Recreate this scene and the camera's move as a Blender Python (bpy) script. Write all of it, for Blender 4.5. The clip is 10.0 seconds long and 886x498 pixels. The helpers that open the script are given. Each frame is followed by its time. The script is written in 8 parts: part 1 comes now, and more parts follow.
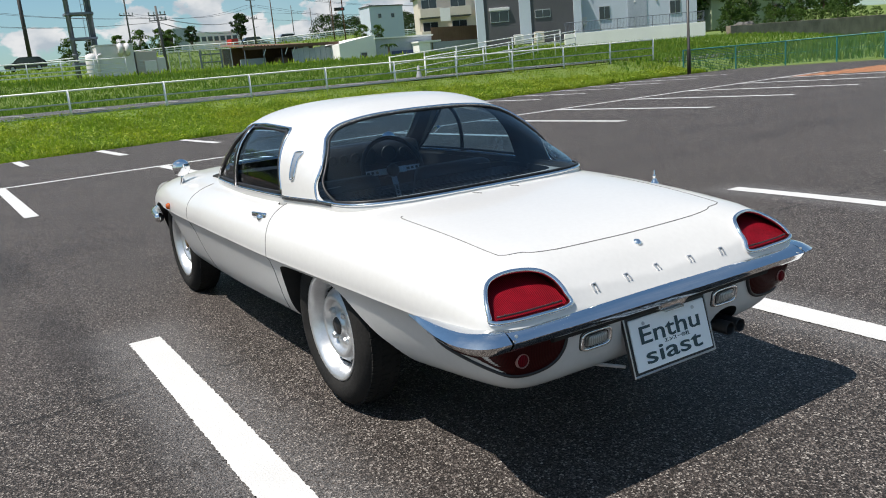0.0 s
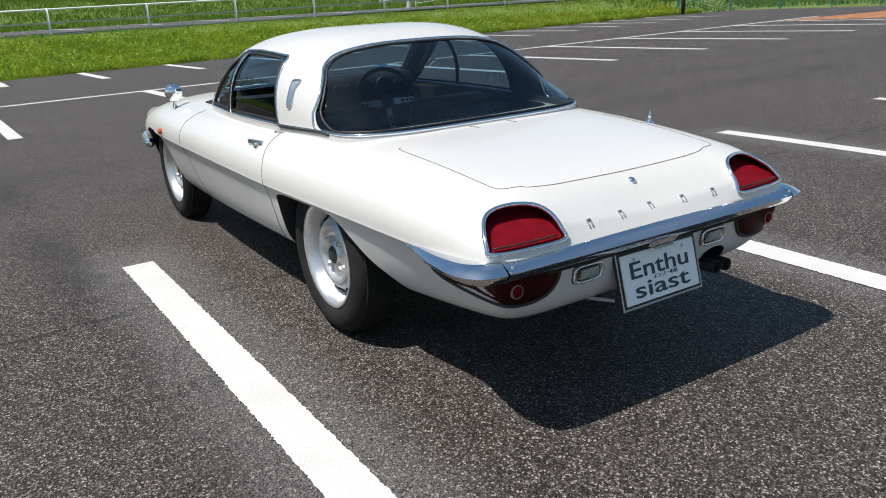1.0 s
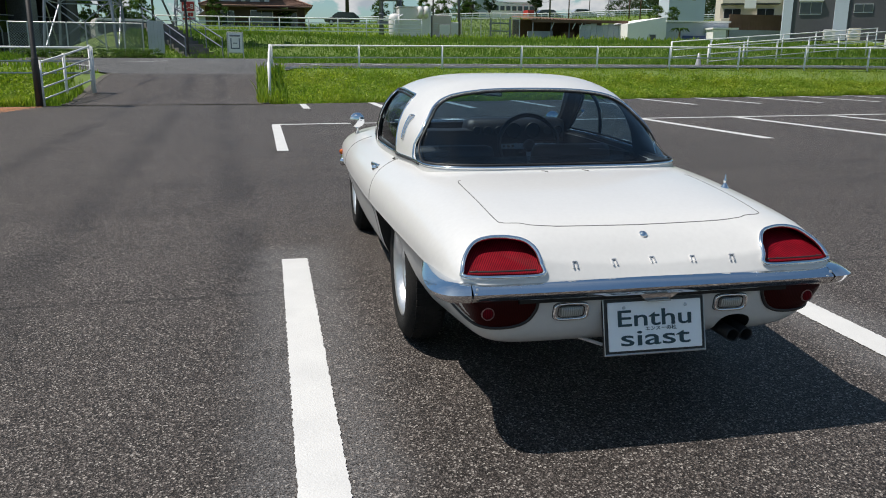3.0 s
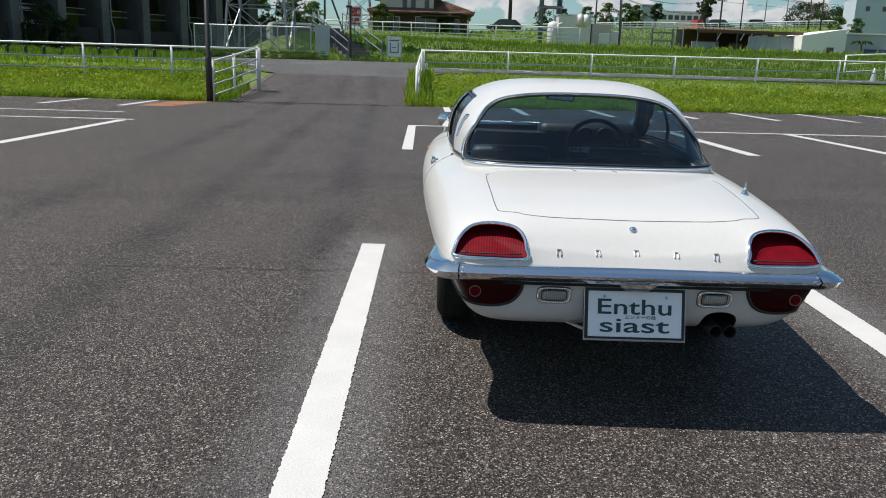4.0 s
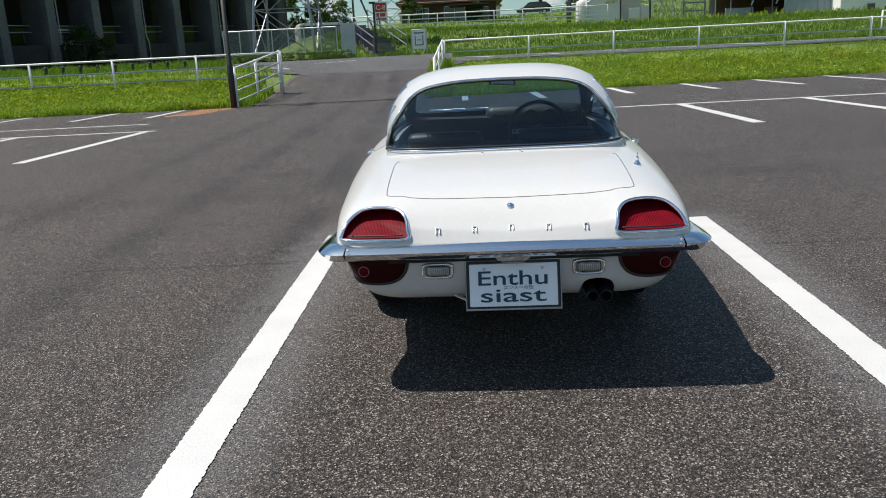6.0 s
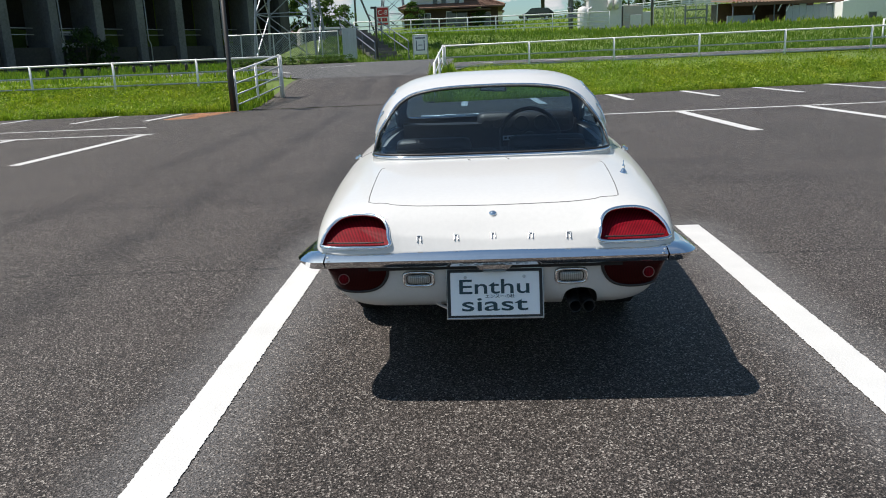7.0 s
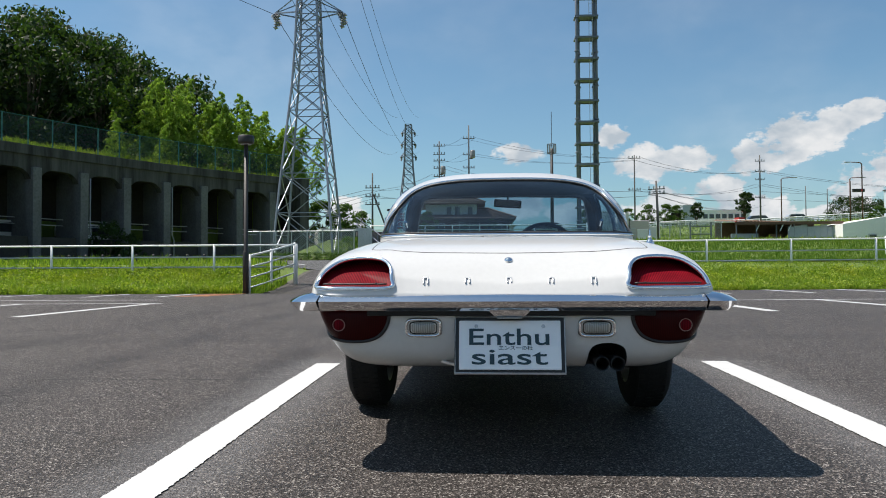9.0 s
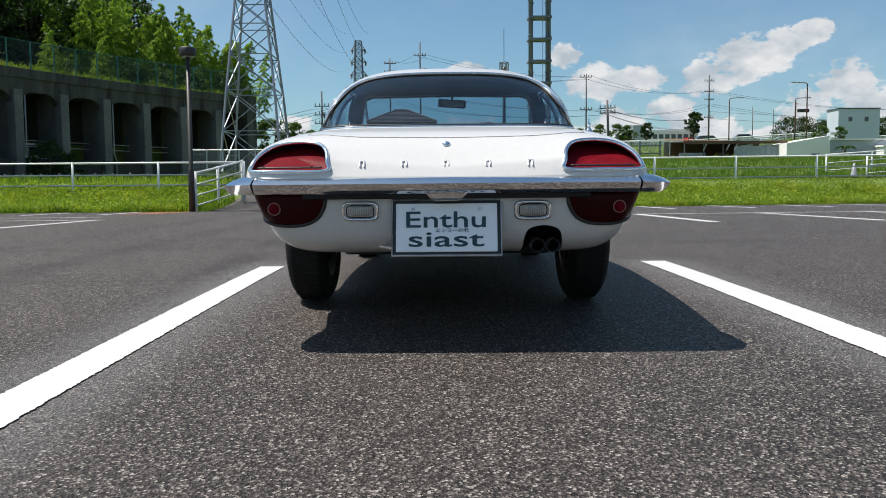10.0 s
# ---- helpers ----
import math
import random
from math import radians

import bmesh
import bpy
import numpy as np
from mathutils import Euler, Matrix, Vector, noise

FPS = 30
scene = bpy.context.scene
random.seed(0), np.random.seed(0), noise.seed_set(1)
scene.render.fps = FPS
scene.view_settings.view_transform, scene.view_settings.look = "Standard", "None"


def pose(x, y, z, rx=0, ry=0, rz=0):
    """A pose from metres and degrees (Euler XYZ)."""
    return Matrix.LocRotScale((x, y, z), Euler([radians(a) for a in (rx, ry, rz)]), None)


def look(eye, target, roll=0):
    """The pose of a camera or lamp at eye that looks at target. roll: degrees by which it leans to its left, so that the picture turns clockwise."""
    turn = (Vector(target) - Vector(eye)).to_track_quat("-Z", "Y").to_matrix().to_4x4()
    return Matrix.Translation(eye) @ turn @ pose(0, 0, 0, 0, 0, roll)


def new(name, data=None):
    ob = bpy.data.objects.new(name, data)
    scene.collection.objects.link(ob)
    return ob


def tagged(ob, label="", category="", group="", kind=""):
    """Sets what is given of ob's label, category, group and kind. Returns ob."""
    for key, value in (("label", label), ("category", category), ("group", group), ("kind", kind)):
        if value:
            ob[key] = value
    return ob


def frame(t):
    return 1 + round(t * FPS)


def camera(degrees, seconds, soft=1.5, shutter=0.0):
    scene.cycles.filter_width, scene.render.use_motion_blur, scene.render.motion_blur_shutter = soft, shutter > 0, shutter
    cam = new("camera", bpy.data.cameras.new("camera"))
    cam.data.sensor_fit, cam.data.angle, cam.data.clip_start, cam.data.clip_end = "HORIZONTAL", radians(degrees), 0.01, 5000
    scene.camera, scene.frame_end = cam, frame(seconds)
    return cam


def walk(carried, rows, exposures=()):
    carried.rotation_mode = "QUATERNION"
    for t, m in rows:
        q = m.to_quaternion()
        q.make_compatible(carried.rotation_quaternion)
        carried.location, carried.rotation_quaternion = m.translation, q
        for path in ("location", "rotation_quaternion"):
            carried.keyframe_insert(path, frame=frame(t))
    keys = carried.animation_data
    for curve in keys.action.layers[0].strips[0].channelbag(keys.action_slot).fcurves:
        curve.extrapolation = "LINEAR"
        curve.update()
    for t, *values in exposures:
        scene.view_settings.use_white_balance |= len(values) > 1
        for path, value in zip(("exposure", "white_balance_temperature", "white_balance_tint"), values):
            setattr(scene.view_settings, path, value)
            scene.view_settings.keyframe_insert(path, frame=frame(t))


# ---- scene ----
cam = camera(59.1, 10.0, soft=1.0)

PATH = [
    (0, (-1.8, -3.696, 1.175), (-0.756, -2.048, 0.733), -5.3),
    (0.2, (-1.825, -3.699, 1.173), (-0.783, -2.071, 0.659), -5.2),
    (0.5, (-1.85, -3.703, 1.173), (-0.811, -2.104, 0.571), -4.8),
    (1, (-1.862, -3.712, 1.177), (-0.817, -2.117, 0.575), -3.4),
    (1.5, (-1.8, -3.759, 1.179), (-0.771, -2.159, 0.56), -3.0),
    (1.7, (-1.714, -3.815, 1.17), (-0.789, -2.148, 0.565), -2.9),
    (2, (-1.595, -3.928, 1.172), (-0.82, -2.177, 0.595), -2.6),
    (2.3, (-1.537, -4.074, 1.16), (-0.798, -2.288, 0.642), -1.7),
    (2.5, (-1.481, -4.16, 1.163), (-0.771, -2.368, 0.626), -1.7),
    (2.8, (-1.363, -4.269, 1.167), (-0.802, -2.42, 0.65), -1.7),
    (3, (-1.242, -4.32, 1.158), (-0.805, -2.426, 0.689), 0.3),
    (3.2, (-1.16, -4.411, 1.157), (-0.854, -2.488, 0.703), 0.4),
    (4.3, (-0.656, -4.756, 1.15), (-0.625, -2.811, 0.684), 1.6),
    (4.5, (-0.583, -4.799, 1.152), (-0.559, -2.862, 0.656), 1.0),
    (5, (-0.414, -4.889, 1.159), (-0.275, -2.964, 0.636), 0.3),
    (5.5, (-0.252, -4.889, 1.166), (-0.346, -2.955, 0.667), -1.6),
    (5.7, (-0.235, -4.897, 1.166), (-0.297, -2.959, 0.676), -2.9),
    (6.8, (-0.138, -4.863, 1.166), (-0.225, -2.923, 0.688), -2.5),
    (7, (-0.137, -4.858, 1.166), (-0.206, -2.916, 0.695), -2.4),
    (7.2, (-0.142, -4.823, 1.153), (-0.197, -2.869, 0.728), -2.1),
    (7.5, (-0.158, -4.804, 1.116), (-0.186, -2.825, 0.83), -1.8),
    (8, (-0.187, -4.752, 0.981), (-0.161, -2.773, 0.694), -2.7),
    (8.5, (-0.161, -4.677, 0.802), (-0.234, -2.688, 0.607), -2.5),
    (8.7, (-0.164, -4.642, 0.711), (-0.241, -2.643, 0.695), -2.1),
    (9, (-0.161, -4.631, 0.574), (-0.242, -2.634, 0.633), -0.3),
    (9.3, (-0.155, -4.617, 0.497), (-0.237, -2.619, 0.484), 0.4),
    (9.5, (-0.139, -4.627, 0.467), (-0.192, -2.628, 0.418), 0.7),
    (10, (-0.113, -4.622, 0.453), (-0.074, -2.628, 0.31), -0.5),
]
walk(cam, [(t, look(eye, target, roll)) for t, eye, target, roll in PATH], exposures=((0.0, 0.60), (1.5, 0.49), (3.0, 0.36), (4.5, 0.44), (5.5, 0.47), (7.5, 0.59), (9.0, 0.65), (10.0, 0.63)))

# ---- world and sun ----
SUN_TO = Vector((-0.465, 0.06, 1.0)).normalized()
world = bpy.data.worlds.new("world")
scene.world = world
world.use_nodes = True


# heaps of cloud: azimuth from +y towards +x, height, half widths, in degrees
CLOUDS = [(19.8, 7.6, 1.7, 1.3), (21.6, 8.5, 2.3, 1.5), (23.9, 9.5, 2.3, 1.4), (26.0, 10.1, 1.5, 0.9), (12.4, 7.7, 2.6, 1.2), (15.4, 8.0, 1.9, 1.2),
          (9.9, 9.7, 1.2, 1.2), (17.0, 5.5, 2.2, 1.0), (14.0, 4.4, 3.0, 1.2), (19.6, 4.2, 3.2, 1.1), (25.6, 5.2, 1.7, 1.5), (28.4, 7.2, 2.0, 1.3),
          (24.0, 3.4, 3.5, 1.1), (31.0, 5.0, 3.2, 1.7), (3.1, 8.5, 1.7, 0.9), (-9.1, 4.4, 1.7, 1.2), (3.2, 4.6, 2.2, 1.0), (7.0, 4.0, 2.4, 0.9),
          (-2.0, 3.4, 3.4, 0.8), (40, 7.0, 4.0, 2.2), (52, 6.0, 5.0, 2.4), (68, 9.0, 7.0, 3.4), (-40, 8, 7, 3.0), (-75, 12, 10, 4.5), (120, 10, 13, 5), (165, 14, 12, 5),
          (-130, 11, 13, 5), (95, 24, 9, 5), (-160, 30, 12, 6)]


def world_nodes():
    nt = world.node_tree
    nt.nodes.clear()
    out = nt.nodes.new("ShaderNodeOutputWorld")
    sky = nt.nodes.new("ShaderNodeTexSky")
    sky.sky_type = "NISHITA"
    sky.sun_disc = False
    sky.sun_elevation = math.asin(SUN_TO.z)
    sky.sun_rotation = math.atan2(SUN_TO.x, SUN_TO.y)
    sky.air_density = 1.0
    sky.dust_density = 0.9
    sky.ozone_density = 1.0
    bg = nt.nodes.new("ShaderNodeBackground")
    bg.inputs["Strength"].default_value = 0.070
    # cumulus: lumpy heaps given by azimuth and height over the horizon, torn by noise
    tc = nt.nodes.new("ShaderNodeTexCoord")
    sep = nt.nodes.new("ShaderNodeSeparateXYZ")
    nt.links.new(tc.outputs["Generated"], sep.inputs[0])

    def calc(op, x, y=None, z=None):
        n = nt.nodes.new("ShaderNodeMath")
        n.operation = op
        for k, v in enumerate((x, y, z)):
            if v is None:
                continue
            if isinstance(v, (int, float)):
                n.inputs[k].default_value = v
            else:
                nt.links.new(v, n.inputs[k])
        return n.outputs[0]
    az = calc("ARCTAN2", sep.outputs["X"], sep.outputs["Y"])
    el = calc("ARCSINE", sep.outputs["Z"])
    mp = nt.nodes.new("ShaderNodeMapping")
    mp.inputs["Scale"].default_value = (1.0, 1.0, 1.7)
    nt.links.new(tc.outputs["Generated"], mp.inputs[0])
    big = nt.nodes.new("ShaderNodeTexNoise")
    big.inputs["Scale"].default_value = 24.0
    big.inputs["Detail"].default_value = 10.0
    big.inputs["Roughness"].default_value = 0.60
    nt.links.new(mp.outputs[0], big.inputs["Vector"])
    heap = None
    for ca, ce, ra, re_ in CLOUDS:
        q = calc("ADD", calc("POWER", calc("ABSOLUTE", calc("MULTIPLY", calc("SUBTRACT", az, radians(ca)), 1 / radians(ra))), 2.0),
                 calc("POWER", calc("ABSOLUTE", calc("MULTIPLY", calc("SUBTRACT", el, radians(ce)), 1 / radians(re_))), 2.0))
        blob = calc("SUBTRACT", 1.0, q)
        heap = blob if heap is None else calc("MAXIMUM", heap, blob)
    heap = calc("MAXIMUM", heap, -1.6)
    lump = calc("ADD", calc("MULTIPLY", heap, 0.42), calc("MULTIPLY", calc("SUBTRACT", big.outputs["Fac"], 0.5), 2.1))
    edge = nt.nodes.new("ShaderNodeMapRange")
    edge.interpolation_type = "SMOOTHSTEP"
    edge.inputs["From Min"].default_value = -0.02
    edge.inputs["From Max"].default_value = 0.20
    nt.links.new(lump, edge.inputs["Value"])
    # thin high veil
    veil = nt.nodes.new("ShaderNodeTexNoise")
    veil.inputs["Scale"].default_value = 2.2
    veil.inputs["Detail"].default_value = 6.0
    nt.links.new(mp.outputs[0], veil.inputs["Vector"])
    vr = nt.nodes.new("ShaderNodeMapRange")
    vr.inputs["From Min"].default_value = 0.48
    vr.inputs["From Max"].default_value = 0.8
    vr.inputs["To Max"].default_value = 0.3
    nt.links.new(veil.outputs["Fac"], vr.inputs["Value"])
    mx = nt.nodes.new("ShaderNodeMath")
    mx.operation = "MAXIMUM"
    nt.links.new(edge.outputs[0], mx.inputs[0])
    nt.links.new(vr.outputs[0], mx.inputs[1])
    shade = nt.nodes.new("ShaderNodeMix")
    shade.data_type = "RGBA"
    shade.inputs[6].default_value = (4.3, 4.9, 5.5, 1)
    shade.inputs[7].default_value = (7.4, 7.5, 7.6, 1)
    fine = nt.nodes.new("ShaderNodeTexNoise")
    fine.inputs["Scale"].default_value = 22.0
    fine.inputs["Detail"].default_value = 6.0
    nt.links.new(mp.outputs[0], fine.inputs["Vector"])
    lit = nt.nodes.new("ShaderNodeMapRange")
    lit.inputs["From Min"].default_value = 0.36
    lit.inputs["From Max"].default_value = 0.62
    nt.links.new(fine.outputs["Fac"], lit.inputs["Value"])
    nt.links.new(lit.outputs[0], shade.inputs[0])
    mix = nt.nodes.new("ShaderNodeMix")
    mix.data_type = "RGBA"
    nt.links.new(mx.outputs[0], mix.inputs[0])
    clean = nt.nodes.new("ShaderNodeMix")
    clean.data_type, clean.blend_type = "RGBA", "MULTIPLY"
    clean.inputs[0].default_value = 1.0
    clean.inputs[7].default_value = (0.80, 1.02, 1.07, 1)
    nt.links.new(sky.outputs[0], clean.inputs[6])
    nt.links.new(clean.outputs[2], mix.inputs[6])
    nt.links.new(shade.outputs[2], mix.inputs[7])
    nt.links.new(mix.outputs[2], bg.inputs["Color"])
    nt.links.new(bg.outputs[0], out.inputs["Surface"])


world_nodes()
sun_data = bpy.data.lights.new("sun", "SUN")
sun_data.energy = 4.35
sun_data.angle = radians(0.53)
sun_data.color = (1.0, 0.935, 0.855)
sun = new("sun", sun_data)
sun.matrix_world = look(SUN_TO * 60, (0, 0, 0))


# ---- materials ----
def node_mat(name):
    m = bpy.data.materials.new(name)
    m.use_nodes = True
    nt = m.node_tree
    return m, nt, nt.nodes["Principled BSDF"]


def bump_of(nt, b, height, strength, dist=0.01):
    bp = nt.nodes.new("ShaderNodeBump")
    bp.inputs["Strength"].default_value = strength
    bp.inputs["Distance"].default_value = dist
    nt.links.new(height, bp.inputs["Height"])
    nt.links.new(bp.outputs[0], b.inputs["Normal"])


def surface(name, c1, c2, rough=0.6, metal=0.0, scale=3.0, fine=40.0, bump=0.15, coat=0.0, spec=0.5, c3=None, per_object=0.0, rough2=None):
    """A two-scale mottled surface in object space."""
    m, nt, b = node_mat(name)
    tc = nt.nodes.new("ShaderNodeTexCoord")
    n1 = nt.nodes.new("ShaderNodeTexNoise")
    n1.inputs["Scale"].default_value = scale
    n1.inputs["Detail"].default_value = 5
    n2 = nt.nodes.new("ShaderNodeTexNoise")
    n2.inputs["Scale"].default_value = fine
    n2.inputs["Detail"].default_value = 3
    for n in (n1, n2):
        nt.links.new(tc.outputs["Object"], n.inputs["Vector"])
    mixn = nt.nodes.new("ShaderNodeMath")
    mixn.operation = "MULTIPLY_ADD"
    mixn.inputs[1].default_value = 0.45
    nt.links.new(n2.outputs["Fac"], mixn.inputs[0])
    half = nt.nodes.new("ShaderNodeMath")
    half.operation = "MULTIPLY"
    half.inputs[1].default_value = 0.55
    nt.links.new(n1.outputs["Fac"], half.inputs[0])
    nt.links.new(half.outputs[0], mixn.inputs[2])
    ramp = nt.nodes.new("ShaderNodeValToRGB")
    ramp.color_ramp.elements[0].position = 0.35
    ramp.color_ramp.elements[0].color = (*c1, 1)
    ramp.color_ramp.elements[1].position = 0.65
    ramp.color_ramp.elements[1].color = (*c2, 1)
    if c3:
        e = ramp.color_ramp.elements.new(0.78)
        e.color = (*c3, 1)
    nt.links.new(mixn.outputs[0], ramp.inputs[0])
    col = ramp.outputs[0]
    if per_object:
        oi = nt.nodes.new("ShaderNodeObjectInfo")
        mr = nt.nodes.new("ShaderNodeMapRange")
        mr.inputs["To Min"].default_value = 1 - per_object
        mr.inputs["To Max"].default_value = 1 + per_object
        nt.links.new(oi.outputs["Random"], mr.inputs["Value"])
        mu = nt.nodes.new("ShaderNodeMix")
        mu.data_type, mu.blend_type = "RGBA", "MULTIPLY"
        mu.inputs[0].default_value = 1.0
        nt.links.new(col, mu.inputs[6])
        nt.links.new(mr.outputs[0], mu.inputs[7])
        col = mu.outputs[2]
    nt.links.new(col, b.inputs["Base Color"])
    b.inputs["Roughness"].default_value = rough
    if rough2 is not None:
        rr = nt.nodes.new("ShaderNodeMapRange")
        rr.inputs["To Min"].default_value = rough
        rr.inputs["To Max"].default_value = rough2
        nt.links.new(n2.outputs["Fac"], rr.inputs["Value"])
        nt.links.new(rr.outputs[0], b.inputs["Roughness"])
    b.inputs["Metallic"].default_value = metal
    b.inputs["Coat Weight"].default_value = coat
    b.inputs["Coat Roughness"].default_value = 0.04
    b.inputs["Specular IOR Level"].default_value = spec
    if bump:
        bump_of(nt, b, n2.outputs["Fac"], bump)
    return m


def wear_of(nt, tc, n_mid, n_fine, colour):
    """Dark tyre tracks towards the ramp, paving joints, and a dusty ground-off band along the bay lines."""
    sep = nt.nodes.new("ShaderNodeSeparateXYZ")
    nt.links.new(tc.outputs["Object"], sep.inputs[0])

    def calc(op, x, y=None):
        n = nt.nodes.new("ShaderNodeMath")
        n.operation = op
        for k, v in enumerate((x, y)):
            if v is None:
                continue
            if isinstance(v, (int, float)):
                n.inputs[k].default_value = v
            else:
                nt.links.new(v, n.inputs[k])
        return n.outputs[0]

    def fall(v, near, far_):
        n = nt.nodes.new("ShaderNodeMapRange")
        n.interpolation_type = "SMOOTHSTEP"
        n.inputs["From Min"].default_value = far_
        n.inputs["From Max"].default_value = near
        nt.links.new(v, n.inputs["Value"])
        return n.outputs[0]

    def blend(fac, kind, col, value):
        n = nt.nodes.new("ShaderNodeMix")
        n.data_type, n.blend_type = "RGBA", kind
        nt.links.new(fac, n.inputs[0])
        nt.links.new(col, n.inputs[6])
        n.inputs[7].default_value = (*value, 1)
        return n.outputs[2]
    X, Y = sep.outputs["X"], sep.outputs["Y"]
    wob = calc("MULTIPLY", calc("SUBTRACT", n_mid.outputs["Fac"], 0.5), 0.35)
    slow = nt.nodes.new("ShaderNodeTexNoise")
    slow.inputs["Scale"].default_value = 0.8
    slow.inputs["Detail"].default_value = 3
    nt.links.new(tc.outputs["Object"], slow.inputs["Vector"])
    track = None
    for x0, k in ((-3.70, -0.045), (-2.52, -0.040), (-1.36, -0.050)):
        d = calc("ABSOLUTE", calc("ADD", calc("SUBTRACT", X, calc("ADD", calc("MULTIPLY", Y, k), x0)), wob))
        f = fall(d, 0.04, 0.27)
        track = f if track is None else calc("MAXIMUM", track, f)
    for x0, k in ((9.0, 0.06), (10.3, 0.06)):
        d = calc("ABSOLUTE", calc("ADD", calc("SUBTRACT", Y, calc("ADD", calc("MULTIPLY", X, k), x0 - 6.9)), wob))
        track = calc("MAXIMUM", track, calc("MULTIPLY", fall(d, 0.05, 0.4), 0.5))
    track = calc("MULTIPLY", track, calc("MULTIPLY", fall(slow.outputs["Fac"], 0.62, 0.30), 0.62))
    colour = blend(track, "MULTIPLY", colour, (0.42, 0.42, 0.44))
    # paving joints
    joint = None
    for y0 in (-0.37, 5.35, 12.6, -6.2):
        d = calc("ABSOLUTE", calc("ADD", calc("SUBTRACT", Y, y0), calc("MULTIPLY", wob, 0.22)))
        f = fall(d, 0.006, 0.028)
        joint = f if joint is None else calc("MAXIMUM", joint, f)
    joint = calc("MULTIPLY", joint, fall(n_mid.outputs["Fac"], 0.60, 0.36))
    colour = blend(joint, "MULTIPLY", colour, (0.38, 0.38, 0.38))
    # ground-off band beside the bay lines
    band = None
    for xa, xb in ((-1.193, -1.088), (1.232, 1.342), (3.50, 3.74)):
        k = (xb - xa) / 9.3
        d = calc("ABSOLUTE", calc("ADD", calc("SUBTRACT", X, calc("ADD", calc("MULTIPLY", Y, k), xa + 9 * k)), calc("MULTIPLY", wob, 0.6)))
        f = fall(d, 0.08, 0.37)
        band = f if band is None else calc("MAXIMUM", band, f)
    band = calc("MULTIPLY", band, fall(Y, 0.35, 0.8))
    band = calc("MULTIPLY", band, calc("MULTIPLY", fall(n_fine.outputs["Fac"], 0.62, 0.34), 0.40))
    return blend(band, "MIX", colour, (0.23, 0.23, 0.235))


def asphalt_mat(name, base, light, stones, worn=False):
    """Asphalt with pale aggregate, worn patches and a rough relief."""
    m, nt, b = node_mat(name)
    tc = nt.nodes.new("ShaderNodeTexCoord")
    vor = nt.nodes.new("ShaderNodeTexVoronoi")
    vor.inputs["Scale"].default_value = 175.0
    vor.inputs["Randomness"].default_value = 1.0
    nt.links.new(tc.outputs["Object"], vor.inputs["Vector"])
    vor2 = nt.nodes.new("ShaderNodeTexVoronoi")
    vor2.inputs["Scale"].default_value = 150.0
    nt.links.new(tc.outputs["Object"], vor2.inputs["Vector"])
    n_big = nt.nodes.new("ShaderNodeTexNoise")
    n_big.inputs["Scale"].default_value = 0.55
    n_big.inputs["Detail"].default_value = 6
    n_big.inputs["Roughness"].default_value = 0.6
    n_fine = nt.nodes.new("ShaderNodeTexNoise")
    n_fine.inputs["Scale"].default_value = 160
    n_fine.inputs["Detail"].default_value = 4
    n_mid = nt.nodes.new("ShaderNodeTexNoise")
    n_mid.inputs["Scale"].default_value = 7
    n_mid.inputs["Detail"].default_value = 5
    for n in (n_big, n_fine, n_mid):
        nt.links.new(tc.outputs["Object"], n.inputs["Vector"])
    # bright stones: random cells
    sepc = nt.nodes.new("ShaderNodeSeparateColor")
    nt.links.new(vor.outputs["Color"], sepc.inputs[0])
    thr = nt.nodes.new("ShaderNodeMapRange")
    thr.inputs["From Min"].default_value = 1 - stones
    thr.inputs["From Max"].default_value = 1.0
    nt.links.new(sepc.outputs[0], thr.inputs["Value"])
    sepd = nt.nodes.new("ShaderNodeSeparateColor")
    nt.links.new(vor2.outputs["Color"], sepd.inputs[0])
    thr2 = nt.nodes.new("ShaderNodeMapRange")
    thr2.inputs["From Min"].default_value = 0.86
    thr2.inputs["From Max"].default_value = 1.0
    thr2.inputs["To Max"].default_value = 0.9
    nt.links.new(sepd.outputs[1], thr2.inputs["Value"])
    core = nt.nodes.new("ShaderNodeMapRange")
    core.inputs["From Min"].default_value = 0.55
    core.inputs["From Max"].default_value = 0.25
    nt.links.new(vor2.outputs["Distance"], core.inputs["Value"])
    mul = nt.nodes.new("ShaderNodeMath")
    mul.operation = "MULTIPLY"
    nt.links.new(thr2.outputs[0], mul.inputs[0])
    nt.links.new(core.outputs[0], mul.inputs[1])
    mxs = nt.nodes.new("ShaderNodeMath")
    mxs.operation = "MAXIMUM"
    nt.links.new(thr.outputs[0], mxs.inputs[0])
    nt.links.new(mul.outputs[0], mxs.inputs[1])
    ramp = nt.nodes.new("ShaderNodeValToRGB")
    ramp.color_ramp.elements[0].position = 0.30
    ramp.color_ramp.elements[0].color = (*[c * 0.72 for c in base], 1)
    ramp.color_ramp.elements[1].position = 0.72
    ramp.color_ramp.elements[1].color = (*[c * 1.3 for c in base], 1)
    sm = nt.nodes.new("ShaderNodeMath")
    sm.operation = "MULTIPLY_ADD"
    sm.inputs[1].default_value = 0.42
    nt.links.new(n_mid.outputs["Fac"], sm.inputs[0])
    hb = nt.nodes.new("ShaderNodeMath")
    hb.operation = "MULTIPLY"
    hb.inputs[1].default_value = 0.58
    nt.links.new(n_big.outputs["Fac"], hb.inputs[0])
    nt.links.new(hb.outputs[0], sm.inputs[2])
    nt.links.new(sm.outputs[0], ramp.inputs[0])
    # cell to cell tone of the small stones
    tone = nt.nodes.new("ShaderNodeMapRange")
    tone.inputs["To Min"].default_value = 0.22
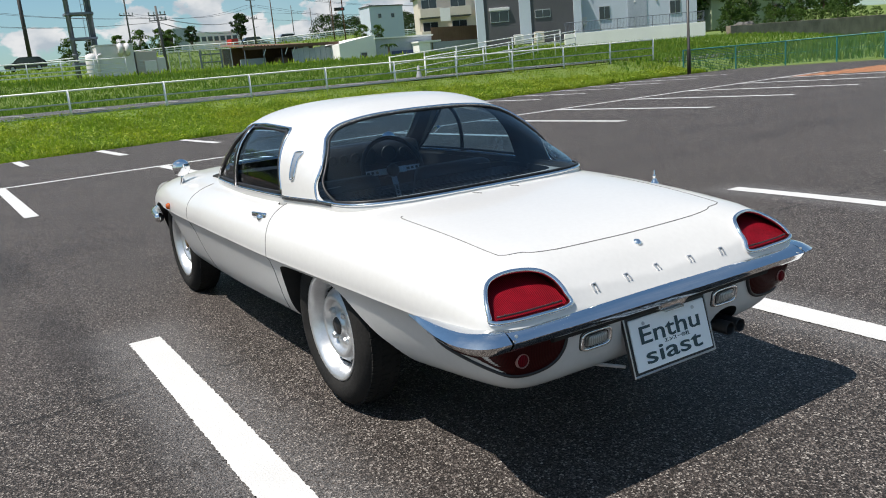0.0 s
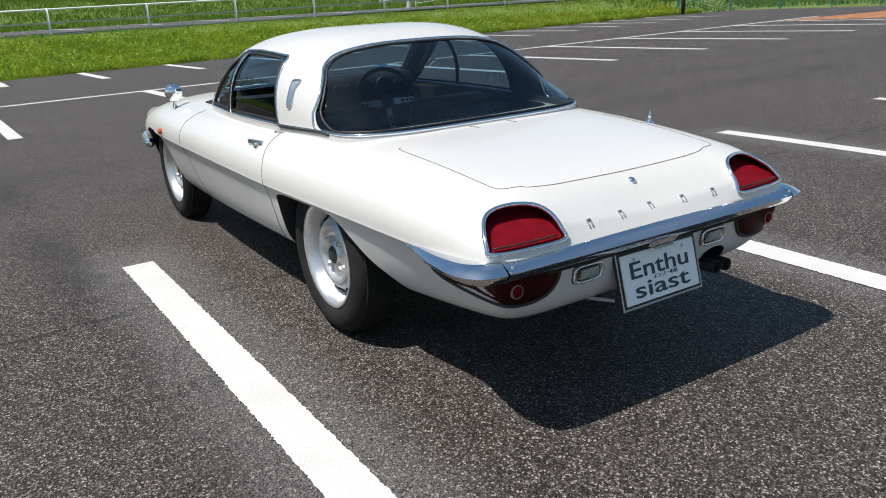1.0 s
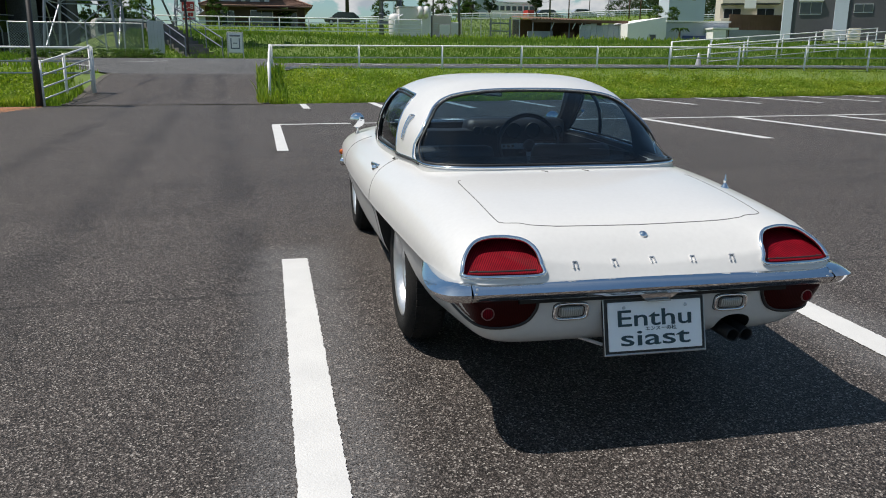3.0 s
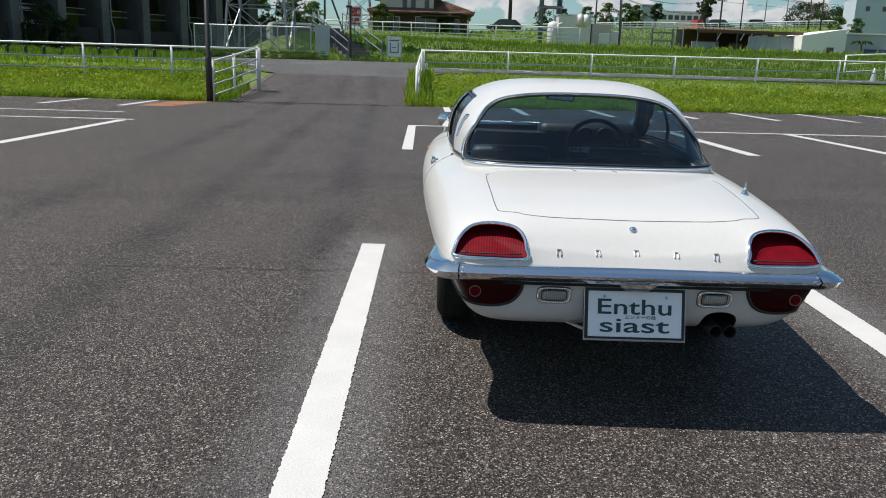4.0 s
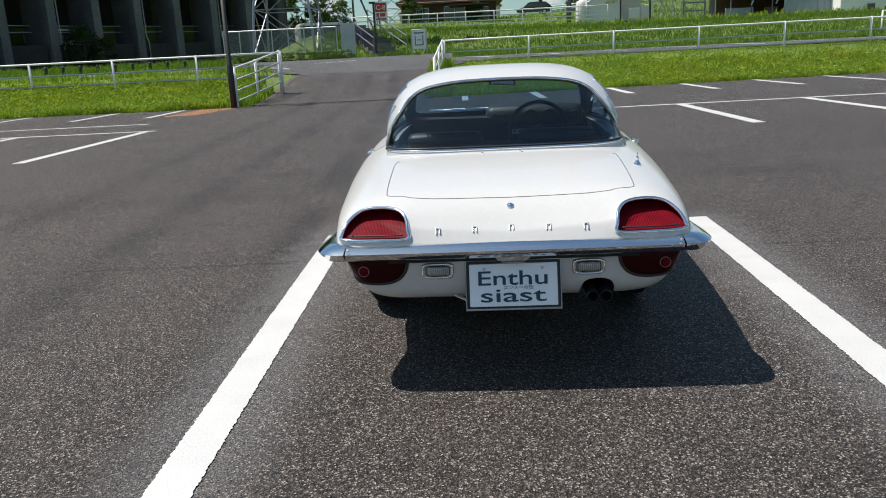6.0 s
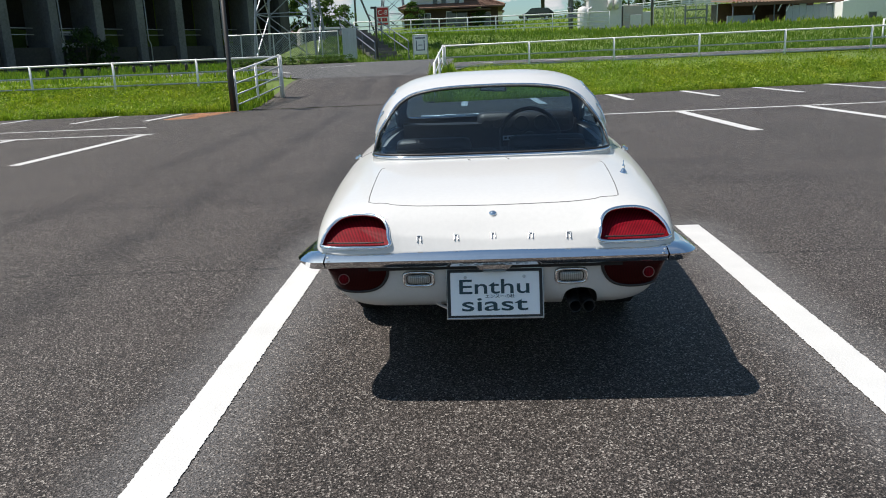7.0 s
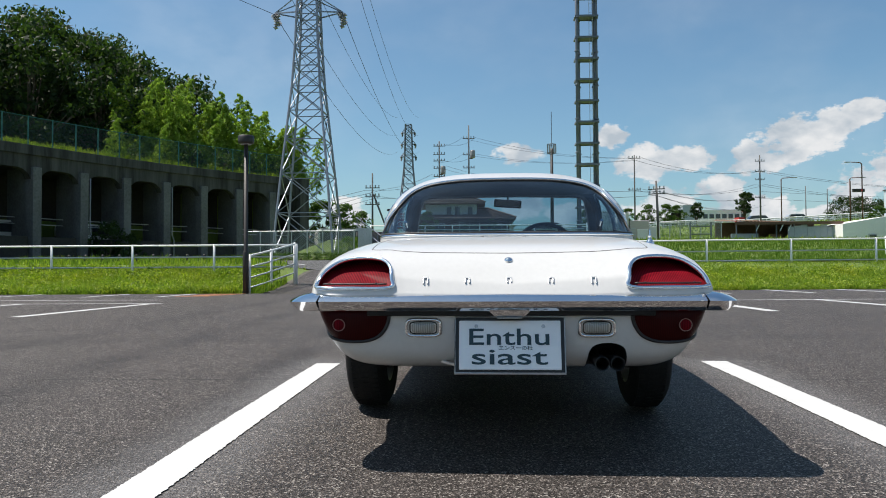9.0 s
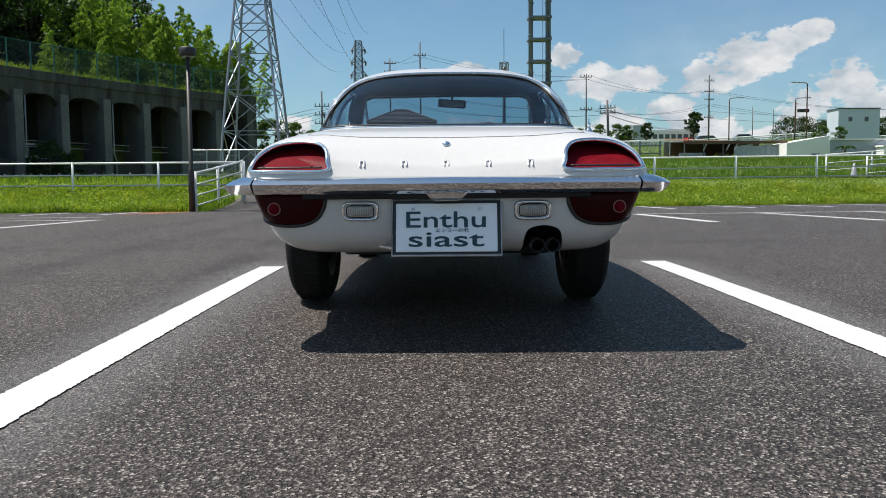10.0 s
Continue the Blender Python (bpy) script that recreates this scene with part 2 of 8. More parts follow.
    tone.inputs["To Max"].default_value = 5.0
    n_clump = nt.nodes.new("ShaderNodeTexNoise")
    n_clump.inputs["Scale"].default_value = 84
    n_clump.inputs["Detail"].default_value = 3
    n_clump.inputs["Roughness"].default_value = 0.75
    nt.links.new(tc.outputs["Object"], n_clump.inputs["Vector"])
    cl = nt.nodes.new("ShaderNodeMapRange")
    cl.inputs["From Min"].default_value = 0.38
    cl.inputs["From Max"].default_value = 0.62
    nt.links.new(n_clump.outputs["Fac"], cl.inputs["Value"])
    both = nt.nodes.new("ShaderNodeMath")
    both.operation = "MULTIPLY_ADD"
    both.inputs[1].default_value = 0.38
    nt.links.new(cl.outputs[0], both.inputs[0])
    hc = nt.nodes.new("ShaderNodeMath")
    hc.operation = "MULTIPLY"
    hc.inputs[1].default_value = 0.62
    nt.links.new(sepc.outputs[1], hc.inputs[0])
    nt.links.new(hc.outputs[0], both.inputs[2])
    pw = nt.nodes.new("ShaderNodeMath")
    pw.operation = "POWER"
    pw.inputs[1].default_value = 2.6
    nt.links.new(both.outputs[0], pw.inputs[0])
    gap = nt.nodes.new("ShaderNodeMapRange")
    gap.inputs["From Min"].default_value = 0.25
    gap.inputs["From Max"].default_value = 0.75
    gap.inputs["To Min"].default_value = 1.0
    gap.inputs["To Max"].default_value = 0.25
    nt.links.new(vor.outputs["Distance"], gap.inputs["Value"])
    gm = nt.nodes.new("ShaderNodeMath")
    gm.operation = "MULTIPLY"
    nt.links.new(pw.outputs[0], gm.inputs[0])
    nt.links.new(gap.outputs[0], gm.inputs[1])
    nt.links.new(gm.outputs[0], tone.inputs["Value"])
    mt = nt.nodes.new("ShaderNodeMix")
    mt.data_type, mt.blend_type = "RGBA", "MULTIPLY"
    mt.inputs[0].default_value = 1.0
    nt.links.new(ramp.outputs[0], mt.inputs[6])
    nt.links.new(tone.outputs[0], mt.inputs[7])
    mx = nt.nodes.new("ShaderNodeMix")
    mx.data_type = "RGBA"
    nt.links.new(mxs.outputs[0], mx.inputs[0])
    nt.links.new(mt.outputs[2], mx.inputs[6])
    mx.inputs[7].default_value = (*light, 1)
    colour = mx.outputs[2]
    if worn:
        colour = wear_of(nt, tc, n_mid, n_fine, colour)
    nt.links.new(colour, b.inputs["Base Color"])
    b.inputs["Roughness"].default_value = 0.60
    b.inputs["Specular IOR Level"].default_value = 0.22
    hs = nt.nodes.new("ShaderNodeMath")
    hs.operation = "ADD"
    nt.links.new(n_fine.outputs["Fac"], hs.inputs[0])
    nt.links.new(vor.outputs["Distance"], hs.inputs[1])
    bump_of(nt, b, hs.outputs[0], 0.75, 0.005)
    return m


def glass_mat(name, tint, rough=0.0, mix=0.5):
    """Thin tinted glazing: clear tint with a mirror-like gloss by Fresnel."""
    m, nt, b = node_mat(name)
    nt.nodes.remove(b)
    out = nt.nodes["Material Output"]
    tr = nt.nodes.new("ShaderNodeBsdfTransparent")
    tr.inputs["Color"].default_value = (*tint, 1)
    gl = nt.nodes.new("ShaderNodeBsdfGlossy")
    gl.inputs["Roughness"].default_value = rough
    lw = nt.nodes.new("ShaderNodeLayerWeight")
    lw.inputs["Blend"].default_value = 0.5
    pw = nt.nodes.new("ShaderNodeMath")
    pw.operation = "POWER"
    pw.inputs[1].default_value = 4.6
    nt.links.new(lw.outputs["Facing"], pw.inputs[0])
    fr = nt.nodes.new("ShaderNodeMath")
    fr.operation = "MULTIPLY_ADD"
    fr.inputs[1].default_value = 0.93
    fr.inputs[2].default_value = 0.055
    nt.links.new(pw.outputs[0], fr.inputs[0])
    ms = nt.nodes.new("ShaderNodeMixShader")
    nt.links.new(fr.outputs[0], ms.inputs[0])
    nt.links.new(tr.outputs[0], ms.inputs[1])
    nt.links.new(gl.outputs[0], ms.inputs[2])
    nt.links.new(ms.outputs[0], out.inputs["Surface"])
    return m


def lens_mat(name, c1, c2, ribs=1150.0, rough=0.12, coat=1.0, axis=0, bump=0.35, spec=0.5):
    """Moulded lamp lens with fine vertical ribs."""
    m, nt, b = node_mat(name)
    tc = nt.nodes.new("ShaderNodeTexCoord")
    sep = nt.nodes.new("ShaderNodeSeparateXYZ")
    nt.links.new(tc.outputs["Object"], sep.inputs[0])
    mu = nt.nodes.new("ShaderNodeMath")
    mu.operation = "MULTIPLY"
    mu.inputs[1].default_value = ribs
    nt.links.new(sep.outputs[axis], mu.inputs[0])
    sn = nt.nodes.new("ShaderNodeMath")
    sn.operation = "SINE"
    nt.links.new(mu.outputs[0], sn.inputs[0])
    mr = nt.nodes.new("ShaderNodeMapRange")
    mr.inputs["From Min"].default_value = -1
    nt.links.new(sn.outputs[0], mr.inputs["Value"])
    nz = nt.nodes.new("ShaderNodeTexNoise")
    nz.inputs["Scale"].default_value = 14
    nt.links.new(tc.outputs["Object"], nz.inputs["Vector"])
    av = nt.nodes.new("ShaderNodeMath")
    av.operation = "MULTIPLY"
    nt.links.new(mr.outputs[0], av.inputs[0])
    nt.links.new(nz.outputs["Fac"], av.inputs[1])
    mx = nt.nodes.new("ShaderNodeMix")
    mx.data_type = "RGBA"
    mx.inputs[6].default_value = (*c1, 1)
    mx.inputs[7].default_value = (*c2, 1)
    nt.links.new(av.outputs[0], mx.inputs[0])
    nt.links.new(mx.outputs[2], b.inputs["Base Color"])
    b.inputs["Roughness"].default_value = rough
    b.inputs["Coat Weight"].default_value = coat
    b.inputs["Specular IOR Level"].default_value = spec
    b.inputs["Coat Roughness"].default_value = 0.03
    bump_of(nt, b, sn.outputs[0], bump, 0.0015)
    return m


PAINT = surface("white_paint", (0.548, 0.546, 0.536), (0.588, 0.586, 0.575), rough=0.36, scale=2.0, fine=60, bump=0.006, coat=0.6)
CHROME = surface("chrome", (0.80, 0.81, 0.83), (0.86, 0.87, 0.88), rough=0.05, metal=1.0, scale=8, fine=60, bump=0.0, rough2=0.10)
SATIN = surface("satin_metal", (0.50, 0.51, 0.52), (0.62, 0.63, 0.64), rough=0.36, metal=0.85, scale=9, fine=80, bump=0.03, rough2=0.4)
WHEEL = surface("silver_wheel_steel", (0.56, 0.57, 0.58), (0.66, 0.67, 0.68), rough=0.30, metal=0.80, scale=14, fine=90, bump=0.04, rough2=0.42)
BRASS = surface("greasy_brass", (0.22, 0.14, 0.05), (0.34, 0.22, 0.09), rough=0.4, metal=0.8, scale=20, fine=90, bump=0.1)
RUBBER = surface("tyre_rubber", (0.014, 0.014, 0.014), (0.024, 0.023, 0.022), rough=0.8, scale=12, fine=90, bump=0.2, spec=0.15)
BLACK = surface("black_trim", (0.010, 0.010, 0.011), (0.022, 0.022, 0.023), rough=0.45, scale=9, fine=70, bump=0.1)
DARK = surface("underbody_black", (0.006, 0.006, 0.006), (0.014, 0.013, 0.012), rough=0.8, scale=6, fine=50, bump=0.2)
GAP = surface("panel_gap", (0.10, 0.10, 0.10), (0.16, 0.16, 0.155), rough=0.8, scale=30, fine=90, bump=0.0)
VINYL = surface("black_vinyl", (0.008, 0.009, 0.012), (0.016, 0.018, 0.022), rough=0.5, scale=6, fine=120, bump=0.15)
RED_LENS = lens_mat("red_lens", (0.06, 0.002, 0.004), (0.37, 0.008, 0.024), ribs=1150.0, coat=0.0, rough=0.5, bump=0.10, spec=0.06)
DARK_RED = lens_mat("dark_red_lens", (0.022, 0.001, 0.001), (0.05, 0.002, 0.003), coat=0.0, rough=0.35, bump=0.1, spec=0.1)
CLEAR_LENS = lens_mat("clear_lens", (0.22, 0.22, 0.20), (0.5, 0.5, 0.47), ribs=900)
AMBER = lens_mat("amber_lens", (0.45, 0.09, 0.01), (0.6, 0.14, 0.02), ribs=300)
DULL_RING = surface("dull_pink_ring", (0.22, 0.10, 0.09), (0.30, 0.15, 0.13), rough=0.4, scale=20, fine=90, bump=0.0)
GLASS = glass_mat("car_glass", (0.52, 0.66, 0.74))
PLATE_WHITE = surface("plate_white", (0.88, 0.90, 0.92), (0.91, 0.92, 0.93), rough=0.35, scale=5, fine=50, bump=0.01)
PLATE_GREEN = surface("plate_green", (0.012, 0.042, 0.056), (0.018, 0.055, 0.070), rough=0.45, scale=9, fine=60, bump=0.0)

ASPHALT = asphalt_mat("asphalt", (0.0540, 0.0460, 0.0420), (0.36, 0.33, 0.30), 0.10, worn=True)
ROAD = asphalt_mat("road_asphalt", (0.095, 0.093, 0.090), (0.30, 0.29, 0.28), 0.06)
LINE = surface("road_paint", (0.48, 0.48, 0.475), (0.55, 0.55, 0.54), rough=0.6, scale=5, fine=150, bump=0.25)
ORANGE = surface("orange_road_paint", (0.42, 0.17, 0.07), (0.50, 0.22, 0.09), rough=0.7, scale=3, fine=90, bump=0.2)
SOIL = surface("grassy_soil", (0.08, 0.12, 0.02), (0.13, 0.19, 0.035), rough=0.95, scale=0.6, fine=9, bump=0.6)
WHITE_STEEL = surface("white_painted_steel", (0.70, 0.71, 0.71), (0.79, 0.79, 0.78), rough=0.42, scale=2, fine=40, bump=0.04)
CONCRETE = surface("stained_concrete", (0.075, 0.072, 0.068), (0.15, 0.145, 0.138), rough=0.9, scale=0.35, fine=6, bump=0.3, c3=(0.21, 0.20, 0.19))
GALV = surface("galvanised_steel", (0.40, 0.42, 0.43), (0.52, 0.54, 0.55), rough=0.5, metal=0.4, scale=1.5, fine=30, bump=0.05)


# ---- building helpers ----
def part(name, bm, material, parent, label="", smooth=False):
    """Links a bmesh as one mesh object under a thing or a part."""
    me = bpy.data.meshes.new(name)
    bm.normal_update()
    bm.to_mesh(me)
    bm.free()
    return part_mesh(name, me, material, parent, label, smooth)


def part_mesh(name, me, material, parent, label="", smooth=False):
    if material is not None:
        me.materials.clear()
        me.materials.append(material)
    if smooth:
        me.polygons.foreach_set("use_smooth", [True] * len(me.polygons))
    ob = new(name, me)
    if parent is not None:
        ob.parent = parent
    if label:
        ob["label"] = label
    return ob


def thing(name, label, category, group="", kind="", at=None):
    ob = new(name)
    if at is not None:
        ob.matrix_world = at
    return tagged(ob, label, category, group, kind)


def add_box(bm, x0, x1, y0, y1, z0, z1, bevel=0.0, m=None):
    """A box, with its edges bevelled if wanted, added to bm."""
    g = bmesh.ops.create_cube(bm, size=1.0)
    vs = g["verts"]
    for v in vs:
        v.co = Vector(((x0 + x1) / 2 + v.co.x * (x1 - x0), (y0 + y1) / 2 + v.co.y * (y1 - y0), (z0 + z1) / 2 + v.co.z * (z1 - z0)))
    if bevel:
        es = {e for v in vs for e in v.link_edges}
        r = bmesh.ops.bevel(bm, geom=list(es), offset=bevel, segments=2, affect="EDGES", profile=0.6)
        vs = list({v for f in r["faces"] for v in f.verts} | {v for v in vs if v.is_valid})
    if m is not None:
        bmesh.ops.transform(bm, matrix=m, verts=[v for v in vs if v.is_valid])
    return vs


def box(x0, x1, y0, y1, z0, z1, bevel=0.0, m=None):
    bm = bmesh.new()
    add_box(bm, x0, x1, y0, y1, z0, z1, bevel, m)
    return bm


def add_tube(bm, pts, radius, seg=8, closed=False, caps=True):
    """A round bar along pts; radius a number or one for each point."""
    pts = [Vector(p) for p in pts]
    n = len(pts)
    rad = radius if isinstance(radius, (list, tuple)) else [radius] * n
    rings, up = [], None
    for i, p in enumerate(pts):
        a = pts[(i - 1) % n] if (closed or i > 0) else p
        c = pts[(i + 1) % n] if (closed or i < n - 1) else p
        d = (c - a).normalized()
        if up is None:
            up = d.orthogonal().normalized()
        else:
            up = (up - d * up.dot(d))
            up = up.normalized() if up.length > 1e-6 else d.orthogonal().normalized()
        side = d.cross(up)
        rings.append([bm.verts.new(p + (up * math.cos(2 * math.pi * k / seg) + side * math.sin(2 * math.pi * k / seg)) * rad[i]) for k in range(seg)])
    last = n if closed else n - 1
    for i in range(last):
        r0, r1 = rings[i], rings[(i + 1) % n]
        for k in range(seg):
            bm.faces.new((r0[k], r0[(k + 1) % seg], r1[(k + 1) % seg], r1[k]))
    if caps and not closed:
        bm.faces.new(rings[0][::-1])
        bm.faces.new(rings[-1])
    return rings


def tube(pts, radius, seg=8, closed=False):
    bm = bmesh.new()
    add_tube(bm, pts, radius, seg, closed)
    return bm


def add_lathe(bm, prof, seg=24, m=None):
    """Turns (r, h) points round the local z axis."""
    rings = []
    for r, h in prof:
        if r < 1e-6:
            rings.append([bm.verts.new((0, 0, h))])
        else:
            rings.append([bm.verts.new((r * math.cos(2 * math.pi * k / seg), r * math.sin(2 * math.pi * k / seg), h)) for k in range(seg)])
    for a, b in zip(rings, rings[1:]):
        for k in range(seg):
            q = [a[k % len(a)], a[(k + 1) % len(a)], b[(k + 1) % len(b)], b[k % len(b)]]
            q = [v for i, v in enumerate(q) if v not in q[:i]]
            if len(q) > 2:
                bm.faces.new(q)
    vs = [v for r in rings for v in r]
    if m is not None:
        bmesh.ops.transform(bm, matrix=m, verts=vs)
    return vs


def lathe(prof, seg=24, m=None):
    bm = bmesh.new()
    add_lathe(bm, prof, seg, m)
    bmesh.ops.recalc_face_normals(bm, faces=bm.faces)
    return bm


def lerp_table(table):
    """A smooth function through (key, value) pairs."""
    ks = [k for k, _ in table]
    vs = [v for _, v in table]
    n = len(ks)
    slope = []
    for i in range(n):
        if i in (0, n - 1):
            j = 0 if i == 0 else n - 2
            slope.append((vs[j + 1] - vs[j]) / (ks[j + 1] - ks[j]))
        else:
            a = (vs[i] - vs[i - 1]) / (ks[i] - ks[i - 1])
            c = (vs[i + 1] - vs[i]) / (ks[i + 1] - ks[i])
            slope.append(0.0 if a * c <= 0 else 2 * a * c / (a + c))

    def f(x):
        if x <= ks[0]:
            return vs[0]
        if x >= ks[-1]:
            return vs[-1]
        i = max(j for j in range(n - 1) if ks[j] <= x)
        h = ks[i + 1] - ks[i]
        s = (x - ks[i]) / h
        return ((2 * s**3 - 3 * s**2 + 1) * vs[i] + (s**3 - 2 * s**2 + s) * h * slope[i]
                + (-2 * s**3 + 3 * s**2) * vs[i + 1] + (s**3 - s**2) * h * slope[i + 1])
    return f


def rounded(points, per=8, closed=True):
    """A smooth closed or open curve through 2D or 3D points."""
    p = [Vector(q) for q in points]
    n = len(p)
    out = []
    for i in range(n if closed else n - 1):
        a, b, c, d = (p[(i + k) % n] if closed else p[min(max(i + k, 0), n - 1)] for k in (-1, 0, 1, 2))
        for k in range(per):
            s = k / per
            out.append(0.5 * ((2 * b) + (c - a) * s + (2 * a - 5 * b + 4 * c - d) * s * s + (3 * b - a - 3 * c + d) * s**3))
    if not closed:
        out.append(p[-1])
    return out


# ---- ground, lot, ramp and road ----
def smooth01(a, b, x):
    s = min(max((x - a) / (b - a), 0.0), 1.0)
    return s * s * (3 - 2 * s)


def verge_front(x):
    """Where the asphalt of the lot meets the grass."""
    if x < -3.6:
        return 16.95 + 0.02 * (x + 6.5)
    return 17.55 + 0.15 * max(x, -1.0) if x < 24 else 21.15 + 0.05 * (x - 24)


# fall of the car park towards the bay's mouth, for drainage
LOT_FALL = lerp_table([(-140.0, -1.0), (-60.0, -0.75), (-30.0, -0.52), (-9.0, -0.172), (-4.6, -0.086), (-2.2, -0.040), (-1.1, -0.0195), (0.0, -0.004), (1.1, 0.002), (2.5, 0.005), (8.0, 0.004), (17.0, 0.0)])


RAMP_L, RAMP_R = -6.05, -1.15


SLOPE = lerp_table([(-6, 0.0), (12, 1.5), (28.5, 2.38), (43, 3.05), (60, 3.93), (80, 4.7)])


def ground_height(x, y):
    """Height of the land: flat lot, raised verge and road, bank, upper terrace."""
    e = verge_front(x)
    d = 0.3 + 1.2 * smooth01(21.0, 24.5, y)
    on_ramp = smooth01(RAMP_L - d, RAMP_L - d + 0.05 + 0.8 * (d - 0.3), x) * (1 - smooth01(RAMP_R + d - 0.05 - 0.8 * (d - 0.3), RAMP_R + d, x))
    ramp = 0.66 * smooth01(17.1, 24.3, y) + 0.34 * smooth01(24.3, 28.5, y)
    verge = (0.92 * smooth01(e + 0.1, 22.0 if x < -4 else 24.6, y) + 0.08 * smooth01(24.5, 28.5, y)) if e < 23.0 else 0.0
    east = smooth01(28.0, 31.0, x)
    road = ramp * on_ramp + verge * (1 - on_ramp) + 0.18 * smooth01(28.5, 34.5, y)
    top = 2.35 + 0.30 * smooth01(10, -6, x) - 0.35 * smooth01(30, 42, x)
    bank = (top - 1.18) * smooth01(35.0 - 4.5 * smooth01(-1.0, 4.0, x), 43.0, y)
    west = smooth01(-8.5, -12.5, x)
    bank *= 1 - 0.88 * west
    far = 0.5 * smooth01(46, 57, y) + 1.9 * smooth01(58, 92, y) + SLOPE(x) * smooth01(92, 115, y)
    far *= 1 - west
    h = road + bank + far
    hd = hill_depth(x, y) if y > 25 and x < 2 else -9.0
    hill = 7.4 * smooth01(-1.5, 1.5, hd) + 9.0 * smooth01(4.0, 30.0, hd) if hd > -1.5 else 0.0
    lot_side = 0.9 * smooth01(33.5, 40.0, x) * (1 - smooth01(15, 30, y))
    return h * (1 - 0.35 * east * (1 - smooth01(26, 36, y))) + hill + lot_side + (LOT_FALL(y) * 1.02 if y < 12 else 0.0)


BEND = [(-31.9, 32.6), (-30.6, 35.7), (-29.2, 38.8), (-27.75, 41.9), (-26.3, 44.9), (-24.75, 47.8), (-23.1, 50.6), (-21.3, 53.3),
        (-19.4, 55.9), (-17.4, 58.4), (-15.3, 60.7), (-13.2, 62.8)]
# the pillars stand a quarter of a bay along
VIADUCT = [(a[0] + 0.25 * (b[0] - a[0]), a[1] + 0.25 * (b[1] - a[1])) for a, b in zip(BEND, BEND[1:])]


def hill_depth(x, y):
    """How far behind the viaduct's face a place lies."""
    best = -1e9
    for (ax, ay), (bx, by) in zip(VIADUCT, VIADUCT[1:]):
        d = Vector((bx - ax, by - ay)).normalized()
        px, py = x - ax, y - ay
        s = px * d.x + py * d.y
        if -1.0 <= s <= 4.4:
            best = max(best, -px * d.y + py * d.x)
    if best < -1e8:
        if y > 45:
            (ax, ay), (bx, by) = VIADUCT[-2], VIADUCT[-1]
            d = Vector((bx - ax, by - ay)).normalized()
            return -(x - bx) * d.y * 1.0 + (y - by) * d.x - 6.0 - 1.6 * max(0.0, (x - bx) * d.x + (y - by) * d.y)
        (ax, ay), (bx, by) = VIADUCT[0], VIADUCT[1]
        d = Vector((bx - ax, by - ay)).normalized()
        best = -(x - ax) * d.y + (y - ay) * d.x
    return best - 6.0


def grid_mesh(xs, ys, zf):
    vs = [(x, y, zf(x, y)) for y in ys for x in xs]
    nx = len(xs)
    fs = [(j * nx + i, j * nx + i + 1, (j + 1) * nx + i + 1, (j + 1) * nx + i) for j in range(len(ys) - 1) for i in range(nx - 1)]
    me = bpy.data.meshes.new("grid")
    me.from_pydata(vs, [], fs)
    return me


def spread(a, b, n):
    return [a + (b - a) * i / (n - 1) for i in range(n)]


def build_ground():
    xs = [-900, -400, -200, -120, -80] + spread(-60, 100, 161) + [130, 180, 260, 420, 900]
    ys = [-900, -300, -120, -60, -30, -10, 5, 12] + spread(15.5, 70, 110) + spread(73, 130, 20) + [150, 190, 260, 400, 700, 1500]
    me = grid_mesh(xs, ys, lambda x, y: ground_height(x, y) - 0.035)
    g = part_mesh("ground", me, SOIL, None, smooth=True)
    tagged(g, "grassy sloping land round the car park", "ground", kind="structure")
    # lot
    bm = bmesh.new()
    xs2 = spread(-90, 32, 123)
    rows = [[bm.verts.new((x, y, LOT_FALL(y))) for x in xs2] for y in [-140, -80, -45, -30, -20, -14] + spread(-9.0, 3.0, 41) + [4.5, 6, 8, 11, 14]]
    rows.append([bm.verts.new((x, min(verge_front(x), 21.4) + 0.06 * math.sin(x * 2.3) if not (RAMP_L < x < RAMP_R) else 17.3, 0)) for x in xs2])
    for u, v in zip(rows, rows[1:]):
        for i in range(len(xs2) - 1):
            bm.faces.new((u[i], u[i + 1], v[i + 1], v[i]))
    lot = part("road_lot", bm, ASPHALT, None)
    tagged(lot, "dark worn asphalt of the car park", "car park", kind="structure")
    me = grid_mesh(spread(RAMP_L, RAMP_R, 12), spread(17.25, 24.6, 30), lambda x, y: 0.66 * smooth01(17.1, 24.3, y) + 0.012)
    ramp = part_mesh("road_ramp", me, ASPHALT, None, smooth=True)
    tagged(ramp, "dark asphalt ramp rising from the car park", "ramp", kind="structure")
    me = grid_mesh(spread(-60, 40, 101), spread(24.4, 29.2, 14), lambda x, y: ground_height(x, y) + 0.015)
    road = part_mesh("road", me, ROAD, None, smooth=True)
    tagged(road, "grey asphalt service road behind the verge", "road", kind="structure")
    me = grid_mesh(spread(-11.0, -0.6, 12), spread(29.2, 35.2, 14), lambda x, y: ground_height(x, y) + 0.015)
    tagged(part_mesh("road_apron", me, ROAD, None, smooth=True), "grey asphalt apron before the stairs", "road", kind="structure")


build_ground()


